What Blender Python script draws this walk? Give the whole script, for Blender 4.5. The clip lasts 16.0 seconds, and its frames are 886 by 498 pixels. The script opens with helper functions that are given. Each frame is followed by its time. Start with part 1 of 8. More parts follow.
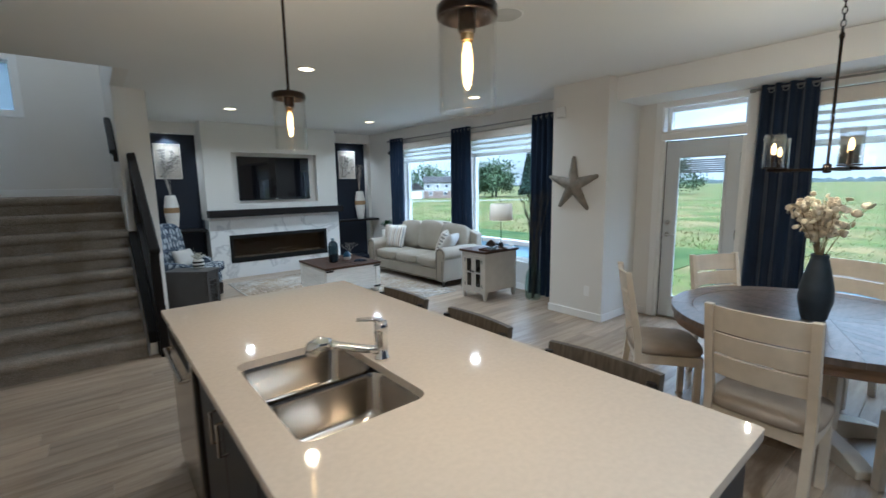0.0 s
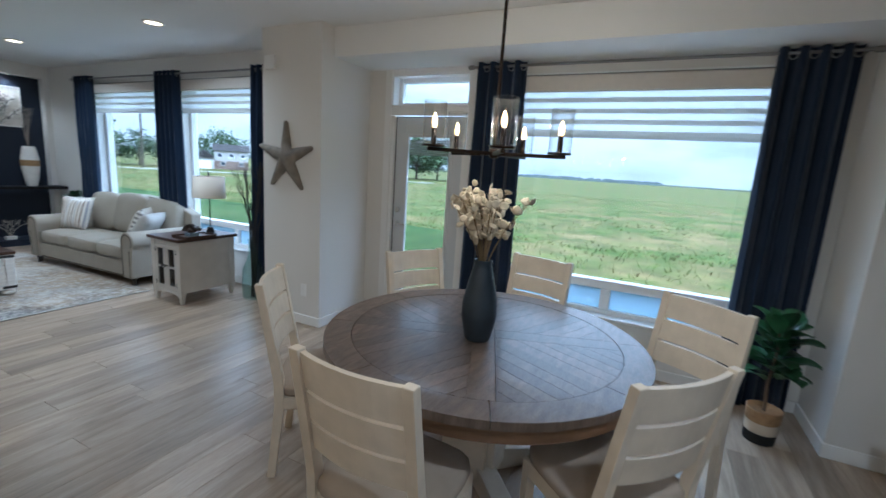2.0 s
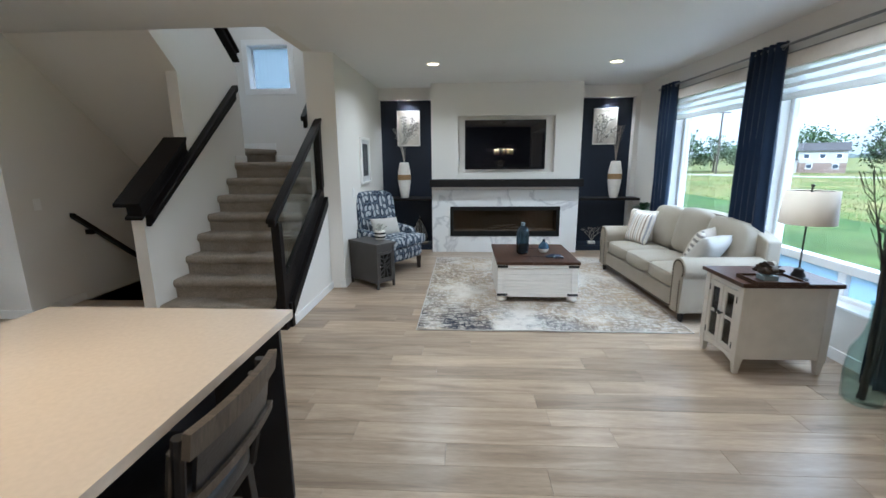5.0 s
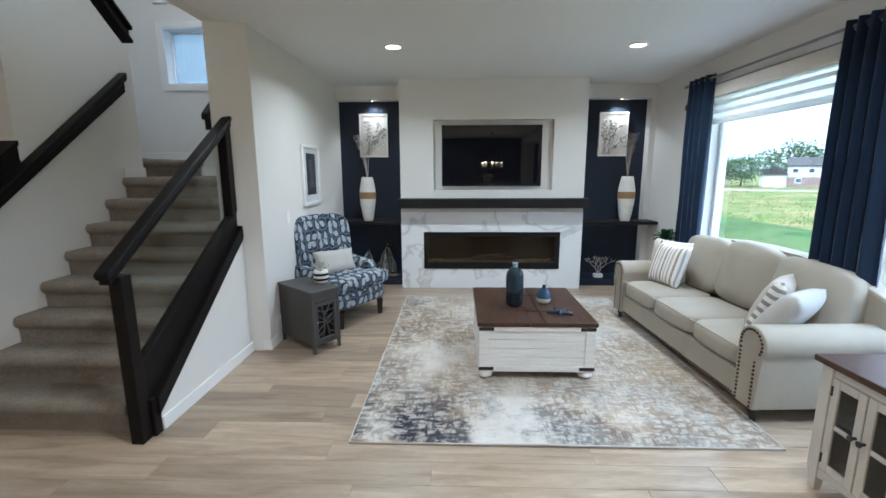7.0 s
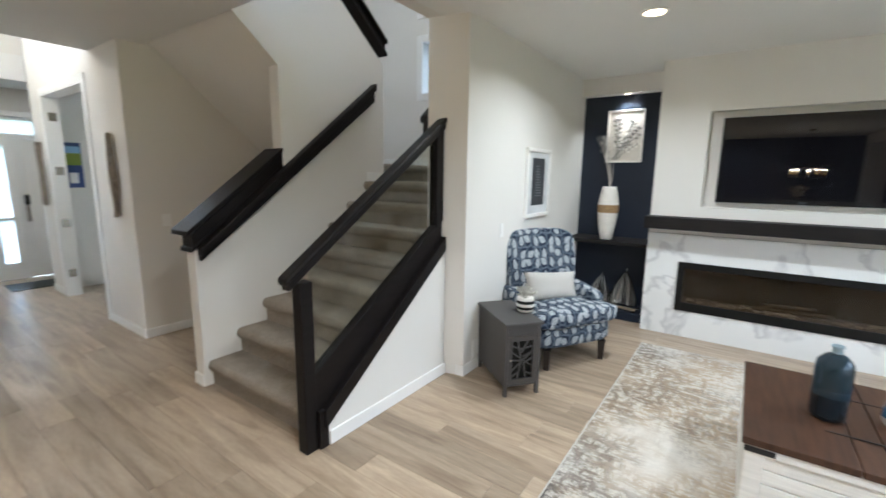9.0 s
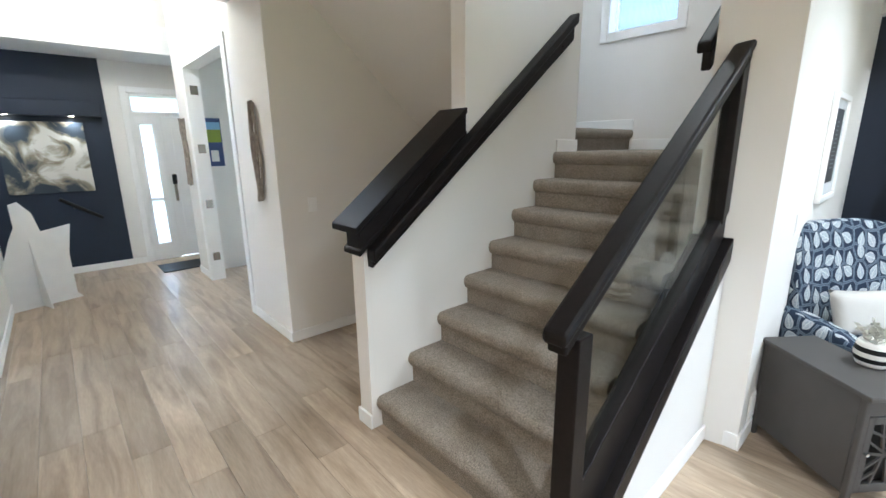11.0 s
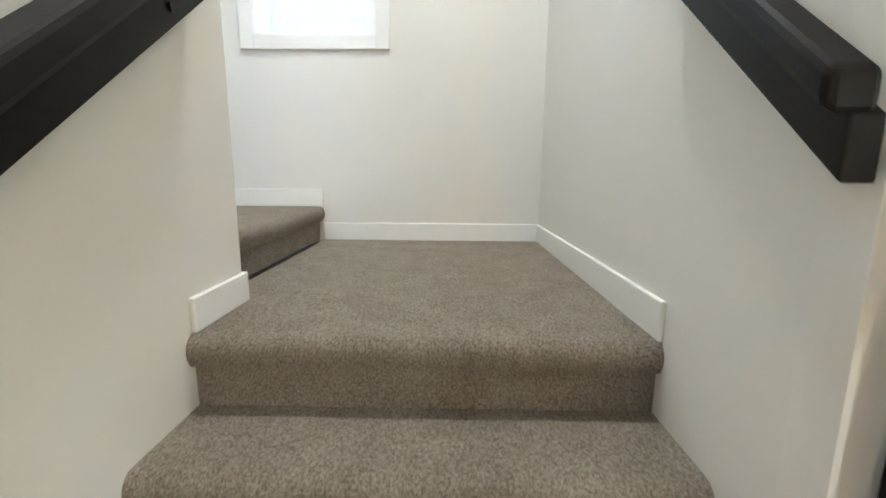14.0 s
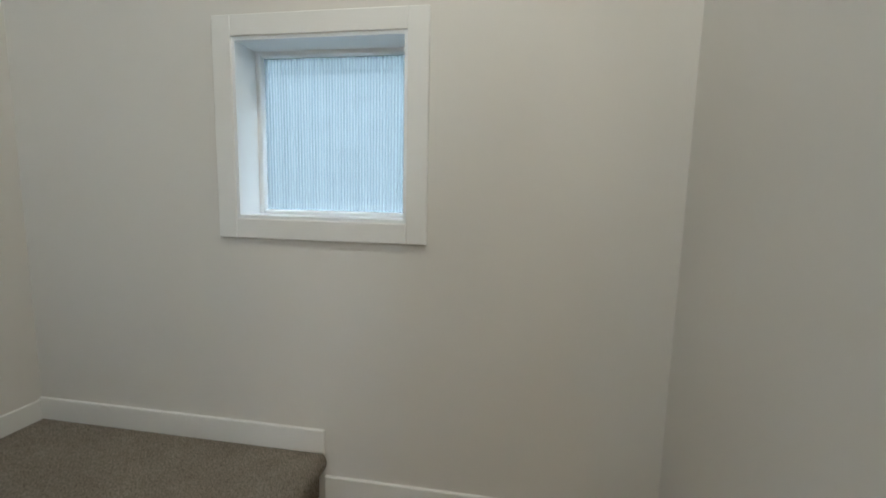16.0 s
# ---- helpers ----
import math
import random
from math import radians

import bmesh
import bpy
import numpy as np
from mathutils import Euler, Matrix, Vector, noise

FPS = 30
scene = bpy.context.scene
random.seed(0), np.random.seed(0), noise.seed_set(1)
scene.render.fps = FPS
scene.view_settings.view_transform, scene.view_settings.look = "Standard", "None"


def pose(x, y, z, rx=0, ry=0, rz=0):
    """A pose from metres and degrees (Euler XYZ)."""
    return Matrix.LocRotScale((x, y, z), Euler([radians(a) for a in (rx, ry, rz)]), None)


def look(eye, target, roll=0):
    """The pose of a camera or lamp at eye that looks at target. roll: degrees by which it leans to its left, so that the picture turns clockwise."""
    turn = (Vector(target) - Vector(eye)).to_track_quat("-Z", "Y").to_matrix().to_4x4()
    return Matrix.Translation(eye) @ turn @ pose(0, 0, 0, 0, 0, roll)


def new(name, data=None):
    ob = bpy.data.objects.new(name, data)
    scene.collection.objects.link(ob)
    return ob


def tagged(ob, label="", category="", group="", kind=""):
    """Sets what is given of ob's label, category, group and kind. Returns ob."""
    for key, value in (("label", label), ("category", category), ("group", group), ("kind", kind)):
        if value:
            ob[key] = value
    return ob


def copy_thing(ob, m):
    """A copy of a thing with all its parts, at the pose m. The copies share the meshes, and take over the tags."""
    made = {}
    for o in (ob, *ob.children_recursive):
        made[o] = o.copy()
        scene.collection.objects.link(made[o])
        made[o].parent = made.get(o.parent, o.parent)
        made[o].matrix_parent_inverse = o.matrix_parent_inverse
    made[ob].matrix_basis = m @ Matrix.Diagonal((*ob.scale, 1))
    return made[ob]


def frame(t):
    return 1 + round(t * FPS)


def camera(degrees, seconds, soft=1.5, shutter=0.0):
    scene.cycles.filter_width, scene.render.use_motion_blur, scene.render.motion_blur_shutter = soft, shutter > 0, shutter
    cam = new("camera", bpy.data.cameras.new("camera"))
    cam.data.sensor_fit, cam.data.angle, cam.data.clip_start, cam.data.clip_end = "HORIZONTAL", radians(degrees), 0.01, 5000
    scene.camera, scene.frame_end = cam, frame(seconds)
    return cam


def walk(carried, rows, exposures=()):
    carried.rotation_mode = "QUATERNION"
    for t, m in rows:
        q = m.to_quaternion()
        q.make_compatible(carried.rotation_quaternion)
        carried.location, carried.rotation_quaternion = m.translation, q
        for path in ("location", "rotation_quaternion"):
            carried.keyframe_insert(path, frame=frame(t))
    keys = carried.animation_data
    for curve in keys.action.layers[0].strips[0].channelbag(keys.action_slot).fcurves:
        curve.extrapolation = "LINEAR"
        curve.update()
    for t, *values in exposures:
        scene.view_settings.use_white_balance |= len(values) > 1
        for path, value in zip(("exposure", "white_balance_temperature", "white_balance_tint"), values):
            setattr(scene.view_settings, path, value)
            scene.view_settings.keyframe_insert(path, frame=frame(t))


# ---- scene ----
cam = camera(92.0, 16.0, shutter=0.25)
PATH = [
    (0, (0.243, -0.006, 1.604), (1.495, 1.526, 1.311), -0.9),
    (0.5, (0.557, -0.039, 1.58), (1.972, 1.343, 1.286), 0.7),
    (1, (0.895, -0.068, 1.568), (2.544, 1.024, 1.269), 1.1),
    (1.5, (1.274, -0.107, 1.574), (3.126, 0.557, 1.219), 0.9),
    (2, (1.665, -0.174, 1.574), (3.436, 0.68, 1.21), 3.8),
    (2.5, (1.96, -0.121, 1.571), (3.295, 1.302, 1.133), 0.9),
    (3, (2.149, -0.043, 1.566), (2.791, 1.807, 1.16), -2.1),
    (3.5, (2.247, 0.084, 1.587), (2.486, 2.018, 1.138), 0.7),
    (4, (2.271, 0.389, 1.565), (2.361, 2.348, 1.17), 0.3),
    (4.2, (2.278, 0.521, 1.568), (2.325, 2.484, 1.186), -0.5),
    (6.3, (2.507, 2.083, 1.572), (2.262, 4.008, 1.087), 2.2),
    (6.5, (2.504, 2.231, 1.565), (2.28, 4.169, 1.124), 2.2),
    (7, (2.542, 2.559, 1.586), (2.479, 4.526, 1.229), -0.2),
    (7.5, (2.675, 2.876, 1.599), (2.653, 4.849, 1.269), 0.0),
    (8, (2.698, 3.143, 1.592), (2.666, 5.122, 1.309), 0.5),
    (8.5, (2.644, 3.308, 1.599), (2.107, 5.213, 1.309), 0.0),
    (9, (2.607, 3.405, 1.599), (1.47, 5.015, 1.265), 0.8),
    (9.5, (2.452, 3.429, 1.576), (0.959, 4.701, 1.188), 3.0),
    (9.7, (2.323, 3.444, 1.578), (0.761, 4.632, 1.195), 3.3),
    (11.8, (0.772, 4.056, 1.592), (-0.503, 5.497, 1.042), -1.4),
    (12, (0.673, 4.173, 1.613), (-0.477, 5.703, 1.033), 1.5),
    (12.5, (0.381, 4.536, 1.587), (-0.455, 6.269, 1.04), 1.1),
    (13, (0.196, 4.936, 1.602), (-0.221, 6.843, 1.169), -1.1),
    (13.5, (0.075, 5.308, 1.762), (-0.237, 7.252, 1.413), -0.9),
    (13.8, (0.039, 5.493, 1.862), (-0.133, 7.457, 1.525), -0.2),
    (14, (0.033, 5.576, 1.935), (-0.001, 7.544, 1.579), 0.4),
    (14.5, (0.045, 5.799, 2.093), (-0.003, 7.78, 1.826), 0.1),
    (15, (0.054, 6.065, 2.356), (0.001, 8.04, 2.049), 0.0),
    (15.5, (0.076, 6.327, 2.582), (-0.13, 8.291, 2.266), 0.7),
    (16, (-0.001, 6.549, 2.76), (-0.323, 8.507, 2.509), 1.3),
]
EXPOSURES = [(0, 0.8, 4700, 0), (0.5, 0.6, 4650, 1), (1, 0.6, 4480, 1), (1.5, 0.68, 4450, 1), (2.5, 0.55, 4750, 2), (3.5, 0.95, 4900, 2), (4, 1.05, 4950, 2), (7, 1.25, 4900, 2), (8, 1.3, 5050, 2), (9, 1.65, 5200, 3), (9.5, 1.6, 5250, 3), (10.5, 2.0, 5100, 2), (12, 2.55, 4900, 2), (13, 2.8, 4950, 2), (13.5, 2.8, 5300, 2), (14, 2.78, 5350, 1), (14.5, 2.5, 5500, 1), (15.2, 2.0, 5550, 0), (16, 1.45, 5700, 0)]
walk(cam, [(r[0], look(*r[1:])) for r in PATH], EXPOSURES)

# ---- world and light ----
world = bpy.data.worlds.new("world")
scene.world = world
world.use_nodes = True
_n, _l = world.node_tree.nodes, world.node_tree.links
_bg = _n["Background"]
_sky = _n.new("ShaderNodeTexSky")
_sky.sky_type, _sky.sun_disc = "NISHITA", False
_sky.sun_elevation, _sky.sun_rotation = radians(42), radians(200)
_sky.air_density, _sky.dust_density = 1.0, 2.0
_tc = _n.new("ShaderNodeTexCoord")
_map = _n.new("ShaderNodeMapping")
_map.inputs["Scale"].default_value = (1.6, 1.6, 5.0)
_cl = _n.new("ShaderNodeTexNoise")
_cl.inputs["Scale"].default_value, _cl.inputs["Detail"].default_value = 2.2, 7.0
_ramp = _n.new("ShaderNodeValToRGB")
_ramp.color_ramp.elements[0].position, _ramp.color_ramp.elements[0].color = 0.36, (0.45, 0.45, 0.45, 1)
_ramp.color_ramp.elements[1].position, _ramp.color_ramp.elements[1].color = 0.60, (0.95, 0.95, 0.95, 1)
_mix = _n.new("ShaderNodeMix")
_mix.data_type = "RGBA"
_mix.inputs["B"].default_value = (17.0, 18.0, 19.2, 1)
_l.new(_tc.outputs["Generated"], _map.inputs["Vector"])
_l.new(_map.outputs["Vector"], _cl.inputs["Vector"])
_l.new(_cl.outputs["Fac"], _ramp.inputs["Fac"])
_l.new(_ramp.outputs["Color"], _mix.inputs["Factor"])
_l.new(_sky.outputs["Color"], _mix.inputs["A"])
# an overcast sky is dimmer towards the horizon
_sep, _grad, _mul = _n.new("ShaderNodeSeparateXYZ"), _n.new("ShaderNodeMapRange"), _n.new("ShaderNodeMix")
_pow, _gain = _n.new("ShaderNodeMath"), _n.new("ShaderNodeMath")
_grad.inputs["From Min"].default_value, _grad.inputs["From Max"].default_value = 0.0, 0.75
_pow.operation, _pow.inputs[1].default_value = "POWER", 1.6
_gain.operation, _gain.inputs[1].default_value, _gain.inputs[2].default_value = "MULTIPLY_ADD", 2.5, 0.38
_mul.data_type, _mul.blend_type = "RGBA", "MULTIPLY"
_mul.inputs["Factor"].default_value = 1.0
_l.new(_tc.outputs["Generated"], _sep.inputs["Vector"])
_l.new(_sep.outputs["Z"], _grad.inputs["Value"])
_l.new(_mix.outputs["Result"], _mul.inputs["A"])
_l.new(_grad.outputs["Result"], _pow.inputs[0])
_l.new(_pow.outputs["Value"], _gain.inputs[0])
_l.new(_gain.outputs["Value"], _mul.inputs["B"])
_l.new(_mul.outputs["Result"], _bg.inputs["Color"])
_bg.inputs["Strength"].default_value = 0.15

sun = new("sun", bpy.data.lights.new("sun", "SUN"))
sun.data.energy, sun.data.angle, sun.data.color = 1.2, radians(15), (1.0, 0.96, 0.9)
sun.matrix_world = look((0, 0, 20), (8.0, 14.0, 2.0))

POT_POWER, PEND_POWER, CHAND_POWER, FOYER_POWER = 11.0, 8.0, 13.0, 26.0
# the last two are unseen, added to brighten the dining side from behind
POTS = [(1.94, 6.86), (4.24, 6.90), (2.0, 4.20), (4.29, 4.25), (0.2, -0.95), (2.2, -0.95)]
def lamp_at(name, x, y, z, watts, size, col=(1.0, 0.91, 0.80), spread=150):
    d = bpy.data.lights.new(name, "AREA")
    d.shape, d.size, d.energy, d.color, d.spread = "DISK", size, watts, col, radians(spread)
    o = new(name, d)
    o.matrix_world = look((x, y, z), (x, y + 0.0001, z - 1))
    return o
for _x, _y in POTS:
    lamp_at("pot_lamp", _x, _y, 2.735, POT_POWER, 0.11)

# lamp without a fixture, added out of view to brighten the stairwell
lamp_at("stair_lamp", -0.05, 6.9, 5.27, 9.0, 0.15, (1.0, 0.86, 0.70), 165)

# ---- materials ----
def mat(name, col, rough=0.5, metal=0.0, var=0.08, scale=6.0, bump=0.0, bscale=150.0, spec=0.5, coat=0.0, stretch=(1, 1, 1), rand=0.0, col2=None, emit=0.0, ecol=None, rvar=0.0):
    m = bpy.data.materials.new(name)
    m.use_nodes = True
    n, l = m.node_tree.nodes, m.node_tree.links
    b = n["Principled BSDF"]
    b.inputs["Roughness"].default_value, b.inputs["Metallic"].default_value = rough, metal
    b.inputs["Specular IOR Level"].default_value, b.inputs["Coat Weight"].default_value = spec, coat
    tc, mp = n.new("ShaderNodeTexCoord"), n.new("ShaderNodeMapping")
    mp.inputs["Scale"].default_value = stretch
    l.new(tc.outputs["Object"], mp.inputs["Vector"])
    nz = n.new("ShaderNodeTexNoise")
    nz.inputs["Scale"].default_value, nz.inputs["Detail"].default_value = scale, 5.0
    l.new(mp.outputs["Vector"], nz.inputs["Vector"])
    rp = n.new("ShaderNodeValToRGB")
    c2 = col2 or tuple(c * (1 - 2 * var) for c in col)
    rp.color_ramp.elements[0].position, rp.color_ramp.elements[1].position = 0.3, 0.7
    rp.color_ramp.elements[0].color, rp.color_ramp.elements[1].color = (*c2, 1), (*col, 1)
    l.new(nz.outputs["Fac"], rp.inputs["Fac"])
    out = rp.outputs["Color"]
    if rand:
        oi, hs = n.new("ShaderNodeObjectInfo"), n.new("ShaderNodeHueSaturation")
        mr = n.new("ShaderNodeMapRange")
        mr.inputs["To Min"].default_value, mr.inputs["To Max"].default_value = 1 - rand, 1 + rand
        l.new(oi.outputs["Random"], mr.inputs["Value"])
        l.new(mr.outputs["Result"], hs.inputs["Value"])
        l.new(out, hs.inputs["Color"])
        out = hs.outputs["Color"]
    l.new(out, b.inputs["Base Color"])
    if rvar:
        rr = n.new("ShaderNodeMapRange")
        rr.inputs["To Min"].default_value, rr.inputs["To Max"].default_value = rough - rvar, rough + rvar
        l.new(nz.outputs["Fac"], rr.inputs["Value"])
        l.new(rr.outputs["Result"], b.inputs["Roughness"])
    if bump:
        n2, bp = n.new("ShaderNodeTexNoise"), n.new("ShaderNodeBump")
        n2.inputs["Scale"].default_value, n2.inputs["Detail"].default_value = bscale, 4.0
        l.new(mp.outputs["Vector"], n2.inputs["Vector"])
        l.new(n2.outputs["Fac"], bp.inputs["Height"])
        bp.inputs["Strength"].default_value, bp.inputs["Distance"].default_value = bump, 0.01
        l.new(bp.outputs["Normal"], b.inputs["Normal"])
    if emit:
        b.inputs["Emission Color"].default_value = (*(ecol or col), 1)
        b.inputs["Emission Strength"].default_value = emit
    return m


def glass_mat(name, col=(1, 1, 1), rough=0.0, clear=0.9, power=4.0, gain=0.45):
    """Thin glass: mostly clear, glossier towards a grazing view."""
    m = bpy.data.materials.new(name)
    m.use_nodes = True
    n, l = m.node_tree.nodes, m.node_tree.links
    n.remove(n["Principled BSDF"])
    tr, gl, lw, mx = n.new("ShaderNodeBsdfTransparent"), n.new("ShaderNodeBsdfGlossy"), n.new("ShaderNodeLayerWeight"), n.new("ShaderNodeMixShader")
    pw, ma = n.new("ShaderNodeMath"), n.new("ShaderNodeMath")
    pw.operation, ma.operation = "POWER", "MULTIPLY_ADD"
    pw.inputs[1].default_value, ma.inputs[1].default_value, ma.inputs[2].default_value = power, gain, 0.025
    tr.inputs["Color"].default_value = (*(c * clear ** 0.5 for c in col), 1)
    gl.inputs["Roughness"].default_value = rough
    l.new(lw.outputs["Facing"], pw.inputs[0])
    l.new(pw.outputs["Value"], ma.inputs[0])
    l.new(ma.outputs["Value"], mx.inputs["Fac"])
    l.new(tr.outputs["BSDF"], mx.inputs[1])
    l.new(gl.outputs["BSDF"], mx.inputs[2])
    l.new(mx.outputs["Shader"], n["Material Output"].inputs["Surface"])
    return m


M_WALL = mat("wall_paint", (0.74, 0.715, 0.675), 0.85, var=0.015, scale=1.2, bump=0.04, bscale=260)
M_CEIL = mat("ceiling_paint", (0.78, 0.77, 0.75), 0.92, var=0.015, scale=1.0, bump=0.10, bscale=90)
M_TRIM = mat("trim_paint", (0.83, 0.82, 0.80), 0.45, var=0.02, scale=3)
M_NAVY = mat("navy_paint", (0.006, 0.013, 0.031), 0.6, var=0.08, scale=2)
M_BLACKWOOD = mat("black_stained_oak", (0.0085, 0.0066, 0.0064), 0.45, spec=0.2, var=0.25, scale=5, bump=0.08, bscale=40, stretch=(8, 1, 8))
M_WINFRAME = mat("window_vinyl", (0.86, 0.87, 0.88), 0.35, var=0.01)
M_GLASS = glass_mat("window_glass", clear=0.74)
M_DARKMETAL = mat("dark_metal", (0.02, 0.018, 0.017), 0.4, metal=0.8, var=0.1)
M_CHROME = mat("chrome", (0.8, 0.8, 0.8), 0.08, metal=1.0, var=0.02)
M_STEEL = mat("brushed_steel", (0.50, 0.455, 0.40), 0.2, metal=1.0, var=0.06, scale=3, stretch=(1, 20, 1))


def carpet_mat():
    m = mat("grey_beige_carpet", (0.39, 0.345, 0.29), 1.0, spec=0.1, scale=9, col2=(0.325, 0.285, 0.24))
    n, l = m.node_tree.nodes, m.node_tree.links
    tc, nz, mx = n.new("ShaderNodeTexCoord"), n.new("ShaderNodeTexNoise"), n.new("ShaderNodeMix")
    nz.inputs["Scale"].default_value, nz.inputs["Detail"].default_value, nz.inputs["Roughness"].default_value = 160, 4, 0.75
    l.new(tc.outputs["Object"], nz.inputs["Vector"])
    rp = n.new("ShaderNodeValToRGB")
    rp.color_ramp.elements[0].position, rp.color_ramp.elements[0].color = 0.36, (0.46, 0.44, 0.42, 1)
    rp.color_ramp.elements[1].position, rp.color_ramp.elements[1].color = 0.64, (1.25, 1.25, 1.25, 1)
    l.new(nz.outputs["Fac"], rp.inputs["Fac"])
    mx.data_type, mx.blend_type = "RGBA", "MULTIPLY"
    mx.inputs["Factor"].default_value = 1.0
    b = n["Principled BSDF"]
    l.new(b.inputs["Base Color"].links[0].from_socket, mx.inputs["A"])
    l.new(rp.outputs["Color"], mx.inputs["B"])
    l.new(mx.outputs["Result"], b.inputs["Base Color"])
    bp = n.new("ShaderNodeBump")
    bp.inputs["Strength"].default_value, bp.inputs["Distance"].default_value = 0.9, 0.012
    l.new(nz.outputs["Fac"], bp.inputs["Height"])
    l.new(bp.outputs["Normal"], b.inputs["Normal"])
    return m


M_CARPET = carpet_mat()

# ---- mesh helpers ----
def mesh_of(bm, name, material, smooth=False):
    me = bpy.data.meshes.new(name)
    bmesh.ops.recalc_face_normals(bm, faces=bm.faces)
    bm.to_mesh(me)
    bm.free()
    me.materials.append(material)
    if smooth:
        me.polygons.foreach_set("use_smooth", [True] * len(me.polygons))
    return me


def part(name, bm, material, parent=None, label="", smooth=False):
    ob = new(name, mesh_of(bm, name, material, smooth))
    if parent is not None:
        ob.parent = parent
    if label:
        ob["label"] = label
    return ob


def empty(name, label, category, m=None, group="", kind=""):
    ob = new(name)
    ob.empty_display_size = 0.1
    if m is not None:
        ob.matrix_basis = m
    return tagged(ob, label, category, group, kind)


def box(x0, x1, y0, y1, z0, z1, bev=0.0, seg=2, bm=None):
    """A box, bevelled, in bm or in a new bmesh."""
    b = bmesh.new()
    bmesh.ops.create_cube(b, size=1.0)
    for v in b.verts:
        v.co = Vector(((x0 + x1) / 2 + v.co.x * (x1 - x0), (y0 + y1) / 2 + v.co.y * (y1 - y0), (z0 + z1) / 2 + v.co.z * (z1 - z0)))
    if bev:
        bmesh.ops.bevel(b, geom=b.edges[:], offset=bev, segments=seg, profile=0.5, affect="EDGES", clamp_overlap=True)
    if bm is None:
        return b
    return join(bm, b)


def join(bm, other):
    me = bpy.data.meshes.new("tmp")
    other.to_mesh(me)
    other.free()
    bm.from_mesh(me)
    bpy.data.meshes.remove(me)
    return bm


def moved(bm, m):
    bmesh.ops.transform(bm, matrix=m, verts=bm.verts)
    return bm


def prism(poly, axis, a, b, bev=0.0):
    """A polygon given in the two other axes, pushed from a to b along axis ('x', 'y' or 'z')."""
    bm = bmesh.new()
    def at(p, v):
        return {"x": (v, p[0], p[1]), "y": (p[0], v, p[1]), "z": (p[0], p[1], v)}[axis]
    lo, hi = [bm.verts.new(at(p, a)) for p in poly], [bm.verts.new(at(p, b)) for p in poly]
    k = len(poly)
    bm.faces.new(lo[::-1]), bm.faces.new(hi)
    for i in range(k):
        bm.faces.new((lo[i], lo[(i + 1) % k], hi[(i + 1) % k], hi[i]))
    if bev:
        bmesh.ops.bevel(bm, geom=bm.edges[:], offset=bev, segments=2, profile=0.5, affect="EDGES", clamp_overlap=True)
    return bm


def lathe(profile, segs=24, cx=0.0, cy=0.0, bm=None):
    """Turned about the vertical at (cx, cy); profile rows are radius, height."""
    b = bm or bmesh.new()
    rings = []
    for r, z in profile:
        if r < 1e-5:
            rings.append([b.verts.new((cx, cy, z))])
        else:
            rings.append([b.verts.new((cx + r * math.cos(2 * math.pi * i / segs), cy + r * math.sin(2 * math.pi * i / segs), z)) for i in range(segs)])
    for p, q in zip(rings, rings[1:]):
        if len(p) == 1 and len(q) == 1:
            continue
        for i in range(segs):
            j = (i + 1) % segs
            if len(p) == 1:
                b.faces.new((p[0], q[i], q[j]))
            elif len(q) == 1:
                b.faces.new((p[i], p[j], q[0]))
            else:
                b.faces.new((p[i], p[j], q[j], q[i]))
    return b


def tube(points, radius, segs=8, bm=None, cap=True):
    """A round bar along points; radius is one number or one for each point."""
    b = bm or bmesh.new()
    pts = [Vector(p) for p in points]
    rad = radius if isinstance(radius, (list, tuple)) else [radius] * len(pts)
    rings, up = [], None
    for i, p in enumerate(pts):
        d = (pts[min(i + 1, len(pts) - 1)] - pts[max(i - 1, 0)]).normalized()
        if up is None:
            up = d.orthogonal().normalized()
        up = (up - d * up.dot(d)).normalized()
        side = d.cross(up)
        rings.append([b.verts.new(p + rad[i] * (math.cos(2 * math.pi * k / segs) * up + math.sin(2 * math.pi * k / segs) * side)) for k in range(segs)])
    for p, q in zip(rings, rings[1:]):
        for i in range(segs):
            j = (i + 1) % segs
            b.faces.new((p[i], p[j], q[j], q[i]))
    if cap:
        b.faces.new(rings[0][::-1]), b.faces.new(rings[-1])
    return b


def soft_box(w, d, h, puff=0.0, bev=0.04, cuts=6):
    """A padded block, width x depth x height on z = 0, its faces puffed out."""
    bm = bmesh.new()
    bmesh.ops.create_cube(bm, size=1.0)
    bmesh.ops.subdivide_edges(bm, edges=bm.edges[:], cuts=cuts, use_grid_fill=True)
    for v in bm.verts:
        x, y, z = v.co * 2
        k = Vector((x, y, z))
        n = 6.0
        s = (abs(x) ** n + abs(y) ** n + abs(z) ** n) ** (1 / n)
        k = k / max(s, 1e-6) * max(abs(x), abs(y), abs(z))
        px = puff * (1 - y * y) * (1 - z * z)
        py = puff * (1 - x * x) * (1 - z * z)
        pz = puff * (1 - x * x) * (1 - y * y)
        v.co = Vector((k.x * (w / 2 + px * abs(x)), k.y * (d / 2 + py * abs(y)), h / 2 + k.z * (h / 2 + pz * abs(z))))
    return bm


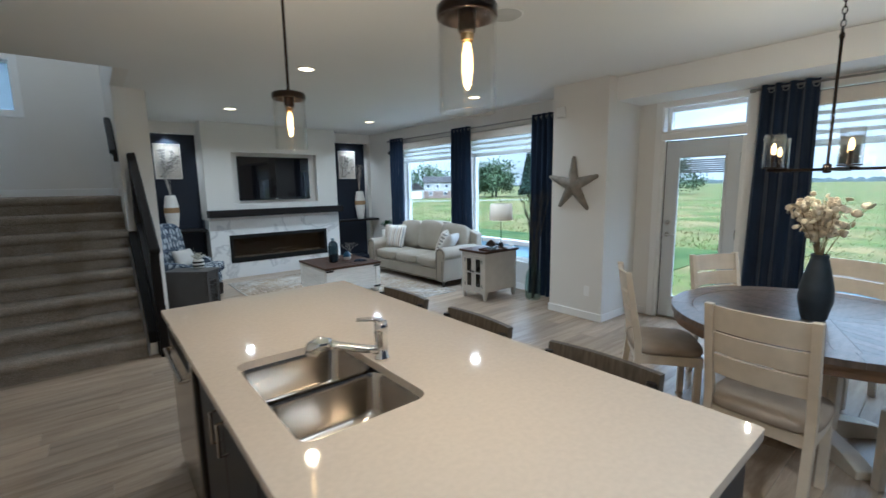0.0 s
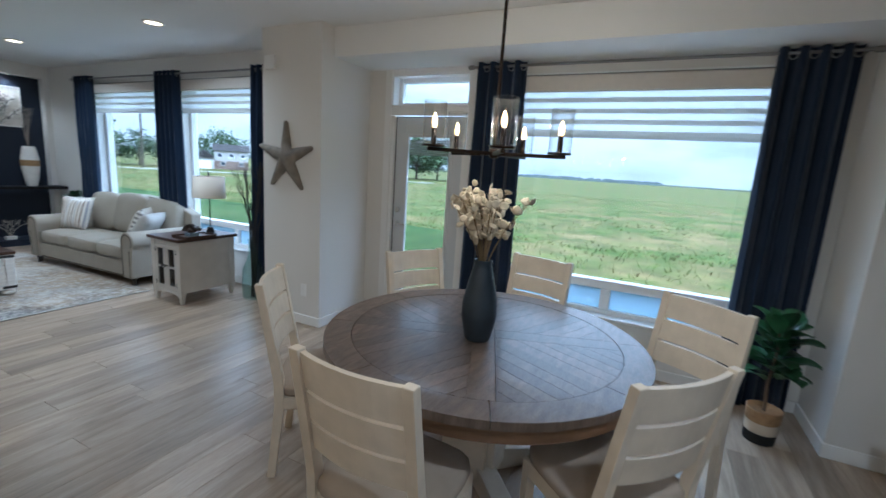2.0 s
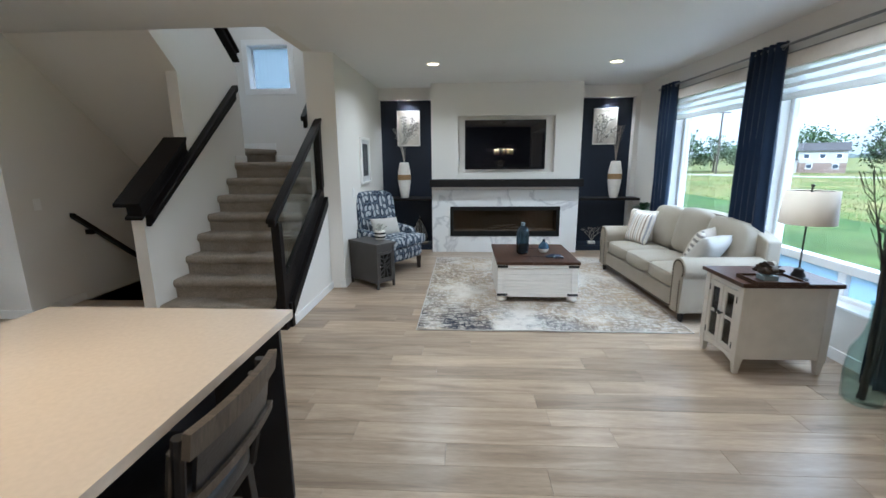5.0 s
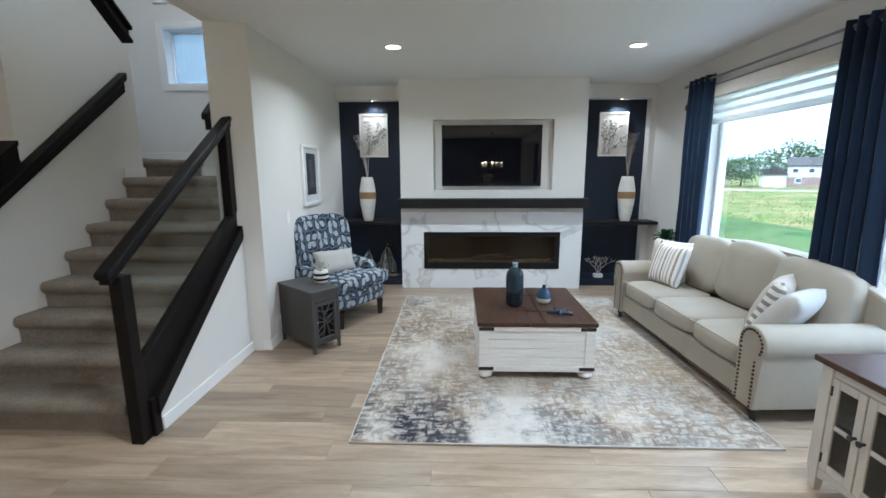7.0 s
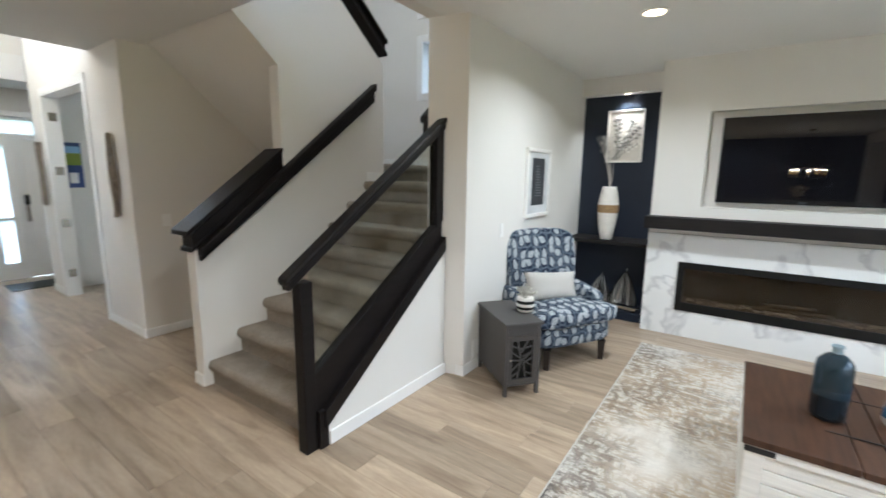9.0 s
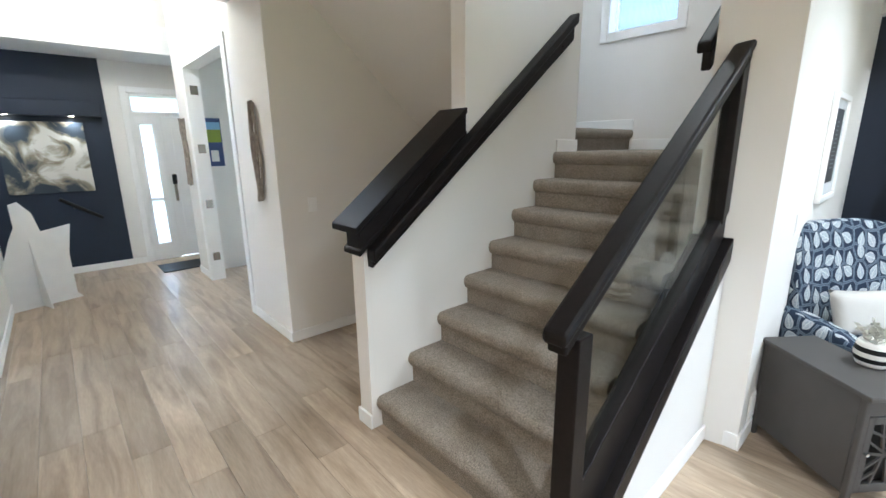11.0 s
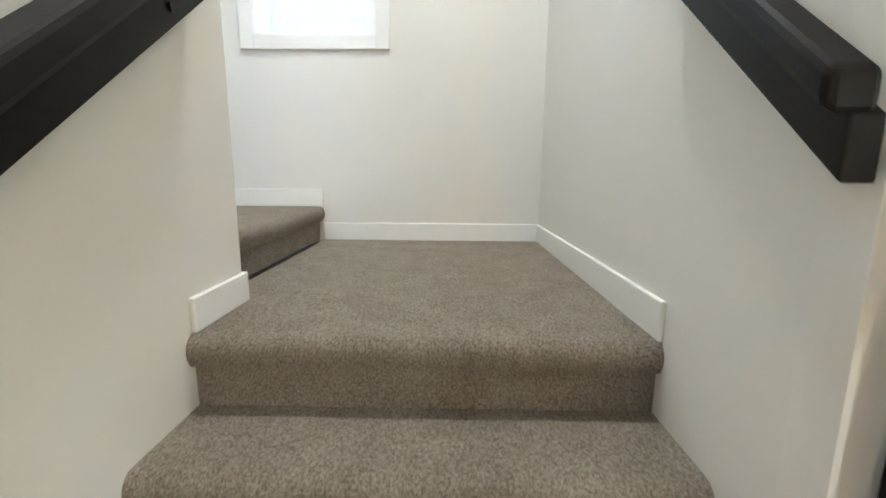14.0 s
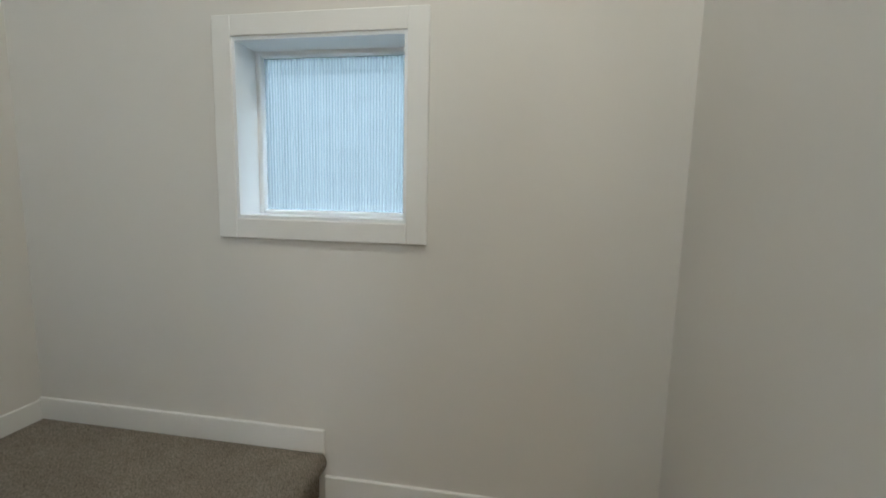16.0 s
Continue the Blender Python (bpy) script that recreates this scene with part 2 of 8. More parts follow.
def wall_x(name, x0, x1, y0, y1, z0, z1, holes=(), material=None, label="painted drywall wall"):
    """A wall that runs along y, with openings (y0, y1, z0, z1) in it."""
    bm = bmesh.new()
    ys = sorted({y0, y1, *(h[0] for h in holes), *(h[1] for h in holes)})
    for a, b in zip(ys, ys[1:]):
        spans = sorted((h[2], h[3]) for h in holes if h[0] <= a and h[1] >= b)
        z = z0
        for s, e in spans:
            if s > z:
                box(x0, x1, a, b, z, s, bm=bm)
            z = e
        if z < z1:
            box(x0, x1, a, b, z, z1, bm=bm)
    bmesh.ops.remove_doubles(bm, verts=bm.verts, dist=1e-5)
    return tagged(part(name, bm, material or M_WALL), label, "wall", kind="structure")


def wall_y(name, x0, x1, y0, y1, z0, z1, holes=(), material=None, label="painted drywall wall"):
    ob = wall_x(name, -y1, -y0, x0, x1, z0, z1, holes, material, label)
    ob.data.transform(Matrix.Rotation(radians(-90), 4, "Z"))
    return ob


def slab(name, x0, x1, y0, y1, z0, z1, material, label, category, bev=0.0):
    return tagged(part(name, box(x0, x1, y0, y1, z0, z1, bev), material), label, category, kind="structure")


# ---- the shell of the house ----
H = 2.75          # main ceiling
TOP = 5.3         # upper ceiling over the stairs and the foyer
XW = 5.27         # window wall of the living room
XD = 5.40         # window wall of the dining nook
BACK = 8.72       # wall behind the fireplace
SY = 8.04         # end wall of the stairs
M_SUB = mat("subfloor", (0.18, 0.15, 0.12), 0.9)
_fb = bmesh.new()
for _a in ((-7.2, -2.04, -2.6, 9.2), (-2.04, -0.70, -2.6, 5.62), (-2.04, -0.70, 8.04, 9.2), (-0.70, 5.62, -2.6, 9.2)):
    box(*_a, -0.30, -0.012, bm=_fb)
tagged(part("floor", _fb, M_SUB), "wide-plank floor of grey-brown laminate boards", "floor", kind="structure")

LIVA, LIVB = (5.62, 7.42), (3.66, 5.42)
wall_x("wall_living_windows", XW, XW + 0.22, 3.28, 9.1, 0, H, [(*LIVA, 0.42, 2.42), (*LIVB, 0.42, 2.42)])
slab("wall_column", 4.69, 5.49, 2.56, 3.28, 0, H, M_WALL, "square painted column between living and dining windows", "wall")
wall_x("wall_dining_windows", XD, XD + 0.22, -1.30, 2.56, 0, H, [(-0.86, 1.14, 0.42, 2.42), (1.46, 2.29, 0, 2.45)])
wall_x("wall_dining_return", 4.85, 5.62, -1.90, -1.30, 0, H)
slab("ceiling_nook", 4.85, 5.40, -1.30, 2.56, 2.50, H - 0.004, M_CEIL, "lowered ceiling over the dining windows", "ceiling")
wall_y("wall_navy", -0.9, 4.85, -1.90, -1.69, 0, H, material=M_NAVY, label="navy blue painted accent wall")
wall_y("wall_niche", 0.70, 5.49, BACK + 0.14, 9.1, 0, H, material=M_NAVY, label="navy blue painted niche back")
slab("wall_niche_header_left", 0.865, 1.795, BACK, BACK + 0.14, 2.56, H, M_WALL, "painted header over the niche", "wall")
slab("wall_niche_header_right", 4.22, XW, BACK, BACK + 0.14, 2.56, H, M_WALL, "painted header over the niche", "wall")
slab("wall_niche_cheek", 5.19, XW, BACK, BACK + 0.14, 0, 2.56, M_WALL, "narrow painted wall beside the niche", "wall")
# chimney breast with the television recess and the fire opening
wall_y("wall_chimney", 1.795, 4.22, 8.30, BACK + 0.14, 1.06, H, [(2.235, 3.80, 1.34, 2.245)], label="white painted chimney breast with a television recess")
slab("wall_tv_recess", 2.235, 3.80, 8.42, 8.60, 1.34, 2.245, M_WALL, "painted back of the television recess", "wall")
# the wall between stairs and living room
tagged(part("wall_picture", prism([(0.55, 6.10), (0.865, 6.17), (0.865, BACK + 0.14), (0.54, BACK + 0.14), (0.54, 6.17)], "z", 0, H), M_WALL), "white painted wall beside the armchair", "wall", kind="structure")
wall_y("wall_stair_end", -2.3, 0.54, SY, SY + 0.2, -2.6, TOP, [(-1.04, -0.38, 2.655, 3.31), (-1.04, -0.38, 3.66, 4.3)])
wall_x("wall_stair_right_upper", 0.54, 0.66, 5.2, SY + 0.2, H, TOP)
# opening out of view, added to let sky light onto the stairs
wall_x("wall_upper_hall_right", 0.54, 0.66, 2.9, 5.2, H + 0.32, TOP, [(3.5, 4.5, 3.9, 4.8)])
# stopped at 4.1, out of view, so upper foyer daylight reaches the stairs
wall_x("wall_stair_left", -2.25, -2.04, 5.12, SY, -2.6, 4.1)
slab("ceiling_upper", -7.2, 0.7, 2.9, SY + 0.2, TOP, TOP + 0.2, M_CEIL, "white ceiling of the upper floor", "ceiling")
# main ceiling, in pieces round the stair and foyer openings
for nm, a in (("ceiling_living", (0.66, 5.5, -1.9, 9.1)), ("ceiling_kitchen", (-2.75, 0.66, -1.9, 5.2))):
    slab(nm, a[0], a[1], a[2], a[3], H, H + 0.32, M_CEIL, "textured white ceiling", "ceiling")
slab("ceiling_entry", -7.2, -5.3, 2.9, 6.3, H, H + 0.32, M_CEIL, "low white ceiling at the front door", "ceiling")
# made-up opening in an unseen wall: daylight for the stairwell
wall_y("wall_upper_hall", -2.75, 0.54, 2.9, 3.0, H + 0.32, TOP, [(-2.0, -1.2, 3.7, 4.8)])
# hall, foyer
slab("wall_pantry", -2.05, -0.80, 1.2, 3.07, 0, H, M_WALL, "white painted pantry wall beside the hall", "wall")
wall_x("wall_kitchen", -1.0, -0.80, -1.9, 1.2, 0, H)
wall_y("wall_side_hall", -3.2, -2.05, 1.2, 1.4, 0, H)
slab("wall_hall_left", -5.0, -2.95, 2.9, 3.18, 0, TOP, M_WALL, "white painted foyer wall", "wall")
wall_x("wall_side_hall_left", -3.15, -2.95, 1.4, 2.9, 0, H)
wall_y("wall_hall_right", -5.0, -2.04, 4.99, 5.12, 0, TOP, [(-4.45, -2.98, 0, 2.5)])
wall_x("wall_foyer_end", -6.3, -6.1, 1.9, 6.2, 0, H + 0.32, [(4.62, 5.75, 0, 2.36)])
slab("wall_foyer_navy", -6.098, -6.08, 1.9, 4.37, 0, H, M_NAVY, "navy blue foyer wall", "wall")
# unseen opening added to bring daylight into the tall foyer
wall_x("wall_upper_foyer", -5.4, -5.3, 2.9, 6.2, H + 0.32, TOP, [(4.0, 5.0, 3.7, 4.5)])
wall_y("wall_entry_left", -6.3, -4.9, 1.9, 2.0, 0, TOP)
wall_x("wall_entry_left_return", -5.0, -4.9, 2.0, 2.9, 0, TOP)
wall_y("wall_entry_right", -6.3, -5.0, 6.1, 6.2, 0, TOP)
# opening on the unseen side, added so daylight fills the study
wall_x("wall_study_left", -5.0, -4.9, 5.12, 7.9, 0, TOP, [(5.55, 7.7, 0.3, 2.65)])
wall_y("wall_study_end", -5.0, -2.25, 7.8, 7.9, 0, TOP)
slab("ceiling_study", -4.9, -2.25, 5.12, 7.8, 2.75, 2.9, M_CEIL, "white ceiling of the study", "ceiling")

# ---- stairs ----
RISE, RUN, Y0 = 0.1925, 0.236, 4.883
XL, XR = -0.60, 0.545
stairs = empty("staircase", "carpeted staircase in grey-beige pile between white walls", "stairs", kind="structure")
def nosing_profile(y, z, run, rise):
    """Side view of one carpeted step: soft rounded nosing over a riser."""
    pts = [(y + run + 0.03, z - rise), (y + 0.03, z - rise), (y + 0.028, z - 0.088), (y + 0.010, z - 0.080)]
    pts += [(y + 0.03 - 0.034 * math.cos(a) - 0.0, z - 0.042 + 0.042 * math.sin(a)) for a in (-0.8, -0.4, 0.0, 0.35, 0.7, 1.05, 1.35)]
    return pts + [(y + 0.05, z), (y + run + 0.03, z)]
for i in range(1, 8):
    part("step", prism(nosing_profile(Y0 + RUN * (i - 1), RISE * i, RUN, RISE), "x", XL, XR if i > 5 else XR - 0.02), M_CARPET, stairs)
prof = nosing_profile(Y0 + RUN * 7, RISE * 8, SY - (Y0 + RUN * 7) - 0.03, RISE)
part("landing", prism(prof, "x", -0.70, XR), M_CARPET, stairs)
stp = nosing_profile(0, RISE * 9, 1.35, RISE)
bm = prism(stp, "x", 6.83, SY)
moved(bm, Matrix(((0, -1, 0, -0.70), (1, 0, 0, 0), (0, 0, 1, 0), (0, 0, 0, 1))))
part("upper_landing", bm, M_CARPET, stairs)
for i in range(1, 8):
    bm = prism([(-p[0], p[1]) for p in nosing_profile(-6.83 + RUN * (i - 1), RISE * (9 + i), RUN, RISE)], "x", -2.04, -0.70)
    part("step", bm, M_CARPET, stairs)
# the stair enclosure
def para(y0, z0, y1, z1, th, x0, x1, bev=0.004):
    """A bar with upright ends that climbs from (y0, z0) to (y1, z1), measured at its top, th thick."""
    return prism([(y0, z0 - th), (y1, z1 - th), (y1, z1), (y0, z0)], "x", x0, x1, bev)


def structure(name, bm, material, label, category):
    return tagged(part(name, bm, material), label, category, kind="structure")


structure("wall_half_stair", prism([(4.848, -0.01), (5.6, -0.01), (5.6, 1.66), (4.848, 1.04)], "x", -0.72, -0.60), M_WALL, "white half wall with a sloped top beside the stairs", "wall")
structure("wall_between_flights", prism([(5.6, -2.6), (6.83, -2.6), (6.83, 2.72), (5.2, 4.05), (5.2, 2.81), (5.6, 2.47)], "x", -0.72, -0.60), M_WALL, "white wall between the two flights of stairs", "wall")
structure("wall_stair_soffit", prism([(5.2, 2.81), (6.83, 1.42), (8.04, 1.42), (8.04, 1.50), (6.83, 1.50), (5.2, 2.90)], "x", -2.04, -0.70), M_WALL, "sloped white underside of the upper flight", "ceiling")
structure("wall_knee_stair", prism([(4.93, -0.01), (6.12, -0.01), (6.12, 1.06), (4.93, 0.13)], "x", 0.55, 0.71), M_WALL, "white triangular knee wall under the glass railing", "wall")
structure("wall_stair_stringer", prism([(4.90, -0.01), (6.6, -0.01), (6.6, 1.35), (4.90, -0.005)], "x", 0.536, 0.549), M_WALL, "white stringer beside the treads", "wall")

cap = empty("half_wall_cap", "black-stained oak cap on the sloped half wall", "handrail")
part("cap_board", para(4.80, 1.19, 5.60, 1.815, 0.035, -0.835, -0.58), M_BLACKWOOD, cap)
part("fascia", para(4.83, 1.165, 5.60, 1.775, 0.11, -0.735, -0.592, 0.003), M_BLACKWOOD, cap)
part("lower_moulding", para(4.82, 1.065, 5.60, 1.68, 0.03, -0.755, -0.585), M_BLACKWOOD, cap)

rail = empty("wall_handrail", "black-stained wooden handrail fixed along the stair wall", "handrail")
part("grip", para(4.86, 1.075, 6.65, 2.50, 0.07, -0.592, -0.507, 0.012), M_BLACKWOOD, rail)
part("plate", prism([(4.87, 0.972), (6.655, 2.325), (6.655, 2.435), (4.87, 1.02)], "x", -0.599, -0.548, 0.004), M_BLACKWOOD, rail)
part("plug", tube([(-0.548, 6.52, 2.265), (-0.542, 6.52, 2.265)], 0.010, 10), M_DARKMETAL, rail)

rail2 = empty("short_handrail", "short black-stained wooden handrail on the stair wall", "handrail")
part("grip", para(6.10, 2.055, 6.60, 2.475, 0.055, 0.465, 0.53, 0.012), M_BLACKWOOD, rail2)
part("plate", para(6.10, 2.005, 6.605, 2.425, 0.082, 0.495, 0.539, 0.004), M_BLACKWOOD, rail2)
part("plug", tube([(0.495, 6.48, 2.295), (0.489, 6.48, 2.295)], 0.010, 10), M_DARKMETAL, rail2)

upcap = empty("upper_wall_cap", "black-stained oak cap on the upper stair wall", "handrail")
part("cap_board", para(6.86, 2.957, 5.2, 4.31, 0.035, -0.75, -0.555), M_BLACKWOOD, upcap)
part("fascia", para(6.85, 2.926, 5.2, 4.28, 0.10, -0.712, -0.585, 0.003), M_BLACKWOOD, upcap)
part("lower_moulding", para(6.87, 2.839, 5.2, 4.20, 0.03, -0.735, -0.57), M_BLACKWOOD, upcap)

rg = empty("glass_railing", "black-stained oak stair railing with a clear glass panel", "railing")
part("newel_post", box(0.622, 0.697, 4.785, 4.865, 0, 1.02, 0.004), M_BLACKWOOD, rg)
part("newel_foot", box(0.612, 0.718, 4.866, 4.93, 0, 0.24, 0.004), M_BLACKWOOD, rg)
part("upper_post", prism([(6.025, 1.21), (6.105, 1.265), (6.105, 1.96), (6.025, 1.89)], "x", 0.622, 0.697, 0.003), M_BLACKWOOD, rg)
part("top_rail", para(4.70, 1.06, 6.15, 2.05, 0.045, 0.616, 0.703, 0.014), M_BLACKWOOD, rg)
part("rail_base", para(4.72, 1.03, 6.14, 2.00, 0.042, 0.626, 0.693, 0.006), M_BLACKWOOD, rg)
part("bottom_rail", para(4.866, 0.47, 6.10, 1.28, 0.27, 0.625, 0.690, 0.004), M_BLACKWOOD, rg)
part("sloped_cap", para(4.90, 0.235, 6.10, 1.14, 0.11, 0.548, 0.735, 0.004), M_BLACKWOOD, rg)
M_RAILGLASS = glass_mat("railing_glass", (0.92, 0.95, 0.93), clear=0.92)
g = part("glass_panel", prism([(4.867, 0.472), (6.022, 1.22), (6.022, 1.86), (4.867, 1.06)], "x", 0.655, 0.663), M_RAILGLASS, rg, "clear glass panel")
g.visible_shadow = False

brail = empty("basement_handrail", "black-stained handrail leading down the basement stairs", "handrail")
part("grip", para(5.55, 1.02, 7.4, -0.42, 0.06, -2.00, -1.93, 0.012), M_BLACKWOOD, brail)
part("bracket", box(-2.038, -1.95, 5.75, 5.79, 0.74, 0.80, 0.004), M_BLACKWOOD, brail)
bst = empty("basement_stairs", "carpeted basement stairs going down beside the half wall", "stairs", kind="structure")
for i in range(8):
    part("step", prism(nosing_profile(-5.62 - RUN * (i + 1), -RISE * (i + 1), RUN, RISE), "x", -2.04, -0.70), M_CARPET, bst)
    bst.children[-1].data.transform(Matrix.Diagonal((1, -1, 1, 1)))

# baseboards
def base(x0, x1, y0, y1, z=0.0, h=0.09):
    return structure("baseboard", box(min(x0, x1), max(x0, x1), min(y0, y1), max(y0, y1), z, z + h, 0.003, 1), M_TRIM, "white painted baseboard", "baseboard")


T = 0.014
for a in ((4.69 - T, 4.69, 2.56 - T, 3.28 + T), (4.69, XD, 2.56 - T, 2.56), (4.69, XW, 3.28, 3.28 + T), (XW - T, XW, 3.30, BACK),
          (XD - T, XD, -1.30, 1.37), (XD - T, XD, 2.38, 2.545), (4.85, XD, -1.30, -1.30 + T), (4.85 - T, 4.85, -1.675, -1.30 + T),
          (-0.8, 4.85, -1.69, -1.69 + T), (0.71, 0.865, 6.17 - T, 6.17), (0.865, 0.865 + T, 6.17 - T, BACK), (0.71, 0.71 + T, 4.935, 6.135),
          (-0.80, -0.80 + T, 1.2, 3.07 + T), (-2.05, -0.80, 3.07, 3.07 + T), (-2.95, -2.95 + T, 1.4, 3.18 + T), (-4.95, -2.95, 3.18, 3.18 + T),
          (-2.98 + 0.075, -2.04 + T, 4.99 - T, 4.99), (-2.04, -2.04 + T, 4.99, 5.62), (-5.0, -4.52, 4.99 - T, 4.99), (-0.72 - T, -0.60 + 0.004, 4.848 - T, 4.848), (-0.72 - T, -0.72, 4.848, 5.6),
          (-6.08, -6.08 + T, 2.0, 4.37), (-6.1, -6.1 + T, 4.37, 4.54)):
    base(*a)
ZL = RISE * 8
base(-0.700, XR - 0.005, SY - T, SY, ZL, 0.10)
base(XR - 0.005 - T, XR - 0.005, 6.545, SY - T, ZL, 0.10)
base(-2.04, -0.70, SY - T, SY, ZL + RISE, 0.10)
base(-2.04, -2.04 + T, 6.83, SY - T, ZL + RISE)
base(-0.60, -0.60 + T, 6.56, 6.83 + T, ZL)
base(-0.72, -0.60, 6.83, 6.83 + T, ZL)

# ---- windows and doors ----
def film_mat():
    """Frosted film on the low panes: light comes through, no picture does."""
    m = bpy.data.materials.new("frosted_film")
    m.use_nodes = True
    n, l = m.node_tree.nodes, m.node_tree.links
    b = n["Principled BSDF"]
    b.inputs["Base Color"].default_value, b.inputs["Roughness"].default_value = (0.55, 0.66, 0.74, 1), 0.25
    tl, nz, rp, mx = n.new("ShaderNodeBsdfTranslucent"), n.new("ShaderNodeTexNoise"), n.new("ShaderNodeValToRGB"), n.new("ShaderNodeMixShader")
    nz.inputs["Scale"].default_value = 3.0
    rp.color_ramp.elements[0].color, rp.color_ramp.elements[1].color = (0.42, 0.52, 0.60, 1), (0.52, 0.62, 0.69, 1)
    mx.inputs["Fac"].default_value = 0.6
    l.new(nz.outputs["Fac"], rp.inputs["Fac"]), l.new(rp.outputs["Color"], tl.inputs["Color"])
    l.new(b.outputs["BSDF"], mx.inputs[1]), l.new(tl.outputs["BSDF"], mx.inputs[2])
    l.new(mx.outputs["Shader"], n["Material Output"].inputs["Surface"])
    return m


M_FILM = film_mat()
def window_in_x(name, x, y0, y1, z0, z1, bar=None, split=None, depth=0.22, label="white vinyl picture window"):
    """A window in a wall along y whose room face is at x; bar: height of the transom bar, split: place of the lower mullion."""
    w = empty(name, label, "window", kind="structure")
    f, g0 = 0.055, x + 0.10
    bm = bmesh.new()
    for a in ((y0, y0 + f, z0, z1), (y1 - f, y1, z0, z1), (y0 + f, y1 - f, z0, z0 + f), (y0 + f, y1 - f, z1 - f, z1)):
        box(g0, g0 + 0.08, *a, 0.006, 1, bm=bm)
    part("window_frame", bm, M_WINFRAME, w)
    bm = bmesh.new()
    for a in ((y0, y0 + 0.012, z0, z1), (y1 - 0.012, y1, z0, z1), (y0 + 0.012, y1 - 0.012, z1 - 0.012, z1)):
        box(x - 0.002, g0, *a, bm=bm)
    part("jamb_liner", bm, M_TRIM, w)
    part("window_sill", box(x - 0.03, g0, y0, y1, z0 - 0.004, z0 + 0.018, 0.004, 1), M_TRIM, w)
    spans = [(y0 + f, y1 - f, z0 + f, z1 - f)]
    if bar:
        part("transom_bar", box(g0 - 0.008, g0 + 0.085, y0 + f, y1 - f, bar - 0.045, bar + 0.03, 0.006, 1), M_WINFRAME, w)
        spans = [(y0 + f, y1 - f, bar + 0.03, z1 - f)]
        cuts = [y0 + f, split, y1 - f] if split else [y0 + f, y1 - f]
        if split:
            part("mullion", box(g0 - 0.004, g0 + 0.082, split - 0.04, split + 0.04, z0 + f, bar - 0.045, 0.006, 1), M_WINFRAME, w)
        for a, b in zip(cuts, cuts[1:]):
            spans.append((a + (0.04 if split and a == split else 0), b - (0.04 if split and b == split else 0), z0 + f, bar - 0.045))
    for k, s in enumerate(spans):
        p = part("pane", box(g0 + 0.035, g0 + 0.043, *s), M_FILM if k else M_GLASS, w, "frosted lower pane" if k else "")
        p.visible_shadow = False
    return w


window_in_x("window_1", XW, *LIVA, 0.42, 2.42, 0.70, 6.5)
window_in_x("window_2", XW, *LIVB, 0.42, 2.42, 0.70, 4.55)
window_in_x("window_3", XD, -0.86, 1.14, 0.42, 2.42, 0.70, 0.10)
window_in_x("window_4", XD, 1.46, 2.29, 2.15, 2.45, label="narrow transom window over the patio door")

M_REED = glass_mat("reeded_glass", (0.97, 0.99, 1.0), rough=0.2, clear=0.92)
def reed(m):
    n, l = m.node_tree.nodes, m.node_tree.links
    tc, wv, rp = n.new("ShaderNodeTexCoord"), n.new("ShaderNodeTexWave"), n.new("ShaderNodeValToRGB")
    wv.inputs["Scale"].default_value, wv.bands_direction = 26.0, "X"
    rp.color_ramp.elements[0].color, rp.color_ramp.elements[1].color = (0.155, 0.172, 0.182, 1), (0.235, 0.247, 0.257, 1)
    l.new(tc.outputs["Object"], wv.inputs["Vector"])
    l.new(wv.outputs["Fac"], rp.inputs["Fac"])
    tl, ms = n.new("ShaderNodeBsdfTranslucent"), n.new("ShaderNodeMixShader")
    ms.inputs["Fac"].default_value = 0.72
    src = n["Material Output"].inputs["Surface"].links[0].from_socket
    l.new(rp.outputs["Color"], n["Transparent BSDF"].inputs["Color"])
    l.new(rp.outputs["Color"], tl.inputs["Color"])
    l.new(src, ms.inputs[1]), l.new(tl.outputs["BSDF"], ms.inputs[2])
    l.new(ms.outputs["Shader"], n["Material Output"].inputs["Surface"])
reed(M_REED)
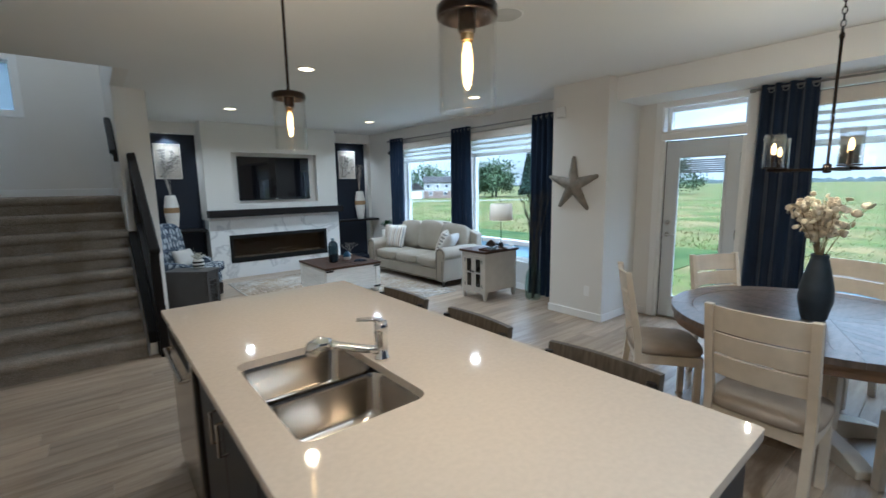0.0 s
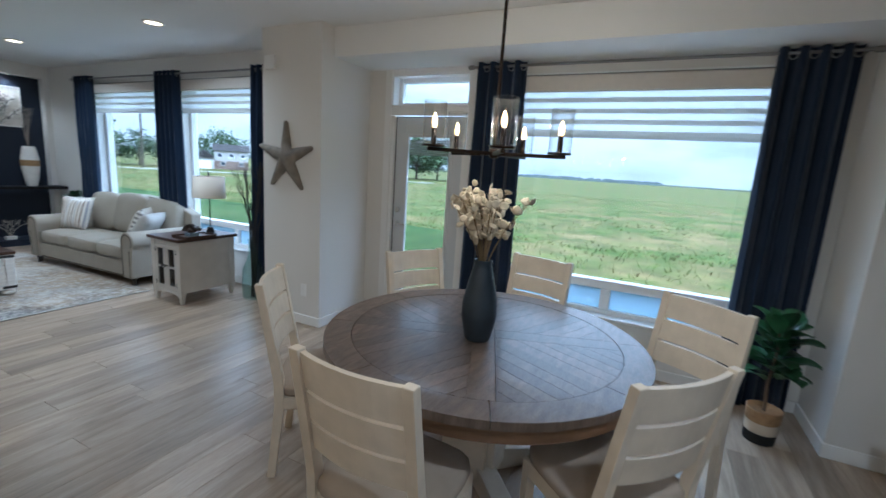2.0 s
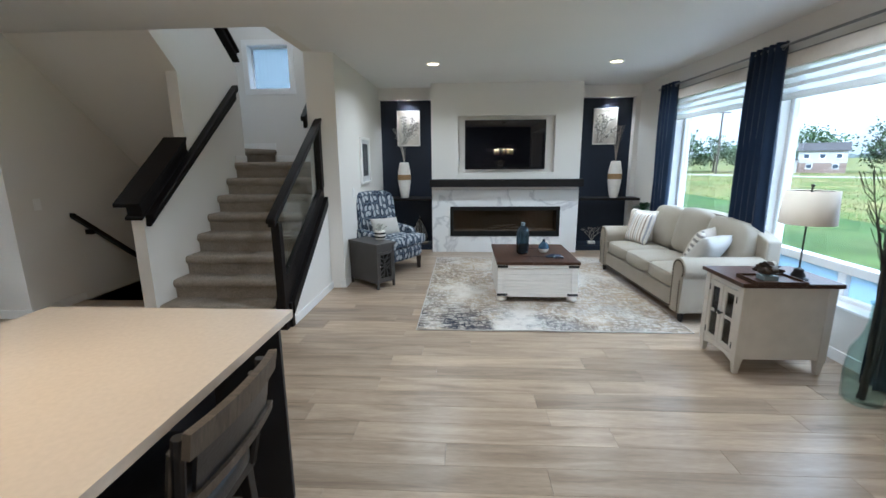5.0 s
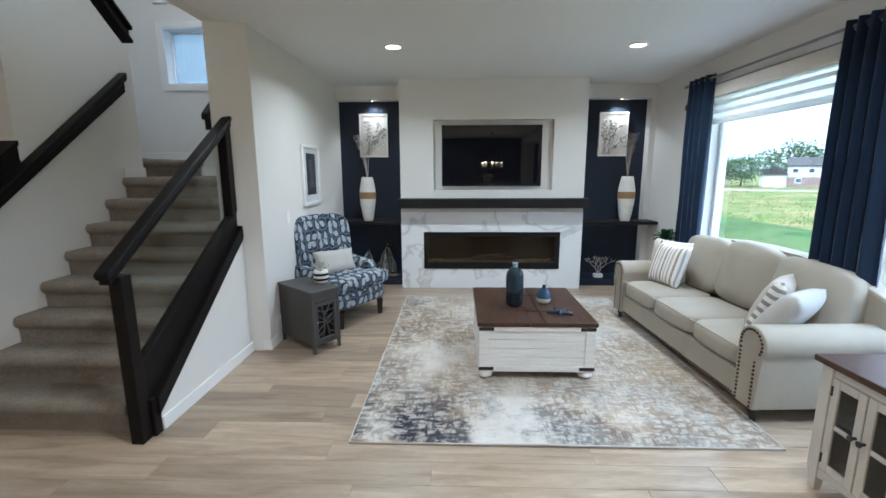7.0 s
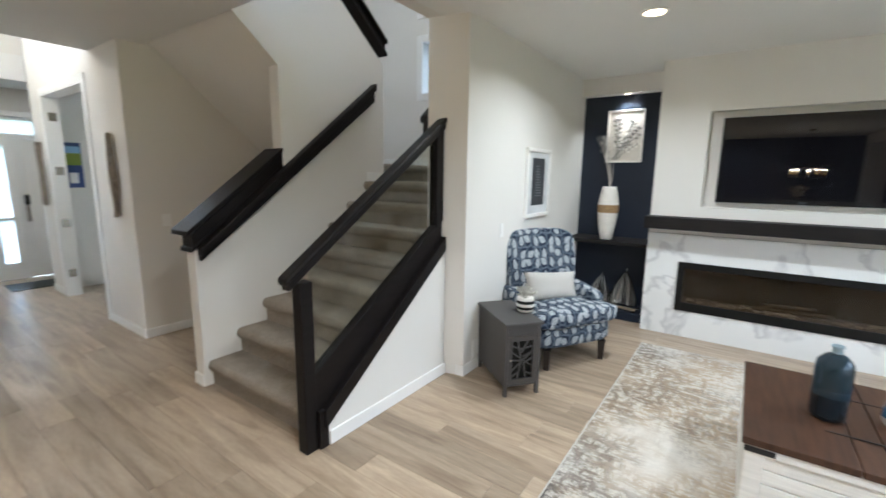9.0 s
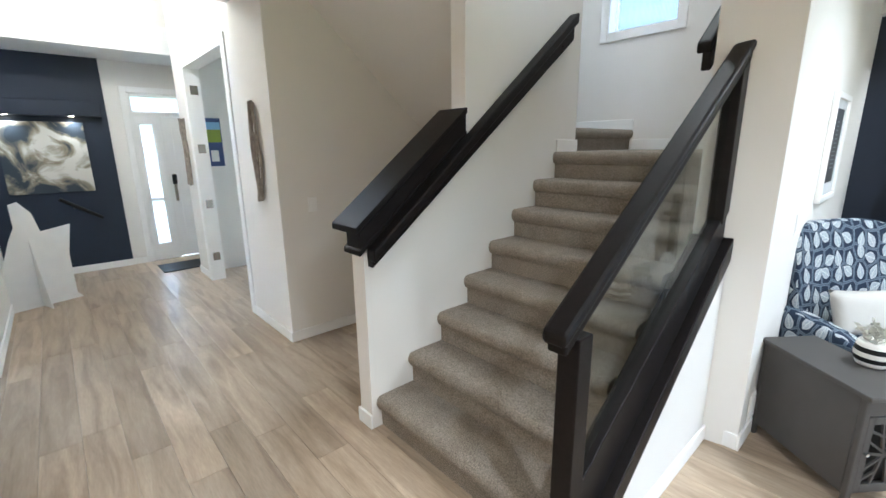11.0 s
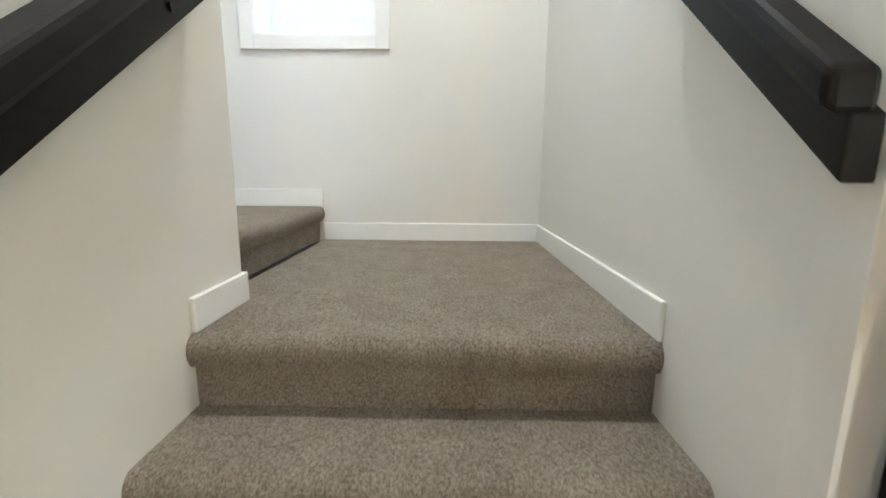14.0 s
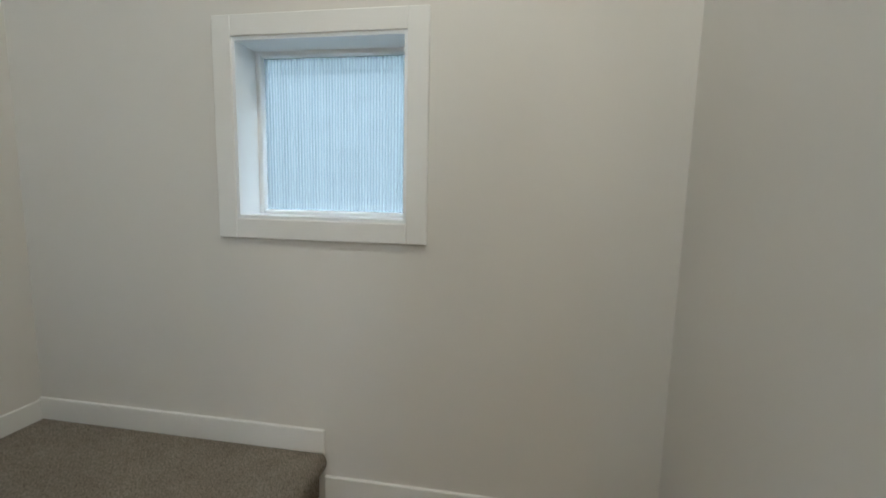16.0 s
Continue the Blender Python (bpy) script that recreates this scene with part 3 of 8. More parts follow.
for nm, (z0, z1) in (("window_5", (2.655, 3.31)), ("window_6", (3.66, 4.3))):
    w = empty(nm, "small square stair window with reeded glass and white casing", "window", kind="structure")
    x0, x1 = -1.04, -0.38
    bm = bmesh.new()
    for a in ((x0 - 0.075, x0, z0 - 0.075, z1 + 0.075), (x1, x1 + 0.075, z0 - 0.075, z1 + 0.075), (x0, x1, z0 - 0.075, z0), (x0, x1, z1, z1 + 0.075)):
        box(a[0], a[1], SY - 0.016, SY - 0.001, a[2], a[3], 0.003, 1, bm=bm)
    part("casing", bm, M_TRIM, w)
    bm = bmesh.new()
    for a in ((x0, x0 + 0.012, z0, z1), (x1 - 0.012, x1, z0, z1), (x0 + 0.012, x1 - 0.012, z0, z0 + 0.012), (x0 + 0.012, x1 - 0.012, z1 - 0.012, z1)):
        box(a[0], a[1], SY - 0.01, SY + 0.12, a[2], a[3], bm=bm)
    part("jamb_liner", bm, M_WINFRAME, w)
    bm = bmesh.new()
    f = 0.03
    for a in ((x0, x0 + f, z0, z1), (x1 - f, x1, z0, z1), (x0 + f, x1 - f, z0, z0 + f), (x0 + f, x1 - f, z1 - f, z1)):
        box(a[0], a[1], SY + 0.12, SY + 0.18, a[2], a[3], 0.008, 2, bm=bm)
    part("window_frame", bm, M_WINFRAME, w)
    bm = bmesh.new()
    k = 80
    vs = []
    for i in range(k + 1):
        xx = x0 + f + (x1 - x0 - 2 * f) * i / k
        yy = SY + 0.15 + 0.003 * (i % 2)
        vs.append((bm.verts.new((xx, yy, z0 + f)), bm.verts.new((xx, yy, z1 - f))))
    for a, b in zip(vs, vs[1:]):
        bm.faces.new((a[0], b[0], b[1], a[1]))
    p = part("pane", bm, M_REED, w, "vertically reeded glass pane")
    p.visible_shadow = False

# patio door with its casing
M_DOOR = mat("door_paint", (0.62, 0.64, 0.66), 0.45, var=0.02, scale=2)
d = empty("door_1", "grey-white patio door with a tall glass lite and raised mini blind", "door", kind="structure")
bm = bmesh.new()
for a in ((1.50, 1.62, 0.02, 2.06), (2.13, 2.25, 0.02, 2.06), (1.62, 2.13, 0.02, 0.24), (1.62, 2.13, 1.90, 2.06)):
    box(XD + 0.04, XD + 0.085, *a, 0.003, 1, bm=bm)
part("door_leaf", bm, M_DOOR, d)
bm = bmesh.new()
for a in ((1.62, 1.65, 0.24, 1.90), (2.10, 2.13, 0.24, 1.90), (1.65, 2.10, 0.24, 0.27), (1.65, 2.10, 1.87, 1.90)):
    box(XD + 0.028, XD + 0.06, *a, 0.006, 2, bm=bm)
part("lite_frame", bm, M_DOOR, d)
p = part("pane", box(XD + 0.055, XD + 0.062, 1.65, 2.10, 0.27, 1.87), M_GLASS, d)
p.visible_shadow = False
M_BLINDGREY = mat("mini_blind_grey", (0.42, 0.44, 0.46), 0.5)
for i in range(7):
    part("blind_slat", box(XD + 0.064, XD + 0.078, 1.652, 2.098, 1.70 + 0.022 * i, 1.703 + 0.022 * i + 0.012), M_BLINDGREY, d)
bm = bmesh.new()
for a in ((1.385, 1.46, 0, 2.52), (2.29, 2.365, 0, 2.52), (1.46, 2.29, 2.45, 2.52), (1.46, 2.29, 2.07, 2.15)):
    box(XD - 0.016, XD - 0.001, *a, 0.003, 1, bm=bm)
part("casing", bm, M_TRIM, d)
bm = bmesh.new()
for a in ((1.46, 1.496, 0, 2.065), (2.254, 2.29, 0, 2.065)):
    box(XD, XD + 0.16, *a, bm=bm)
part("jamb", bm, M_TRIM, d)
h = part("lever_handle", join(tube([(XD + 0.02, 2.19, 1.0), (XD - 0.02, 2.19, 1.0), (XD - 0.025, 2.08, 1.0)], 0.009, 10), tube([(XD + 0.04, 2.19, 1.0), (XD + 0.015, 2.19, 1.0)], 0.028, 16)), M_CHROME, d, "brushed nickel lever handle")
part("deadbolt", tube([(XD + 0.04, 2.19, 1.14), (XD + 0.012, 2.19, 1.14)], 0.027, 16), M_CHROME, d)
for z in (0.25, 1.05, 1.85):
    part("hinge", box(XD + 0.012, XD + 0.04, 1.492, 1.508, z - 0.05, z + 0.05, 0.002, 1), M_CHROME, d)
M_GASKET = mat("black_rubber_gasket", (0.012, 0.012, 0.012), 0.7)
for a in ((1.496, 1.502, 0.02, 2.060), (2.248, 2.254, 0.02, 2.060), (1.502, 2.248, 2.059, 2.066)):
    part("weatherstrip", box(XD + 0.034, XD + 0.05, *a), M_GASKET, d, "black rubber weatherstrip")
part("threshold", box(XD, XD + 0.2, 1.46, 2.29, -0.01, 0.02, 0.003, 1), M_STEEL, d)

# ---- curtains, rods, blinds ----
def curtain_mat():
    m = mat("navy_curtain_cloth", (0.012, 0.024, 0.055), 0.9, var=0.12, scale=3, bump=0.15, bscale=420, spec=0.2)
    m.node_tree.nodes["Principled BSDF"].inputs["Sheen Weight"].default_value = 0.25
    return m
M_CURTAIN = curtain_mat()
M_ROD = mat("rod_metal", (0.30, 0.29, 0.28), 0.3, metal=1.0, var=0.05)
def curtain(x, y0, y1, z0, z1, folds, depth=0.05, spread=0.04, seed=0):
    c = empty("curtain", "navy blue grommet curtain panel hanging to the floor", "curtain", group="navy curtains")
    rnd = random.Random(seed)
    ph = [rnd.uniform(-0.5, 0.5) for _ in range(folds * 2 + 2)]
    rows, n = 14, folds * 10
    bm = bmesh.new()
    grid = []
    for r in range(rows + 1):
        t = r / rows
        z = z1 + (z0 - z1) * t
        mid, half = (y0 + y1) / 2, (y1 - y0) / 2 * (1 + spread * t * 4)
        line = []
        for side in (0, 1):
            for i in range(n + 1):
                u = i / n
                a = u * folds * 2 * math.pi
                k = u * (len(ph) - 1)
                q = ph[int(k)] * (1 - k % 1) + ph[min(int(k) + 1, len(ph) - 1)] * (k % 1)
                dx = depth * math.sin(a + q * t * 2.2) * (0.85 + 0.5 * t * q) + 0.006 * math.sin(3 * a + 9 * t)
                line.append(bm.verts.new((x + dx + side * 0.004, mid + half * (2 * u - 1) + 0.012 * math.sin(2 * a + q) * t, z)))
        grid.append(line[:n + 1] + line[n + 1:][::-1])
    for a, b in zip(grid, grid[1:]):
        k = len(a)
        for i in range(k):
            bm.faces.new((a[i], a[(i + 1) % k], b[(i + 1) % k], b[i]))
    part("cloth", bm, M_CURTAIN, c, smooth=True)
    for i in range(folds * 2):
        yy = y0 + (y1 - y0) * (i + 0.5) / (folds * 2)
        bm = bmesh.new()
        pts = [(x + 0.004, yy + 0.022 * math.cos(a), z1 - 0.05 + 0.022 * math.sin(a)) for a in [2 * math.pi * j / 12 for j in range(13)]]
        part("grommet", tube(pts, 0.005, 6, bm, cap=False), M_ROD, c, "metal grommet ring")
    return c


ZR = 2.52
curtain(XW - 0.11, 7.25, 7.66, 0.01, ZR + 0.04, 4, 0.05, 0.015, seed=1)
curtain(XW - 0.11, 5.28, 5.72, 0.01, ZR + 0.04, 5, seed=2)
curtain(XW - 0.11, 3.62, 3.98, 0.01, ZR + 0.04, 4, seed=3)
curtain(XD - 0.135, 0.91, 1.34, 0.01, 2.49, 4, 0.045, seed=4)
curtain(XD - 0.135, -1.19, -0.76, 0.01, 2.49, 4, 0.045, 0.01, seed=5)
def rod(x, y0, y1, z, wall):
    r = empty("curtain_rod", "slim dark metal curtain rod with end knobs", "curtain rod", group="curtain rods")
    part("bar", tube([(x, y0, z), (x, y1, z)], 0.011, 10), M_ROD, r)
    for y, s in ((y0, -1), (y1, 1)):
        part("finial", tube([(x, y, z), (x, y + s * 0.045, z)], 0.019, 12), M_ROD, r)
        part("bracket", tube([(x, y - s * 0.03, z), (wall - 0.002, y - s * 0.03, z - 0.012)], 0.007, 8), M_ROD, r)
    return r
rod(XW - 0.11, 3.46, 7.74, ZR, XW)
rod(XD - 0.135, -1.24, 1.38, 2.455, XD)
hold = empty("curtain_holdback", "round black curtain holdback knob on the wall", "holdback")
part("knob", tube([(XW - 0.075, 7.80, 2.30), (XW - 0.035, 7.80, 2.30)], 0.035, 16), M_DARKMETAL, hold)
part("stem", tube([(XW - 0.06, 7.80, 2.30), (XW, 7.80, 2.30)], 0.010, 8), M_DARKMETAL, hold)

def sheer_mat(name, col, keep):
    m = bpy.data.materials.new(name)
    m.use_nodes = True
    n, l = m.node_tree.nodes, m.node_tree.links
    n.remove(n["Principled BSDF"])
    tr, tl, df, a, b = n.new("ShaderNodeBsdfTransparent"), n.new("ShaderNodeBsdfTranslucent"), n.new("ShaderNodeBsdfDiffuse"), n.new("ShaderNodeMixShader"), n.new("ShaderNodeMixShader")
    tl.inputs["Color"].default_value = df.inputs["Color"].default_value = (*col, 1)
    a.inputs["Fac"].default_value, b.inputs["Fac"].default_value = 0.5, keep
    l.new(tl.outputs["BSDF"], a.inputs[1]), l.new(df.outputs["BSDF"], a.inputs[2])
    l.new(a.outputs["Shader"], b.inputs[1]), l.new(tr.outputs["BSDF"], b.inputs[2])
    l.new(b.outputs["Shader"], n["Material Output"].inputs["Surface"])
    return m
M_BAND = sheer_mat("blind_cloth", (0.72, 0.72, 0.70), 0.04)
M_SHEER = sheer_mat("blind_sheer", (0.85, 0.87, 0.9), 0.62)
M_VALANCE = mat("blind_valance_cloth", (0.66, 0.61, 0.55), 0.8, var=0.03, scale=20, bump=0.1, bscale=500)
def zebra(x, y0, y1, ztop, zbot, bands=4):
    b = empty("zebra_blind", "zebra roller blind half raised, striped sheer and opaque", "blind", group="zebra blinds")
    part("valance", box(x - 0.075, x - 0.004, y0, y1, ztop - 0.12, ztop, 0.006, 1), M_VALANCE, b)
    part("rail", box(x - 0.078, x - 0.002, y0, y1, ztop, ztop + 0.008), M_ROD, b)
    h = (ztop - 0.12 - zbot - 0.025) / bands
    for i in range(bands):
        z = ztop - 0.12 - h * i
        part("sheer_band", box(x - 0.034, x - 0.0325, y0 + 0.01, y1 - 0.01, z - h * 0.58, z), M_SHEER, b)
        part("opaque_band", box(x - 0.036, x - 0.033, y0 + 0.01, y1 - 0.01, z - h, z - h * 0.58), M_BAND, b)
    part("bottom_bar", box(x - 0.045, x - 0.025, y0 + 0.01, y1 - 0.01, zbot, zbot + 0.025, 0.004, 1), M_BAND, b)
    return b
zebra(XW - 0.002, LIVA[0] - 0.03, LIVA[1] + 0.03, 2.45, 2.06, 3)
zebra(XW - 0.002, LIVB[0] - 0.03, LIVB[1] + 0.03, 2.45, 2.06, 3)
zebra(XD - 0.002, -0.89, 1.17, 2.38, 1.90)

# ---- fireplace wall ----
def marble_mat():
    m = mat("white_marble", (0.80, 0.80, 0.79), 0.18, var=0.03, scale=2.0)
    n, l = m.node_tree.nodes, m.node_tree.links
    tc, n1, wv, rp, mx = n.new("ShaderNodeTexCoord"), n.new("ShaderNodeTexNoise"), n.new("ShaderNodeTexNoise"), n.new("ShaderNodeValToRGB"), n.new("ShaderNodeMix")
    n1.inputs["Scale"].default_value, n1.inputs["Detail"].default_value = 1.1, 3
    ad = n.new("ShaderNodeMix")
    ad.data_type, ad.blend_type = "RGBA", "ADD"
    ad.inputs["Factor"].default_value = 0.42
    l.new(tc.outputs["Object"], n1.inputs["Vector"])
    l.new(tc.outputs["Object"], ad.inputs["A"]), l.new(n1.outputs["Color"], ad.inputs["B"])
    wv.inputs["Scale"].default_value, wv.inputs["Detail"].default_value, wv.inputs["Distortion"].default_value = 1.35, 4.5, 0.25
    l.new(ad.outputs["Result"], wv.inputs["Vector"])
    e = rp.color_ramp.elements
    e[0].position, e[0].color = 0.472, (1, 1, 1, 1)
    e[1].position, e[1].color = 0.518, (1, 1, 1, 1)
    k = e.new(0.50)
    k.color = (0.66, 0.66, 0.68, 1)
    l.new(wv.outputs["Fac"], rp.inputs["Fac"])
    mx.data_type, mx.blend_type = "RGBA", "MULTIPLY"
    mx.inputs["Factor"].default_value = 0.8
    b = n["Principled BSDF"]
    l.new(b.inputs["Base Color"].links[0].from_socket, mx.inputs["A"]), l.new(rp.outputs["Color"], mx.inputs["B"])
    l.new(mx.outputs["Result"], b.inputs["Base Color"])
    return m
M_MARBLE = marble_mat()
s = wall_y("wall_marble_surround", 1.795, 4.22, 8.285, 8.62, 0, 1.058, [(2.11, 3.92, 0.285, 0.77)], M_MARBLE, "white marble fireplace surround with grey veins")
slab("wall_behind_fire", 1.795, 4.22, 8.62, 8.86, 0, 1.058, M_NAVY, "plain wall behind the fireplace", "wall")
M_MANTEL = mat("dark_mantel_wood", (0.011, 0.009, 0.009), 0.55, spec=0.25, var=0.2, scale=6, bump=0.2, bscale=30, stretch=(1, 8, 8))
tagged(part("mantel_shelf", box(1.775, 4.245, 8.10, 8.299, 1.115, 1.235, 0.006), M_MANTEL), "thick black-stained wooden mantel shelf over the fireplace", "mantel")
M_BLACK = mat("black_enamel", (0.005, 0.005, 0.005), 0.5, spec=0.25, var=0.1)
M_BLACKGLASS = glass_mat("fire_glass", (0.74, 0.67, 0.58), rough=0.02, clear=0.75)
fp = empty("electric_fireplace", "long linear electric fireplace set in the marble, unlit", "fireplace")
bm = bmesh.new()
for a in ((2.10, 2.155, 0.275, 0.78), (3.875, 3.93, 0.275, 0.78), (2.155, 3.875, 0.275, 0.365), (2.155, 3.875, 0.715, 0.78)):
    box(a[0], a[1], 8.272, 8.284, a[2], a[3], 0.002, 1, bm=bm)
part("frame", bm, M_BLACK, fp)
M_FIREBACK = mat("fire_panel", (0.11, 0.085, 0.06), 0.55, var=0.2, scale=2)
bm = bmesh.new()
for a in ((2.12, 3.91, 8.56, 8.60, 0.29, 0.765), (2.12, 3.91, 8.30, 8.56, 0.29, 0.36), (2.12, 3.91, 8.30, 8.56, 0.74, 0.765), (2.12, 2.15, 8.30, 8.56, 0.36, 0.74), (3.88, 3.91, 8.30, 8.56, 0.36, 0.74)):
    box(*a, bm=bm)
part("firebox", bm, M_FIREBACK, fp)
part("glass_front", box(2.156, 3.874, 8.278, 8.282, 0.366, 0.714), M_BLACKGLASS, fp).visible_shadow = False
M_EMBER = mat("ember_crystals", (0.5, 0.45, 0.4), 0.2, var=0.2)
rnd = random.Random(7)
bm = bmesh.new()
for i in range(90):
    b = bmesh.new()
    bmesh.ops.create_icosphere(b, subdivisions=1, radius=rnd.uniform(0.008, 0.018))
    join(bm, moved(b, Matrix.Translation((rnd.uniform(2.2, 3.85), rnd.uniform(8.33, 8.5), 0.368))))
tagged(part("crystals", bm, M_EMBER, fp), kind="stuff")
for i in range(3):
    part("log", tube([(2.75 + 0.1 * i, 8.40 + 0.03 * i, 0.385 + 0.03 * (i == 1)), (3.1 + 0.12 * i, 8.46 - 0.03 * i, 0.40 + 0.04 * (i == 1))], 0.025, 8), M_FIREBACK, fp)

M_SCREEN = mat("tv_screen", (0.006, 0.006, 0.008), 0.02, spec=0.5, var=0.0)
M_PIANO = mat("gloss_black_plastic", (0.01, 0.01, 0.011), 0.12, var=0.0)
tv = empty("television", "flat black television, switched off, in the wall recess", "television")
part("body", box(2.345, 3.66, 8.345, 8.40, 1.39, 2.18, 0.008), M_PIANO, tv)
part("screen", box(2.375, 3.63, 8.341, 8.346, 1.435, 2.15), M_SCREEN, tv, "dark glossy screen")
part("badge", box(2.975, 3.03, 8.3425, 8.346, 1.403, 1.418), M_CHROME, tv)
part("wall_mount", box(2.7, 3.3, 8.40, 8.421, 1.55, 2.0), M_BLACK, tv)

# niches: shelf, plinth, art, vase, ornaments
M_ART = mat("relief_canvas", (0.62, 0.57, 0.50), 0.8, var=0.1, scale=8, bump=0.4, bscale=60)
M_ARTF = mat("pale_frame", (0.72, 0.68, 0.62), 0.5)
M_ARTLEAF = mat("relief_leaf", (0.26, 0.24, 0.22), 0.7, var=0.2)
M_ARTLEAF2 = mat("relief_leaf_pale", (0.80, 0.76, 0.69), 0.7, var=0.1)
M_CERAMIC = mat("white_ceramic", (0.80, 0.77, 0.72), 0.55, var=0.06, scale=14, bump=0.12, bscale=40)
M_ROPE = mat("tan_rope", (0.42, 0.27, 0.13), 0.9, var=0.2, scale=30, bump=0.4, bscale=90, stretch=(1, 1, 6))
M_TWIG = mat("dry_twig", (0.38, 0.32, 0.27), 0.8, var=0.2, scale=30)
M_TWIGW = mat("pale_twig", (0.55, 0.52, 0.49), 0.8, var=0.2, scale=30)
def leaf(c, d, ln, w, up=(0, -1, 0), bm=None):
    """A small pointed leaf from c along d."""
    b = bm or bmesh.new()
    c, d, up = Vector(c), Vector(d).normalized(), Vector(up)
    s = d.cross(up).normalized() * w / 2
    pts = [c, c + d * ln * 0.3 + s, c + d * ln * 0.7 + s * 0.8, c + d * ln, c + d * ln * 0.7 - s * 0.8, c + d * ln * 0.3 - s]
    mid = [c + d * ln * k + up * (0.12 * w) for k in (0.3, 0.7)]
    v = [b.verts.new(p) for p in pts]
    m = [b.verts.new(p) for p in mid]
    for f in ((v[0], v[1], m[0]), (v[1], v[2], m[1], m[0]), (v[2], v[3], m[1]), (v[3], v[4], m[1]), (v[4], v[5], m[0], m[1]), (v[5], v[0], m[0])):
        b.faces.new(f)
    return b


def relief_art(x0, seed):
    y, x1, z0, z1 = BACK + 0.14, x0 + 0.40, 1.79, 2.39
    a = empty("relief_art", "pale framed relief picture of leafy branches", "picture", group="niche pictures")
    part("panel", box(x0 + 0.012, x1 - 0.012, y - 0.030, y - 0.004, z0 + 0.012, z1 - 0.012), M_ART, a)
    bm = bmesh.new()
    for q in ((x0, x0 + 0.02, z0, z1), (x1 - 0.02, x1, z0, z1), (x0 + 0.02, x1 - 0.02, z0, z0 + 0.02), (x0 + 0.02, x1 - 0.02, z1 - 0.02, z1)):
        box(q[0], q[1], y - 0.042, y - 0.002, q[2], q[3], 0.003, 1, bm=bm)
    part("frame", bm, M_ARTF, a)
    r = random.Random(seed)
    bs, bl, bp = bmesh.new(), bmesh.new(), bmesh.new()
    for i in range(11):
        p = Vector((x0 + 0.06 + 0.10 * r.random(), y - 0.033, z0 + 0.03))
        ang = r.uniform(-0.05, 0.75)
        pts = [p.copy()]
        for k in range(9):
            ang += r.uniform(-0.16, 0.16)
            p = p + Vector((math.sin(ang) * 0.05, 0, math.cos(ang) * 0.05))
            if not (x0 + 0.04 < p.x < x1 - 0.04 and p.z < z1 - 0.05):
                break
            pts.append(p.copy())
            if k > 1:
                for s in (-1, 1):
                    leaf(p, (math.sin(ang + s * 0.9), 0, math.cos(ang + s * 0.9)), 0.042, 0.02, bm=bl if r.random() < 0.55 else bp)
        if len(pts) > 1:
            tube(pts, 0.003, 5, bs)
    tagged(part("stem_relief", bs, M_ARTLEAF, a), kind="stuff")
    tagged(part("leaves", bl, M_ARTLEAF, a), kind="stuff")
    tagged(part("pale_leaves", bp, M_ARTLEAF2, a), kind="stuff")


def banded_vase(x, y, z, seed, mtwig):
    v = empty("floor_vase", "tall white ceramic vase with a tan rope band", "vase", pose(x, y, z), group="niche vases")
    P = [(0.0, 0), (0.062, 0), (0.066, 0.006), (0.085, 0.10), (0.105, 0.25), (0.112, 0.31)]
    Q = [(0.112, 0.40), (0.104, 0.46), (0.085, 0.56), (0.074, 0.605), (0.066, 0.605), (0.07, 0.55), (0.0, 0.54)]
    part("lower_body", lathe(P, 28), M_CERAMIC, v, smooth=True)
    part("upper_body", lathe(Q, 28), M_CERAMIC, v, smooth=True)
    part("rope_band", lathe([(0.112, 0.31)] + [(0.1155 - 0.002 * (i % 2), 0.31 + 0.09 * i / 10) for i in range(11)] + [(0.112, 0.40)], 28), M_ROPE, v, "tan rope band", smooth=True)
    r = random.Random(seed)
    for i in range(9):
        a, lean, p = r.uniform(0, 6.28), r.uniform(0.02, 0.18), Vector((0, 0, 0.57))
        pts = [p]
        for k in range(7):
            p = p + Vector((math.cos(a) * lean * 0.10 - (0.006 if mtwig is M_TWIGW else -0.002) * k, math.sin(a) * lean * 0.06, 0.085))
            a += r.uniform(-0.3, 0.3)
            pts.append(p)
        part("twig", tube(pts, [0.005 - 0.0005 * k for k in range(8)], 5), mtwig, v)
        for k in (4, 5, 6):
            q = pts[k]
            part("twig_tip", tube([q, q + Vector((r.uniform(-0.05, 0.05), r.uniform(-0.03, 0.03), 0.06)), q + Vector((r.uniform(-0.08, 0.08), r.uniform(-0.04, 0.04), 0.10))], 0.0022, 4), mtwig, v)


for side, (x0, x1) in (("left", (0.866, 1.794)), ("right", (4.221, 5.265))):
    tagged(part("niche_shelf", box(x0, x1, 8.40, BACK + 0.138 if side == "left" else BACK - 0.001, 0.865, 0.905, 0.004), M_MANTEL), "black-stained wooden shelf set across the navy niche", "shelf", group="niche shelves")
    tagged(part("niche_plinth", box(x0, min(x1, 5.05), 8.45, BACK + 0.138, 0.0, 0.09, 0.004), M_NAVY), "low navy painted plinth in the niche", "plinth", group="niche plinths")
relief_art(1.155, 3)
relief_art(4.54, 5)
banded_vase(1.30, 8.55, 0.906, 3, M_TWIGW)
banded_vase(4.86, 8.52, 0.906, 8, M_TWIG)

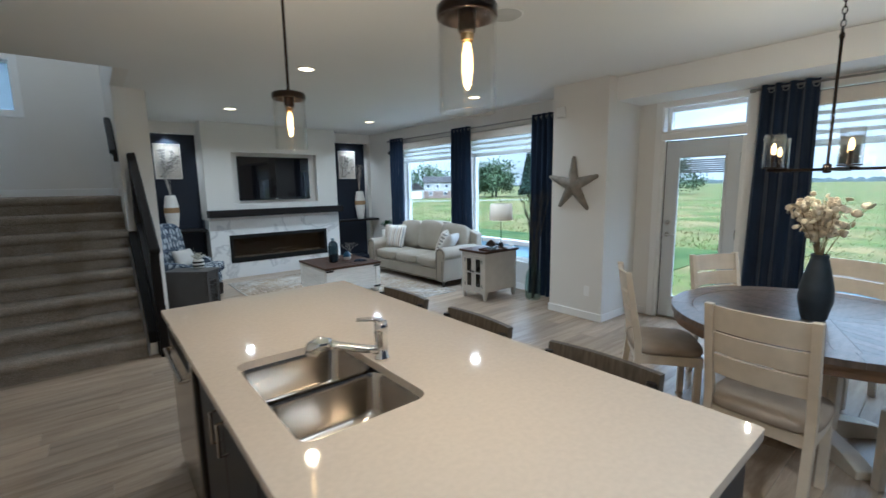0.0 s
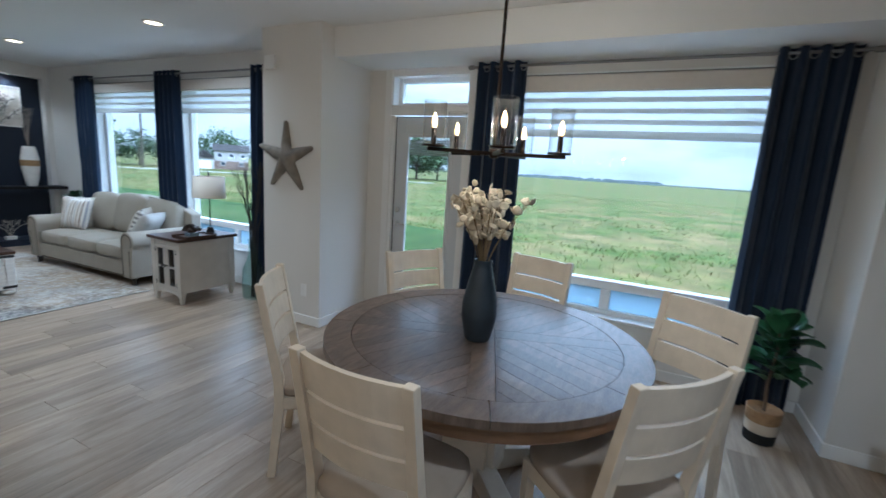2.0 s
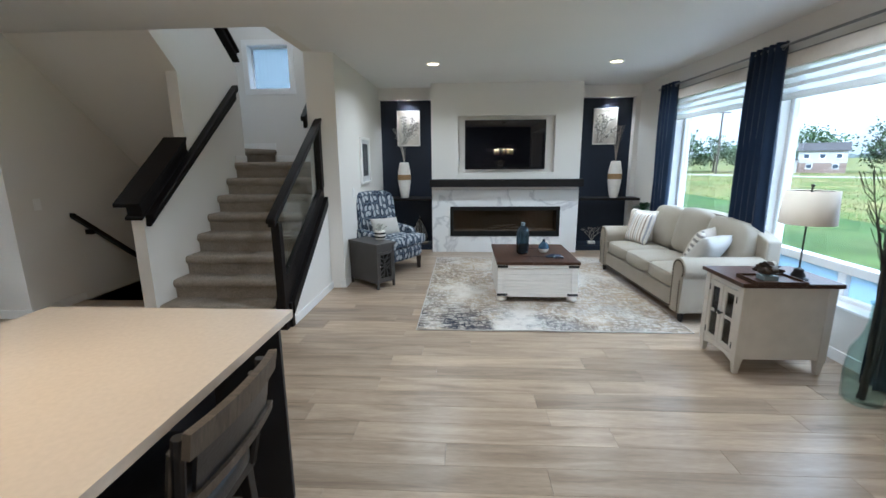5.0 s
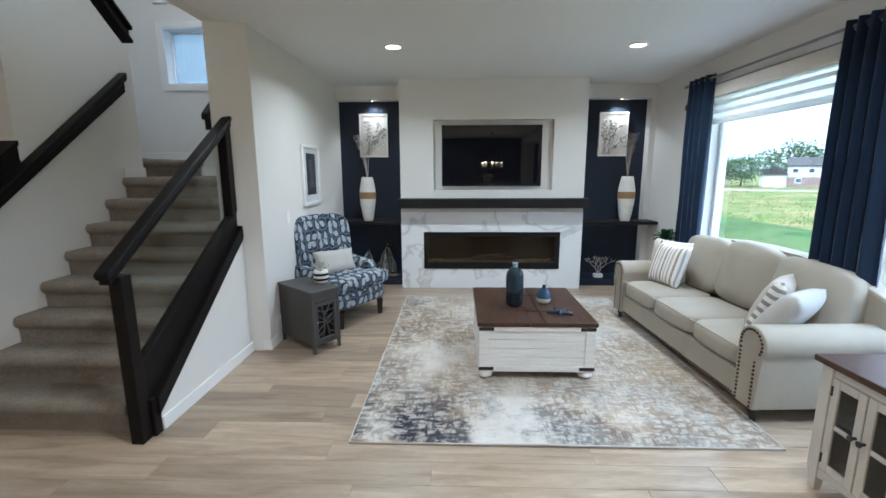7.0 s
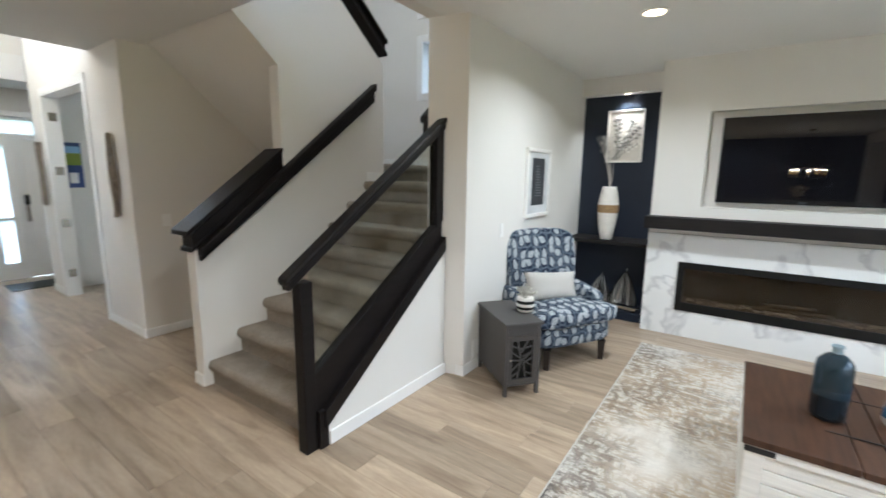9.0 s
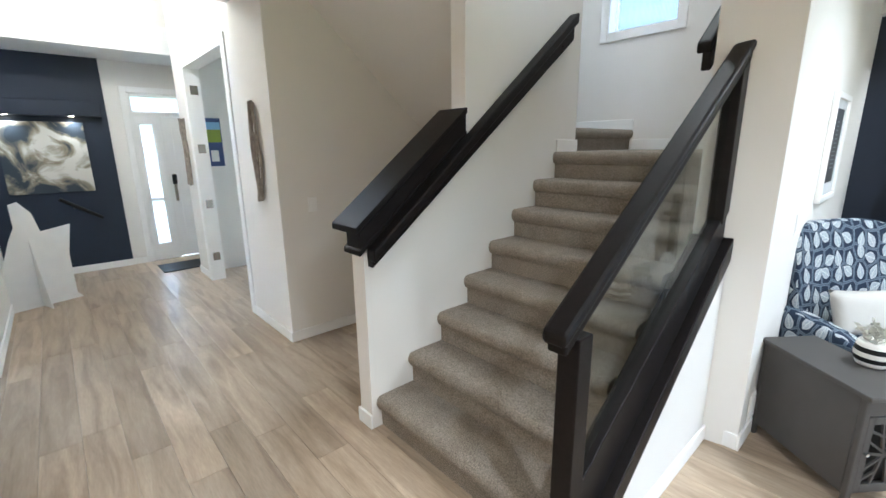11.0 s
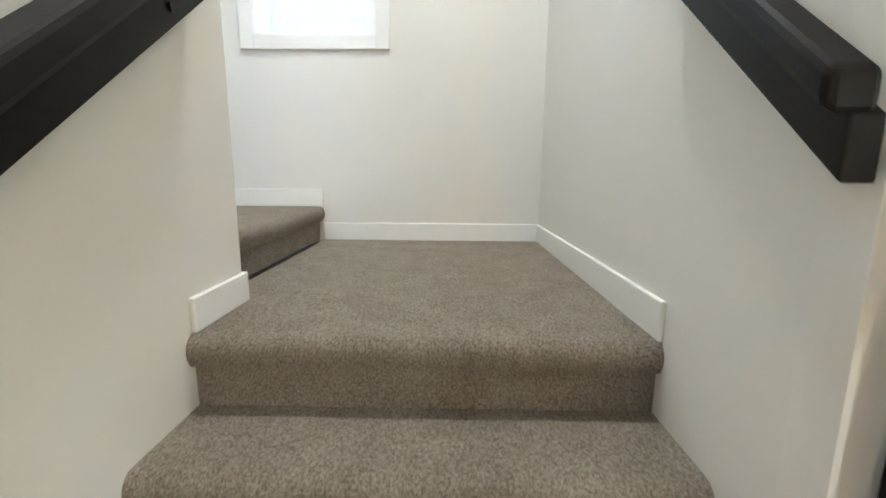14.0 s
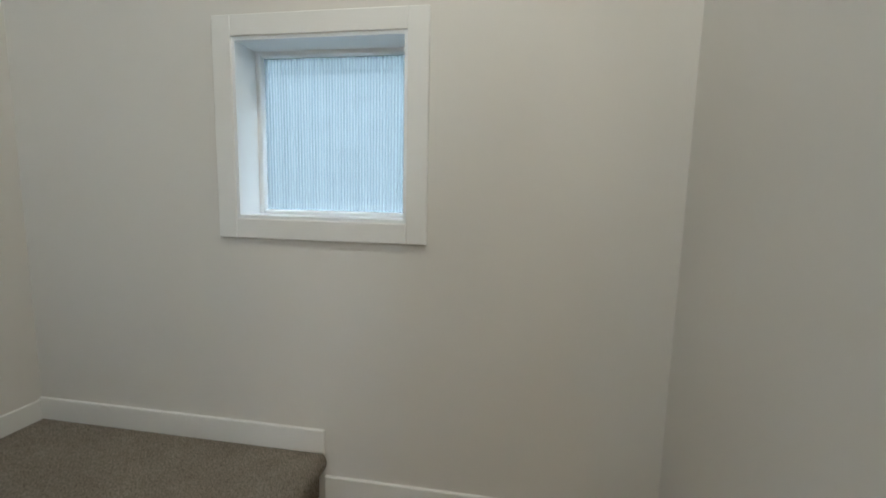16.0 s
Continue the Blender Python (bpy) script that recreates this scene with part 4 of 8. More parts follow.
# recessed lights, the last two of POTS added out of view
M_POT = mat("lit_lamp", (1, 0.9, 0.75), 0.5, emit=5.0, ecol=(1.0, 0.66, 0.36), var=0)
M_MINI = mat("lit_mini_lamp", (1, 0.9, 0.75), 0.5, emit=10.0, ecol=(1.0, 0.75, 0.45), var=0)
for x, y in POTS:
    p = empty("recessed_light", "round white recessed ceiling light, switched on", "ceiling light", pose(x, y, H), group="recessed lights")
    part("ring", lathe([(0.092, -0.001), (0.092, -0.010), (0.073, -0.012), (0.073, -0.002)], 24), M_TRIM, p, smooth=True)
    part("lens", lathe([(0.0, -0.005), (0.073, -0.005)], 24), M_POT, p, "glowing lens")
for x in (1.37, 4.80):
    p = empty("niche_spotlight", "tiny recessed spotlight in the niche header, switched on", "ceiling light", pose(x, BACK + 0.04, 2.56), group="niche spotlights")
    part("ring", lathe([(0.034, -0.001), (0.034, -0.008), (0.024, -0.010), (0.024, -0.001)], 16), M_TRIM, p)
    part("lens", lathe([(0.0, -0.004), (0.023, -0.004)], 16), M_MINI, p)
    lamp_at("niche_lamp", x, BACK + 0.04, 2.545, 1.6, 0.04, spread=110)
sp = empty("ceiling_speaker", "round white ceiling speaker with a flat grille", "speaker", pose(2.55, 2.12, H))
part("rim", lathe([(0.13, -0.001), (0.13, -0.008), (0.118, -0.010)], 32), M_TRIM, sp)
part("grille", lathe([(0.0, -0.007), (0.118, -0.007)], 32), mat("speaker_grille", (0.6, 0.59, 0.57), 0.8, bump=0.3, bscale=600), sp)

# ---- kitchen island ----
def quartz():
    return mat("cream_quartz", (0.68, 0.60, 0.51), 0.05, var=0.035, scale=60, coat=0.3)
M_QUARTZ = quartz()
M_CAB = mat("charcoal_cabinet", (0.028, 0.028, 0.032), 0.5, var=0.1, scale=4)
ZC = 0.93
IX0, IX1, IY0, IY1 = 0.488, 1.615, 0.281, 2.828
SX0, SX1, SY0, SY1 = 0.608, 1.034, 1.040, 1.729
def rounded(x0, x1, y0, y1, r, n=5):
    pts = []
    for cx, cy, a0 in ((x1 - r, y1 - r, 0), (x0 + r, y1 - r, 90), (x0 + r, y0 + r, 180), (x1 - r, y0 + r, 270)):
        pts += [(cx + r * math.cos(radians(a0 + 90 * k / n)), cy + r * math.sin(radians(a0 + 90 * k / n))) for k in range(n + 1)]
    return pts


def slab_with_hole(outer, inner, z0, z1):
    """A slab between two outlines of the same number of points."""
    bm = bmesh.new()
    k = len(outer)
    V = [[bm.verts.new((*p, z)) for p in q] for q, z in ((outer, z0), (outer, z1), (inner, z1), (inner, z0))]
    for a, b in zip(V, V[1:] + V[:1]):
        for i in range(k):
            j = (i + 1) % k
            bm.faces.new((a[i], a[j], b[j], b[i]))
    return bm


top = tagged(part("island_countertop", slab_with_hole(rounded(IX0, IX1, IY0, IY1, 0.012), rounded(SX0, SX1, SY0, SY1, 0.05), ZC - 0.032, ZC), M_QUARTZ), "cream speckled quartz island countertop with a sink cut-out", "countertop")
sink = empty("kitchen_sink", "undermount stainless steel double-bowl sink", "sink", pose(0, 0, 0))
YM = 1.397
for nm, (a, b) in (("far_bowl", (YM + 0.012, SY1 + 0.006)), ("near_bowl", (SY0 - 0.006, YM - 0.012))):
    bm = bmesh.new()
    rings = []
    for ins, z, r in ((0.0, ZC - 0.034, 0.05), (0.006, ZC - 0.05, 0.05), (0.014, ZC - 0.17, 0.055), (0.035, ZC - 0.205, 0.06), (0.07, ZC - 0.215, 0.07)):
        rings.append([bm.verts.new((*p, z)) for p in rounded(SX0 - 0.006 + ins, SX1 + 0.006 - ins, a + ins, b - ins, r)])
    for p, q in zip(rings, rings[1:]):
        for i in range(len(p)):
            bm.faces.new((p[i], p[(i + 1) % len(p)], q[(i + 1) % len(p)], q[i]))
    bm.faces.new(rings[-1])
    part(nm, bm, M_STEEL, sink, smooth=True)
    part("drain", lathe([(0.0, ZC - 0.213), (0.03, ZC - 0.211), (0.042, ZC - 0.2135)], 20, (SX0 + SX1) / 2, (a + b) / 2), M_CHROME, sink)
part("divider", box(SX0 - 0.004, SX1 + 0.004, YM - 0.014, YM + 0.014, ZC - 0.07, ZC - 0.045, 0.008, 3), M_STEEL, sink)
fc = empty("kitchen_faucet", "chrome pull-out kitchen faucet with a lever on top", "faucet", pose(1.070, 1.397, ZC))
fc.scale = (1, 1, 0.93)
part("body", lathe([(0.0, 0), (0.030, 0), (0.030, 0.012), (0.025, 0.02), (0.025, 0.11), (0.027, 0.115), (0.027, 0.15), (0.022, 0.168), (0.0, 0.17)], 24), M_CHROME, fc, smooth=True)
part("spout", tube([(-0.01, 0.0, 0.042), (-0.064, 0.026, 0.055), (-0.152, 0.062, 0.082), (-0.188, 0.078, 0.092)], [0.019, 0.017, 0.017, 0.022], 16), M_CHROME, fc, smooth=True)
part("spray_head", tube([(-0.180, 0.074, 0.091), (-0.214, 0.088, 0.098), (-0.236, 0.098, 0.085), (-0.242, 0.101, 0.058)], [0.026, 0.031, 0.031, 0.027], 16), M_CHROME, fc, smooth=True)
part("lever", tube([(0.0, 0.0, 0.165), (-0.03, 0.012, 0.180), (-0.085, 0.035, 0.183)], [0.018, 0.011, 0.007], 12), M_CHROME, fc, smooth=True)

isl = empty("island_cabinet", "charcoal kitchen island cabinet under the countertop", "cabinet")
part("end_panel", box(0.52, 1.56, 2.785, 2.805, 0, ZC - 0.033), M_CAB, isl)
part("end_panel", box(0.52, 1.56, 0.305, 0.325, 0, ZC - 0.033), M_CAB, isl)
part("back_panel", box(1.22, 1.24, 0.326, 2.784, 0, ZC - 0.033), M_CAB, isl)
part("toe_kick", box(0.585, 0.60, 0.326, 2.784, 0, 0.10), M_BLACK, isl)
part("bottom", box(0.565, 1.219, 0.326, 2.784, 0.10, 0.118), M_CAB, isl)
for a, b in ((0.33, 0.74), (0.745, 1.155), (1.16, 1.57), (1.575, 1.985)):
    dr = part("door", box(0.52, 0.542, a, b, 0.115, ZC - 0.045, 0.003, 1), M_CAB, isl)
    hy = b - 0.05 if (a in (0.33, 1.16)) else a + 0.05
    part("handle", tube([(0.52, hy, 0.70), (0.493, hy, 0.70), (0.493, hy, 0.82), (0.52, hy, 0.82)], 0.006, 8), M_STEEL, dr, "brushed steel bar handle")
dw = empty("dishwasher", "stainless steel dishwasher built into the island", "dishwasher")
part("door", box(0.50, 0.545, 2.06, 2.70, 0.12, ZC - 0.035, 0.006), M_STEEL, dw)
part("control_strip", box(0.497, 0.501, 2.08, 2.68, ZC - 0.12, ZC - 0.05), M_BLACK, dw)
part("handle", tube([(0.502, 2.12, 0.76), (0.47, 2.12, 0.76), (0.47, 2.64, 0.76), (0.502, 2.64, 0.76)], 0.010, 10), M_STEEL, dw)
part("kick_plate", box(0.52, 0.545, 2.06, 2.70, 0.0, 0.115), M_BLACK, dw)
part("tub", box(0.545, 1.15, 2.07, 2.69, 0.12, 0.85), M_BLACK, dw)

# bar stools
M_STOOLW = mat("weathered_grey_wood", (0.125, 0.102, 0.078), 0.5, var=0.3, scale=10, bump=0.2, bscale=40, stretch=(1, 8, 1))
M_STOOLB = mat("black_stool_wood", (0.013, 0.011, 0.011), 0.45, var=0.2)
M_LEATHER = mat("black_leather", (0.016, 0.016, 0.018), 0.32, var=0.1, scale=8, bump=0.12, bscale=120)
def stool(m):
    """Local x: outwards from the island, y: along it."""
    s = empty("bar_stool", "black leather counter stool with a curved greyed wooden back", "stool", m, group="island stools")
    b = soft_box(0.40, 0.42, 0.10, 0.012)
    part("seat", moved(b, Matrix.Translation((0, 0, 0.56))), M_LEATHER, s, "black leather padded seat", smooth=True)
    part("seat_frame", box(-0.19, 0.19, -0.20, 0.20, 0.525, 0.57, 0.006), M_STOOLB, s)
    for sx in (-1, 1):
        for sy in (-1, 1):
            part("leg", moved(prism([(-0.018, -0.018), (0.018, -0.018), (0.018, 0.018), (-0.018, 0.018)], "z", 0, 0.55, 0.003), Matrix.Translation((sx * 0.185, sy * 0.18, 0)) @ Matrix.Shear("XY", 4, (-sx * 0.03, -sy * 0.03))), M_STOOLB, s)
    for a in ((-0.185, 0.185, -0.195, -0.165, 0.20), (-0.185, 0.185, 0.165, 0.195, 0.20), (-0.20, -0.17, -0.17, 0.17, 0.26), (0.17, 0.20, -0.17, 0.17, 0.16)):
        part("stretcher", box(a[0], a[1], a[2], a[3], a[4], a[4] + 0.03, 0.003, 1), M_STOOLB, s)
    def arc(z0, z1, th, mat_, nm, inset=0.0, lab=""):
        bm = bmesh.new()
        n, R = 12, 1.05
        rows = []
        for i in range(n + 1):
            a = radians(-11.6 + 23.2 * i / n) * (1 - inset)
            ring = []
            for r, z in ((R, z0), (R, z1), (R + th, z1), (R + th, z0)):
                lean = (z - 0.62) * 0.16
                ring.append(bm.verts.new((-0.815 + r * math.cos(a) + lean, r * math.sin(a), z)))
            rows.append(ring)
        for p, q in zip(rows, rows[1:]):
            for i in range(4):
                bm.faces.new((p[i], p[(i + 1) % 4], q[(i + 1) % 4], q[i]))
        bm.faces.new(rows[0]), bm.faces.new(rows[-1][::-1])
        return part(nm, bm, mat_, s, lab)
    arc(0.90, 0.975, 0.026, M_STOOLW, "top_rail", lab="greyed curved wooden rail")
    arc(0.74, 0.775, 0.026, M_STOOLW, "lower_rail", lab="greyed curved wooden rail")
    arc(0.776, 0.899, 0.014, M_LEATHER, "back_pad", 0.16, "black leather back pad")
    for sy in (-1, 1):
        part("back_stile", tube([(0.196, sy * 0.185, 0.745), (0.222, sy * 0.185, 0.90)], 0.017, 8), M_STOOLW, s, "greyed wooden stile")
        part("back_post", tube([(0.185, sy * 0.18, 0.55), (0.205, sy * 0.185, 0.65), (0.225, sy * 0.19, 0.80), (0.245, sy * 0.195, 0.95)], 0.016, 8), M_STOOLB, s)
    return s
st = stool(pose(1.43, 2.18, 0))
st.scale = (1, 1.08, 0.965)
copy_thing(st, pose(1.43, 1.53, 0, rz=-2))
copy_thing(st, pose(1.43, 0.825, 0, rz=2))

# pendants over the island
M_BULB = mat("lit_filament", (1, 0.8, 0.5), 0.4, emit=4.0, ecol=(1.0, 0.52, 0.15), var=0)
M_CLEAR = glass_mat("clear_shade_glass", (0.99, 0.99, 0.985), clear=0.97, power=2.6, gain=0.6)
M_BRONZE = mat("dark_bronze", (0.035, 0.025, 0.02), 0.3, metal=0.85, var=0.1)
M_BRASS = mat("aged_brass", (0.5, 0.33, 0.14), 0.35, metal=1.0)
def pendant(x, y):
    p = empty("pendant_light", "clear glass cylinder pendant lamp with a bronze cap, switched on", "pendant lamp", pose(x, y, 0), group="island pendants")
    part("canopy", lathe([(0.0, H - 0.03), (0.05, H - 0.028), (0.062, H - 0.002), (0.0, H - 0.001)], 24), M_BRONZE, p, smooth=True)
    part("stem", tube([(0, 0, 2.057), (0, 0, H - 0.02)], 0.007, 10), M_BRONZE, p)
    part("cap", lathe([(0.0, 2.082), (0.012, 2.082), (0.014, 2.067), (0.072, 2.065), (0.079, 2.059), (0.079, 2.035), (0.076, 2.033), (0.076, 2.051), (0.0, 2.053)], 32), M_BRONZE, p, smooth=True)
    part("socket", lathe([(0.0, 2.051), (0.024, 2.051), (0.024, 2.002), (0.019, 1.995), (0.0, 1.995)], 20), M_BRONZE, p, smooth=True)
    part("bulb_collar", lathe([(0.017, 1.995), (0.017, 1.977), (0.0, 1.977)], 16), M_BRASS, p)
    part("bulb", lathe([(0.0, 1.977), (0.009, 1.972), (0.014, 1.942), (0.014, 1.902), (0.010, 1.872), (0.005, 1.857), (0.0, 1.855)], 16), M_BULB, p, "glowing amber filament bulb", smooth=True)
    g = part("shade", lathe([(0.075, 2.037), (0.0755, 1.800), (0.0735, 1.796), (0.0715, 1.800), (0.071, 2.037)], 40), M_CLEAR, p, "clear glass cylinder", smooth=True)
    g.visible_shadow = False
    d = bpy.data.lights.new("pendant_lamp", "POINT")
    d.energy, d.color, d.shadow_soft_size = PEND_POWER, (1.0, 0.66, 0.36), 0.03
    o = new("pendant_lamp", d)
    o.location = (x, y, 1.737)
for y in (2.16, 0.868):
    pendant(1.05, y)

# ---- dining ----
M_TABLE = mat("brown_table_wood", (0.150, 0.108, 0.080), 0.34, var=0.3, scale=9, bump=0.2, bscale=30, stretch=(1, 4, 1), col2=(0.078, 0.056, 0.042), rand=0.34, coat=0.12)
M_CREAM = mat("cream_chair_paint", (0.70, 0.61, 0.48), 0.5, var=0.06, scale=12, bump=0.05, bscale=60)
M_SEAT = mat("beige_seat_cloth", (0.40, 0.33, 0.26), 0.9, var=0.1, scale=6, bump=0.3, bscale=380, spec=0.2)
TX, TY, TZ, TR = 3.63, 0.51, 0.775, 0.79
tb = empty("dining_table", "round brown plank dining table on a cream pedestal", "table", pose(TX, TY, 0))
M_APRON = mat("warm_brown_apron_wood", (0.170, 0.095, 0.048), 0.42, var=0.25, scale=6, bump=0.15, bscale=30, stretch=(1, 1, 6), col2=(0.095, 0.052, 0.027))
part("apron", lathe([(0.0, TZ - 0.10), (TR - 0.03, TZ - 0.10), (TR - 0.016, TZ - 0.092), (TR - 0.014, TZ - 0.036), (0.0, TZ - 0.036)], 64), M_APRON, tb, "warm brown wooden apron")
# chevron boards between cross beams, within a ring of border boards
RB = TR - 0.13
def half_plane(bm, co, no):
    bmesh.ops.bisect_plane(bm, geom=bm.verts[:] + bm.edges[:] + bm.faces[:], plane_co=co, plane_no=no, clear_outer=True)
    return bm
for k in range(8):
    a0, a1 = radians(45 * k + 22.6), radians(45 * k + 67.4)
    pts = [(TR * math.cos(a0 + (a1 - a0) * i / 8), TR * math.sin(a0 + (a1 - a0) * i / 8)) for i in range(9)] + [((RB + 0.004) * math.cos(a1 - (a1 - a0) * i / 8), (RB + 0.004) * math.sin(a1 - (a1 - a0) * i / 8)) for i in range(9)]
    part("border_board", prism(pts, "z", TZ - 0.035, TZ, 0.0), M_TABLE, tb)
def board_top(outline, turn):
    """A flat board between two heights, cut to the round inside the border."""
    bm = bmesh.new()
    vs = [bm.verts.new((x, y, TZ - 0.001)) for x, y in outline]
    bm.faces.new(vs)
    for i in range(48):
        t = 2 * math.pi * (i + 0.5) / 48
        half_plane(bm, (RB * math.cos(t), RB * math.sin(t), 0), (math.cos(t), math.sin(t), 0))
    if not bm.faces:
        bm.free()
        return None
    ex = bmesh.ops.extrude_face_region(bm, geom=bm.faces[:])
    bmesh.ops.translate(bm, vec=(0, 0, -0.028), verts=[g for g in ex["geom"] if isinstance(g, bmesh.types.BMVert)])
    bmesh.ops.recalc_face_normals(bm, faces=bm.faces[:])
    return moved(bm, Matrix.Rotation(turn, 4, "Z"))
BW, JT, BEAM = 0.105, 0.0020, 0.052
for k in range(4):
    turn = radians(90 * k + 20)
    if k < 2:
        part("cross_beam", board_top([(-1, -BEAM), (1, -BEAM), (1, BEAM), (-1, BEAM)] if k == 0 else [(BEAM + JT, -BEAM), (1, -BEAM), (1, BEAM), (BEAM + JT, BEAM)], turn), M_TABLE, tb)
    if k == 3:
        part("cross_beam", board_top([(BEAM + JT, -BEAM), (1, -BEAM), (1, BEAM), (BEAM + JT, BEAM)], turn), M_TABLE, tb)
    # boards of this quarter meet the beams at an angle and each other along the diagonal
    e = BEAM + JT
    for q in range(7):
        u0, u1 = e + q * BW, e + (q + 1) * BW - JT
        for outline in ([(u0, e), (u1, e), (u1 + 0.6, e + 0.6), (u0 + 0.6, e + 0.6)], [(e, u0), (e + 0.6, u0 + 0.6), (e + 0.6, u1 + 0.6), (e, u1)]):
            b = board_top(outline, turn)
            if b:
                part("board", b, M_TABLE, tb)
for k in range(4):
    part("pedestal_board", moved(box(-0.11, 0.11, 0.10, 0.145, 0.06, TZ - 0.09, 0.006), Matrix.Rotation(radians(90 * k), 4, "Z")), M_CREAM, tb)
    part("foot", moved(prism([(0.05, 0.0), (0.46, 0.0), (0.46, 0.05), (0.36, 0.09), (0.05, 0.14)], "y", -0.05, 0.05, 0.006), Matrix.Rotation(radians(90 * k + 45), 4, "Z")), M_CREAM, tb)


def dining_chair(m):
    """Local y points from the seat's front to its back."""
    c = empty("dining_chair", "cream painted ladder-back dining chair with a beige padded seat", "chair", m, group="dining chairs")
    b = soft_box(0.46, 0.44, 0.07, 0.012)
    part("seat", moved(b, Matrix.Translation((0, 0.0, 0.43))), M_SEAT, c, "beige cloth padded seat", smooth=True)
    bm = bmesh.new()
    for a in ((-0.22, 0.22, -0.21, -0.19), (-0.22, 0.22, 0.185, 0.205), (-0.225, -0.205, -0.19, 0.19), (0.205, 0.225, -0.19, 0.19)):
        box(*a, 0.37, 0.435, 0.003, 1, bm=bm)
    part("seat_frame", bm, M_CREAM, c)
    for s in (-1, 1):
        part("leg", prism([(-0.021, -0.021), (0.021, -0.021), (0.021, 0.021), (-0.021, 0.021)], "z", 0, 0.43, 0.004), M_CREAM, c).data.transform(Matrix.Translation((s * 0.205, -0.185, 0)))
        prof = [(0.255, 0.0), (0.215, 0.40), (0.215, 0.52), (0.30, 1.0), (0.262, 1.0), (0.175, 0.52), (0.172, 0.40), (0.215, 0.0)]
        part("back_post", moved(prism(prof, "x", -0.02, 0.02, 0.004), Matrix.Translation((s * 0.212, 0, 0))), M_CREAM, c)
    for z0, z1, nm in ((0.862, 0.990, "top_slat"), (0.742, 0.848, "slat"), (0.622, 0.728, "slat"), (0.54, 0.595, "slat")):
        if nm == "slat" and z0 < 0.6:
            continue
        bm = bmesh.new()
        rows = []
        for i in range(9):
            u = -1 + 2 * i / 8
            ring = []
            for z, d in ((z0, 0.0), (z1, 0.0), (z1, 0.02), (z0, 0.02)):
                yy = 0.182 + (z - 0.52) * 0.18 + 0.03 * (1 - u * u) + d
                ring.append(bm.verts.new((u * 0.194, yy, z)))
            rows.append(ring)
        for p, q in zip(rows, rows[1:]):
            for i in range(4):
                bm.faces.new((p[i], p[(i + 1) % 4], q[(i + 1) % 4], q[i]))
        bm.faces.new(rows[0]), bm.faces.new(rows[-1][::-1])
        part(nm, bm, M_CREAM, c)
    return c


CH = [(2.88, 0.543, 88), (3.298, -0.138, 139), (3.35, 1.295, 35), (4.158, 1.06, -27), (4.425, 0.563, -105), (3.92, -0.32, -126)]
first = None
for x, y, rz in CH:
    if first is None:
        first = dining_chair(pose(x, y, 0, rz=rz))
    else:
        copy_thing(first, pose(x, y, 0, rz=rz))

M_VASE = mat("blue_black_ribbed_vase", (0.028, 0.040, 0.054), 0.45, var=0.15, scale=10)
vz = empty("table_vase", "tall dark blue-grey ribbed vase on the dining table", "vase", pose(3.53, 0.51, TZ + 0.001))
prof = [(0.0, 0), (0.055, 0), (0.062, 0.01), (0.085, 0.12), (0.082, 0.19), (0.062, 0.29), (0.042, 0.37), (0.043, 0.395), (0.036, 0.393), (0.038, 0.36), (0.0, 0.30)]
fine = []
for (r0, z0), (r1, z1) in zip(prof, prof[1:]):
    fine += [(r0 + (r1 - r0) * k / 6 + (0.0012 if k % 2 and r0 > 0.03 else 0), z0 + (z1 - z0) * k / 6) for k in range(6)]
part("body", lathe(fine + [prof[-1]], 32), M_VASE, vz, smooth=True)
M_PETAL = mat("cream_dried_petal", (0.84, 0.74, 0.56), 0.7, var=0.15, scale=20)
M_STEM = mat("dried_stem", (0.25, 0.17, 0.08), 0.8)
fl = empty("dried_flowers", "bunch of cream dried honesty stems in the table vase", "flowers", pose(3.53, 0.51, TZ + 0.30))
r = random.Random(11)
petal = bmesh.new()
lathe([(0.0, 0.0), (0.011, 0.0012), (0.018, 0.003), (0.011, 0.0022), (0.0, 0.001)], 8, bm=petal)
petal = mesh_of(petal, "petal", M_PETAL, True)
for i in range(30):
    a, lean = r.uniform(0, 6.28), r.uniform(0.05, 0.62) if i else 0.0
    pts, p, d = [], Vector((0, 0, 0)), Vector((math.cos(a) * lean * 0.25, math.sin(a) * lean * 0.25, 1)).normalized()
    for k in range(8):
        pts.append(p.copy())
        d = (d + Vector((math.cos(a) * lean * 0.14, math.sin(a) * lean * 0.14, 0))).normalized()
        p = p + d * (0.046 + 0.024 * r.random())
    part("stem", tube(pts, 0.0018, 4), M_STEM, fl)
    for k in (4, 5, 6, 7):
        for q in range(2):
            o = new("petal", petal)
            o.parent = fl
            sc = r.uniform(0.8, 1.35)
            o.matrix_basis = Matrix.Translation(pts[k] + Vector((r.uniform(-.025, .025), r.uniform(-.025, .025), r.uniform(-.012, .025)))) @ Euler((r.uniform(0, 3), r.uniform(0, 3), r.uniform(0, 6))).to_matrix().to_4x4() @ Matrix.Diagonal((sc, sc, sc, 1))

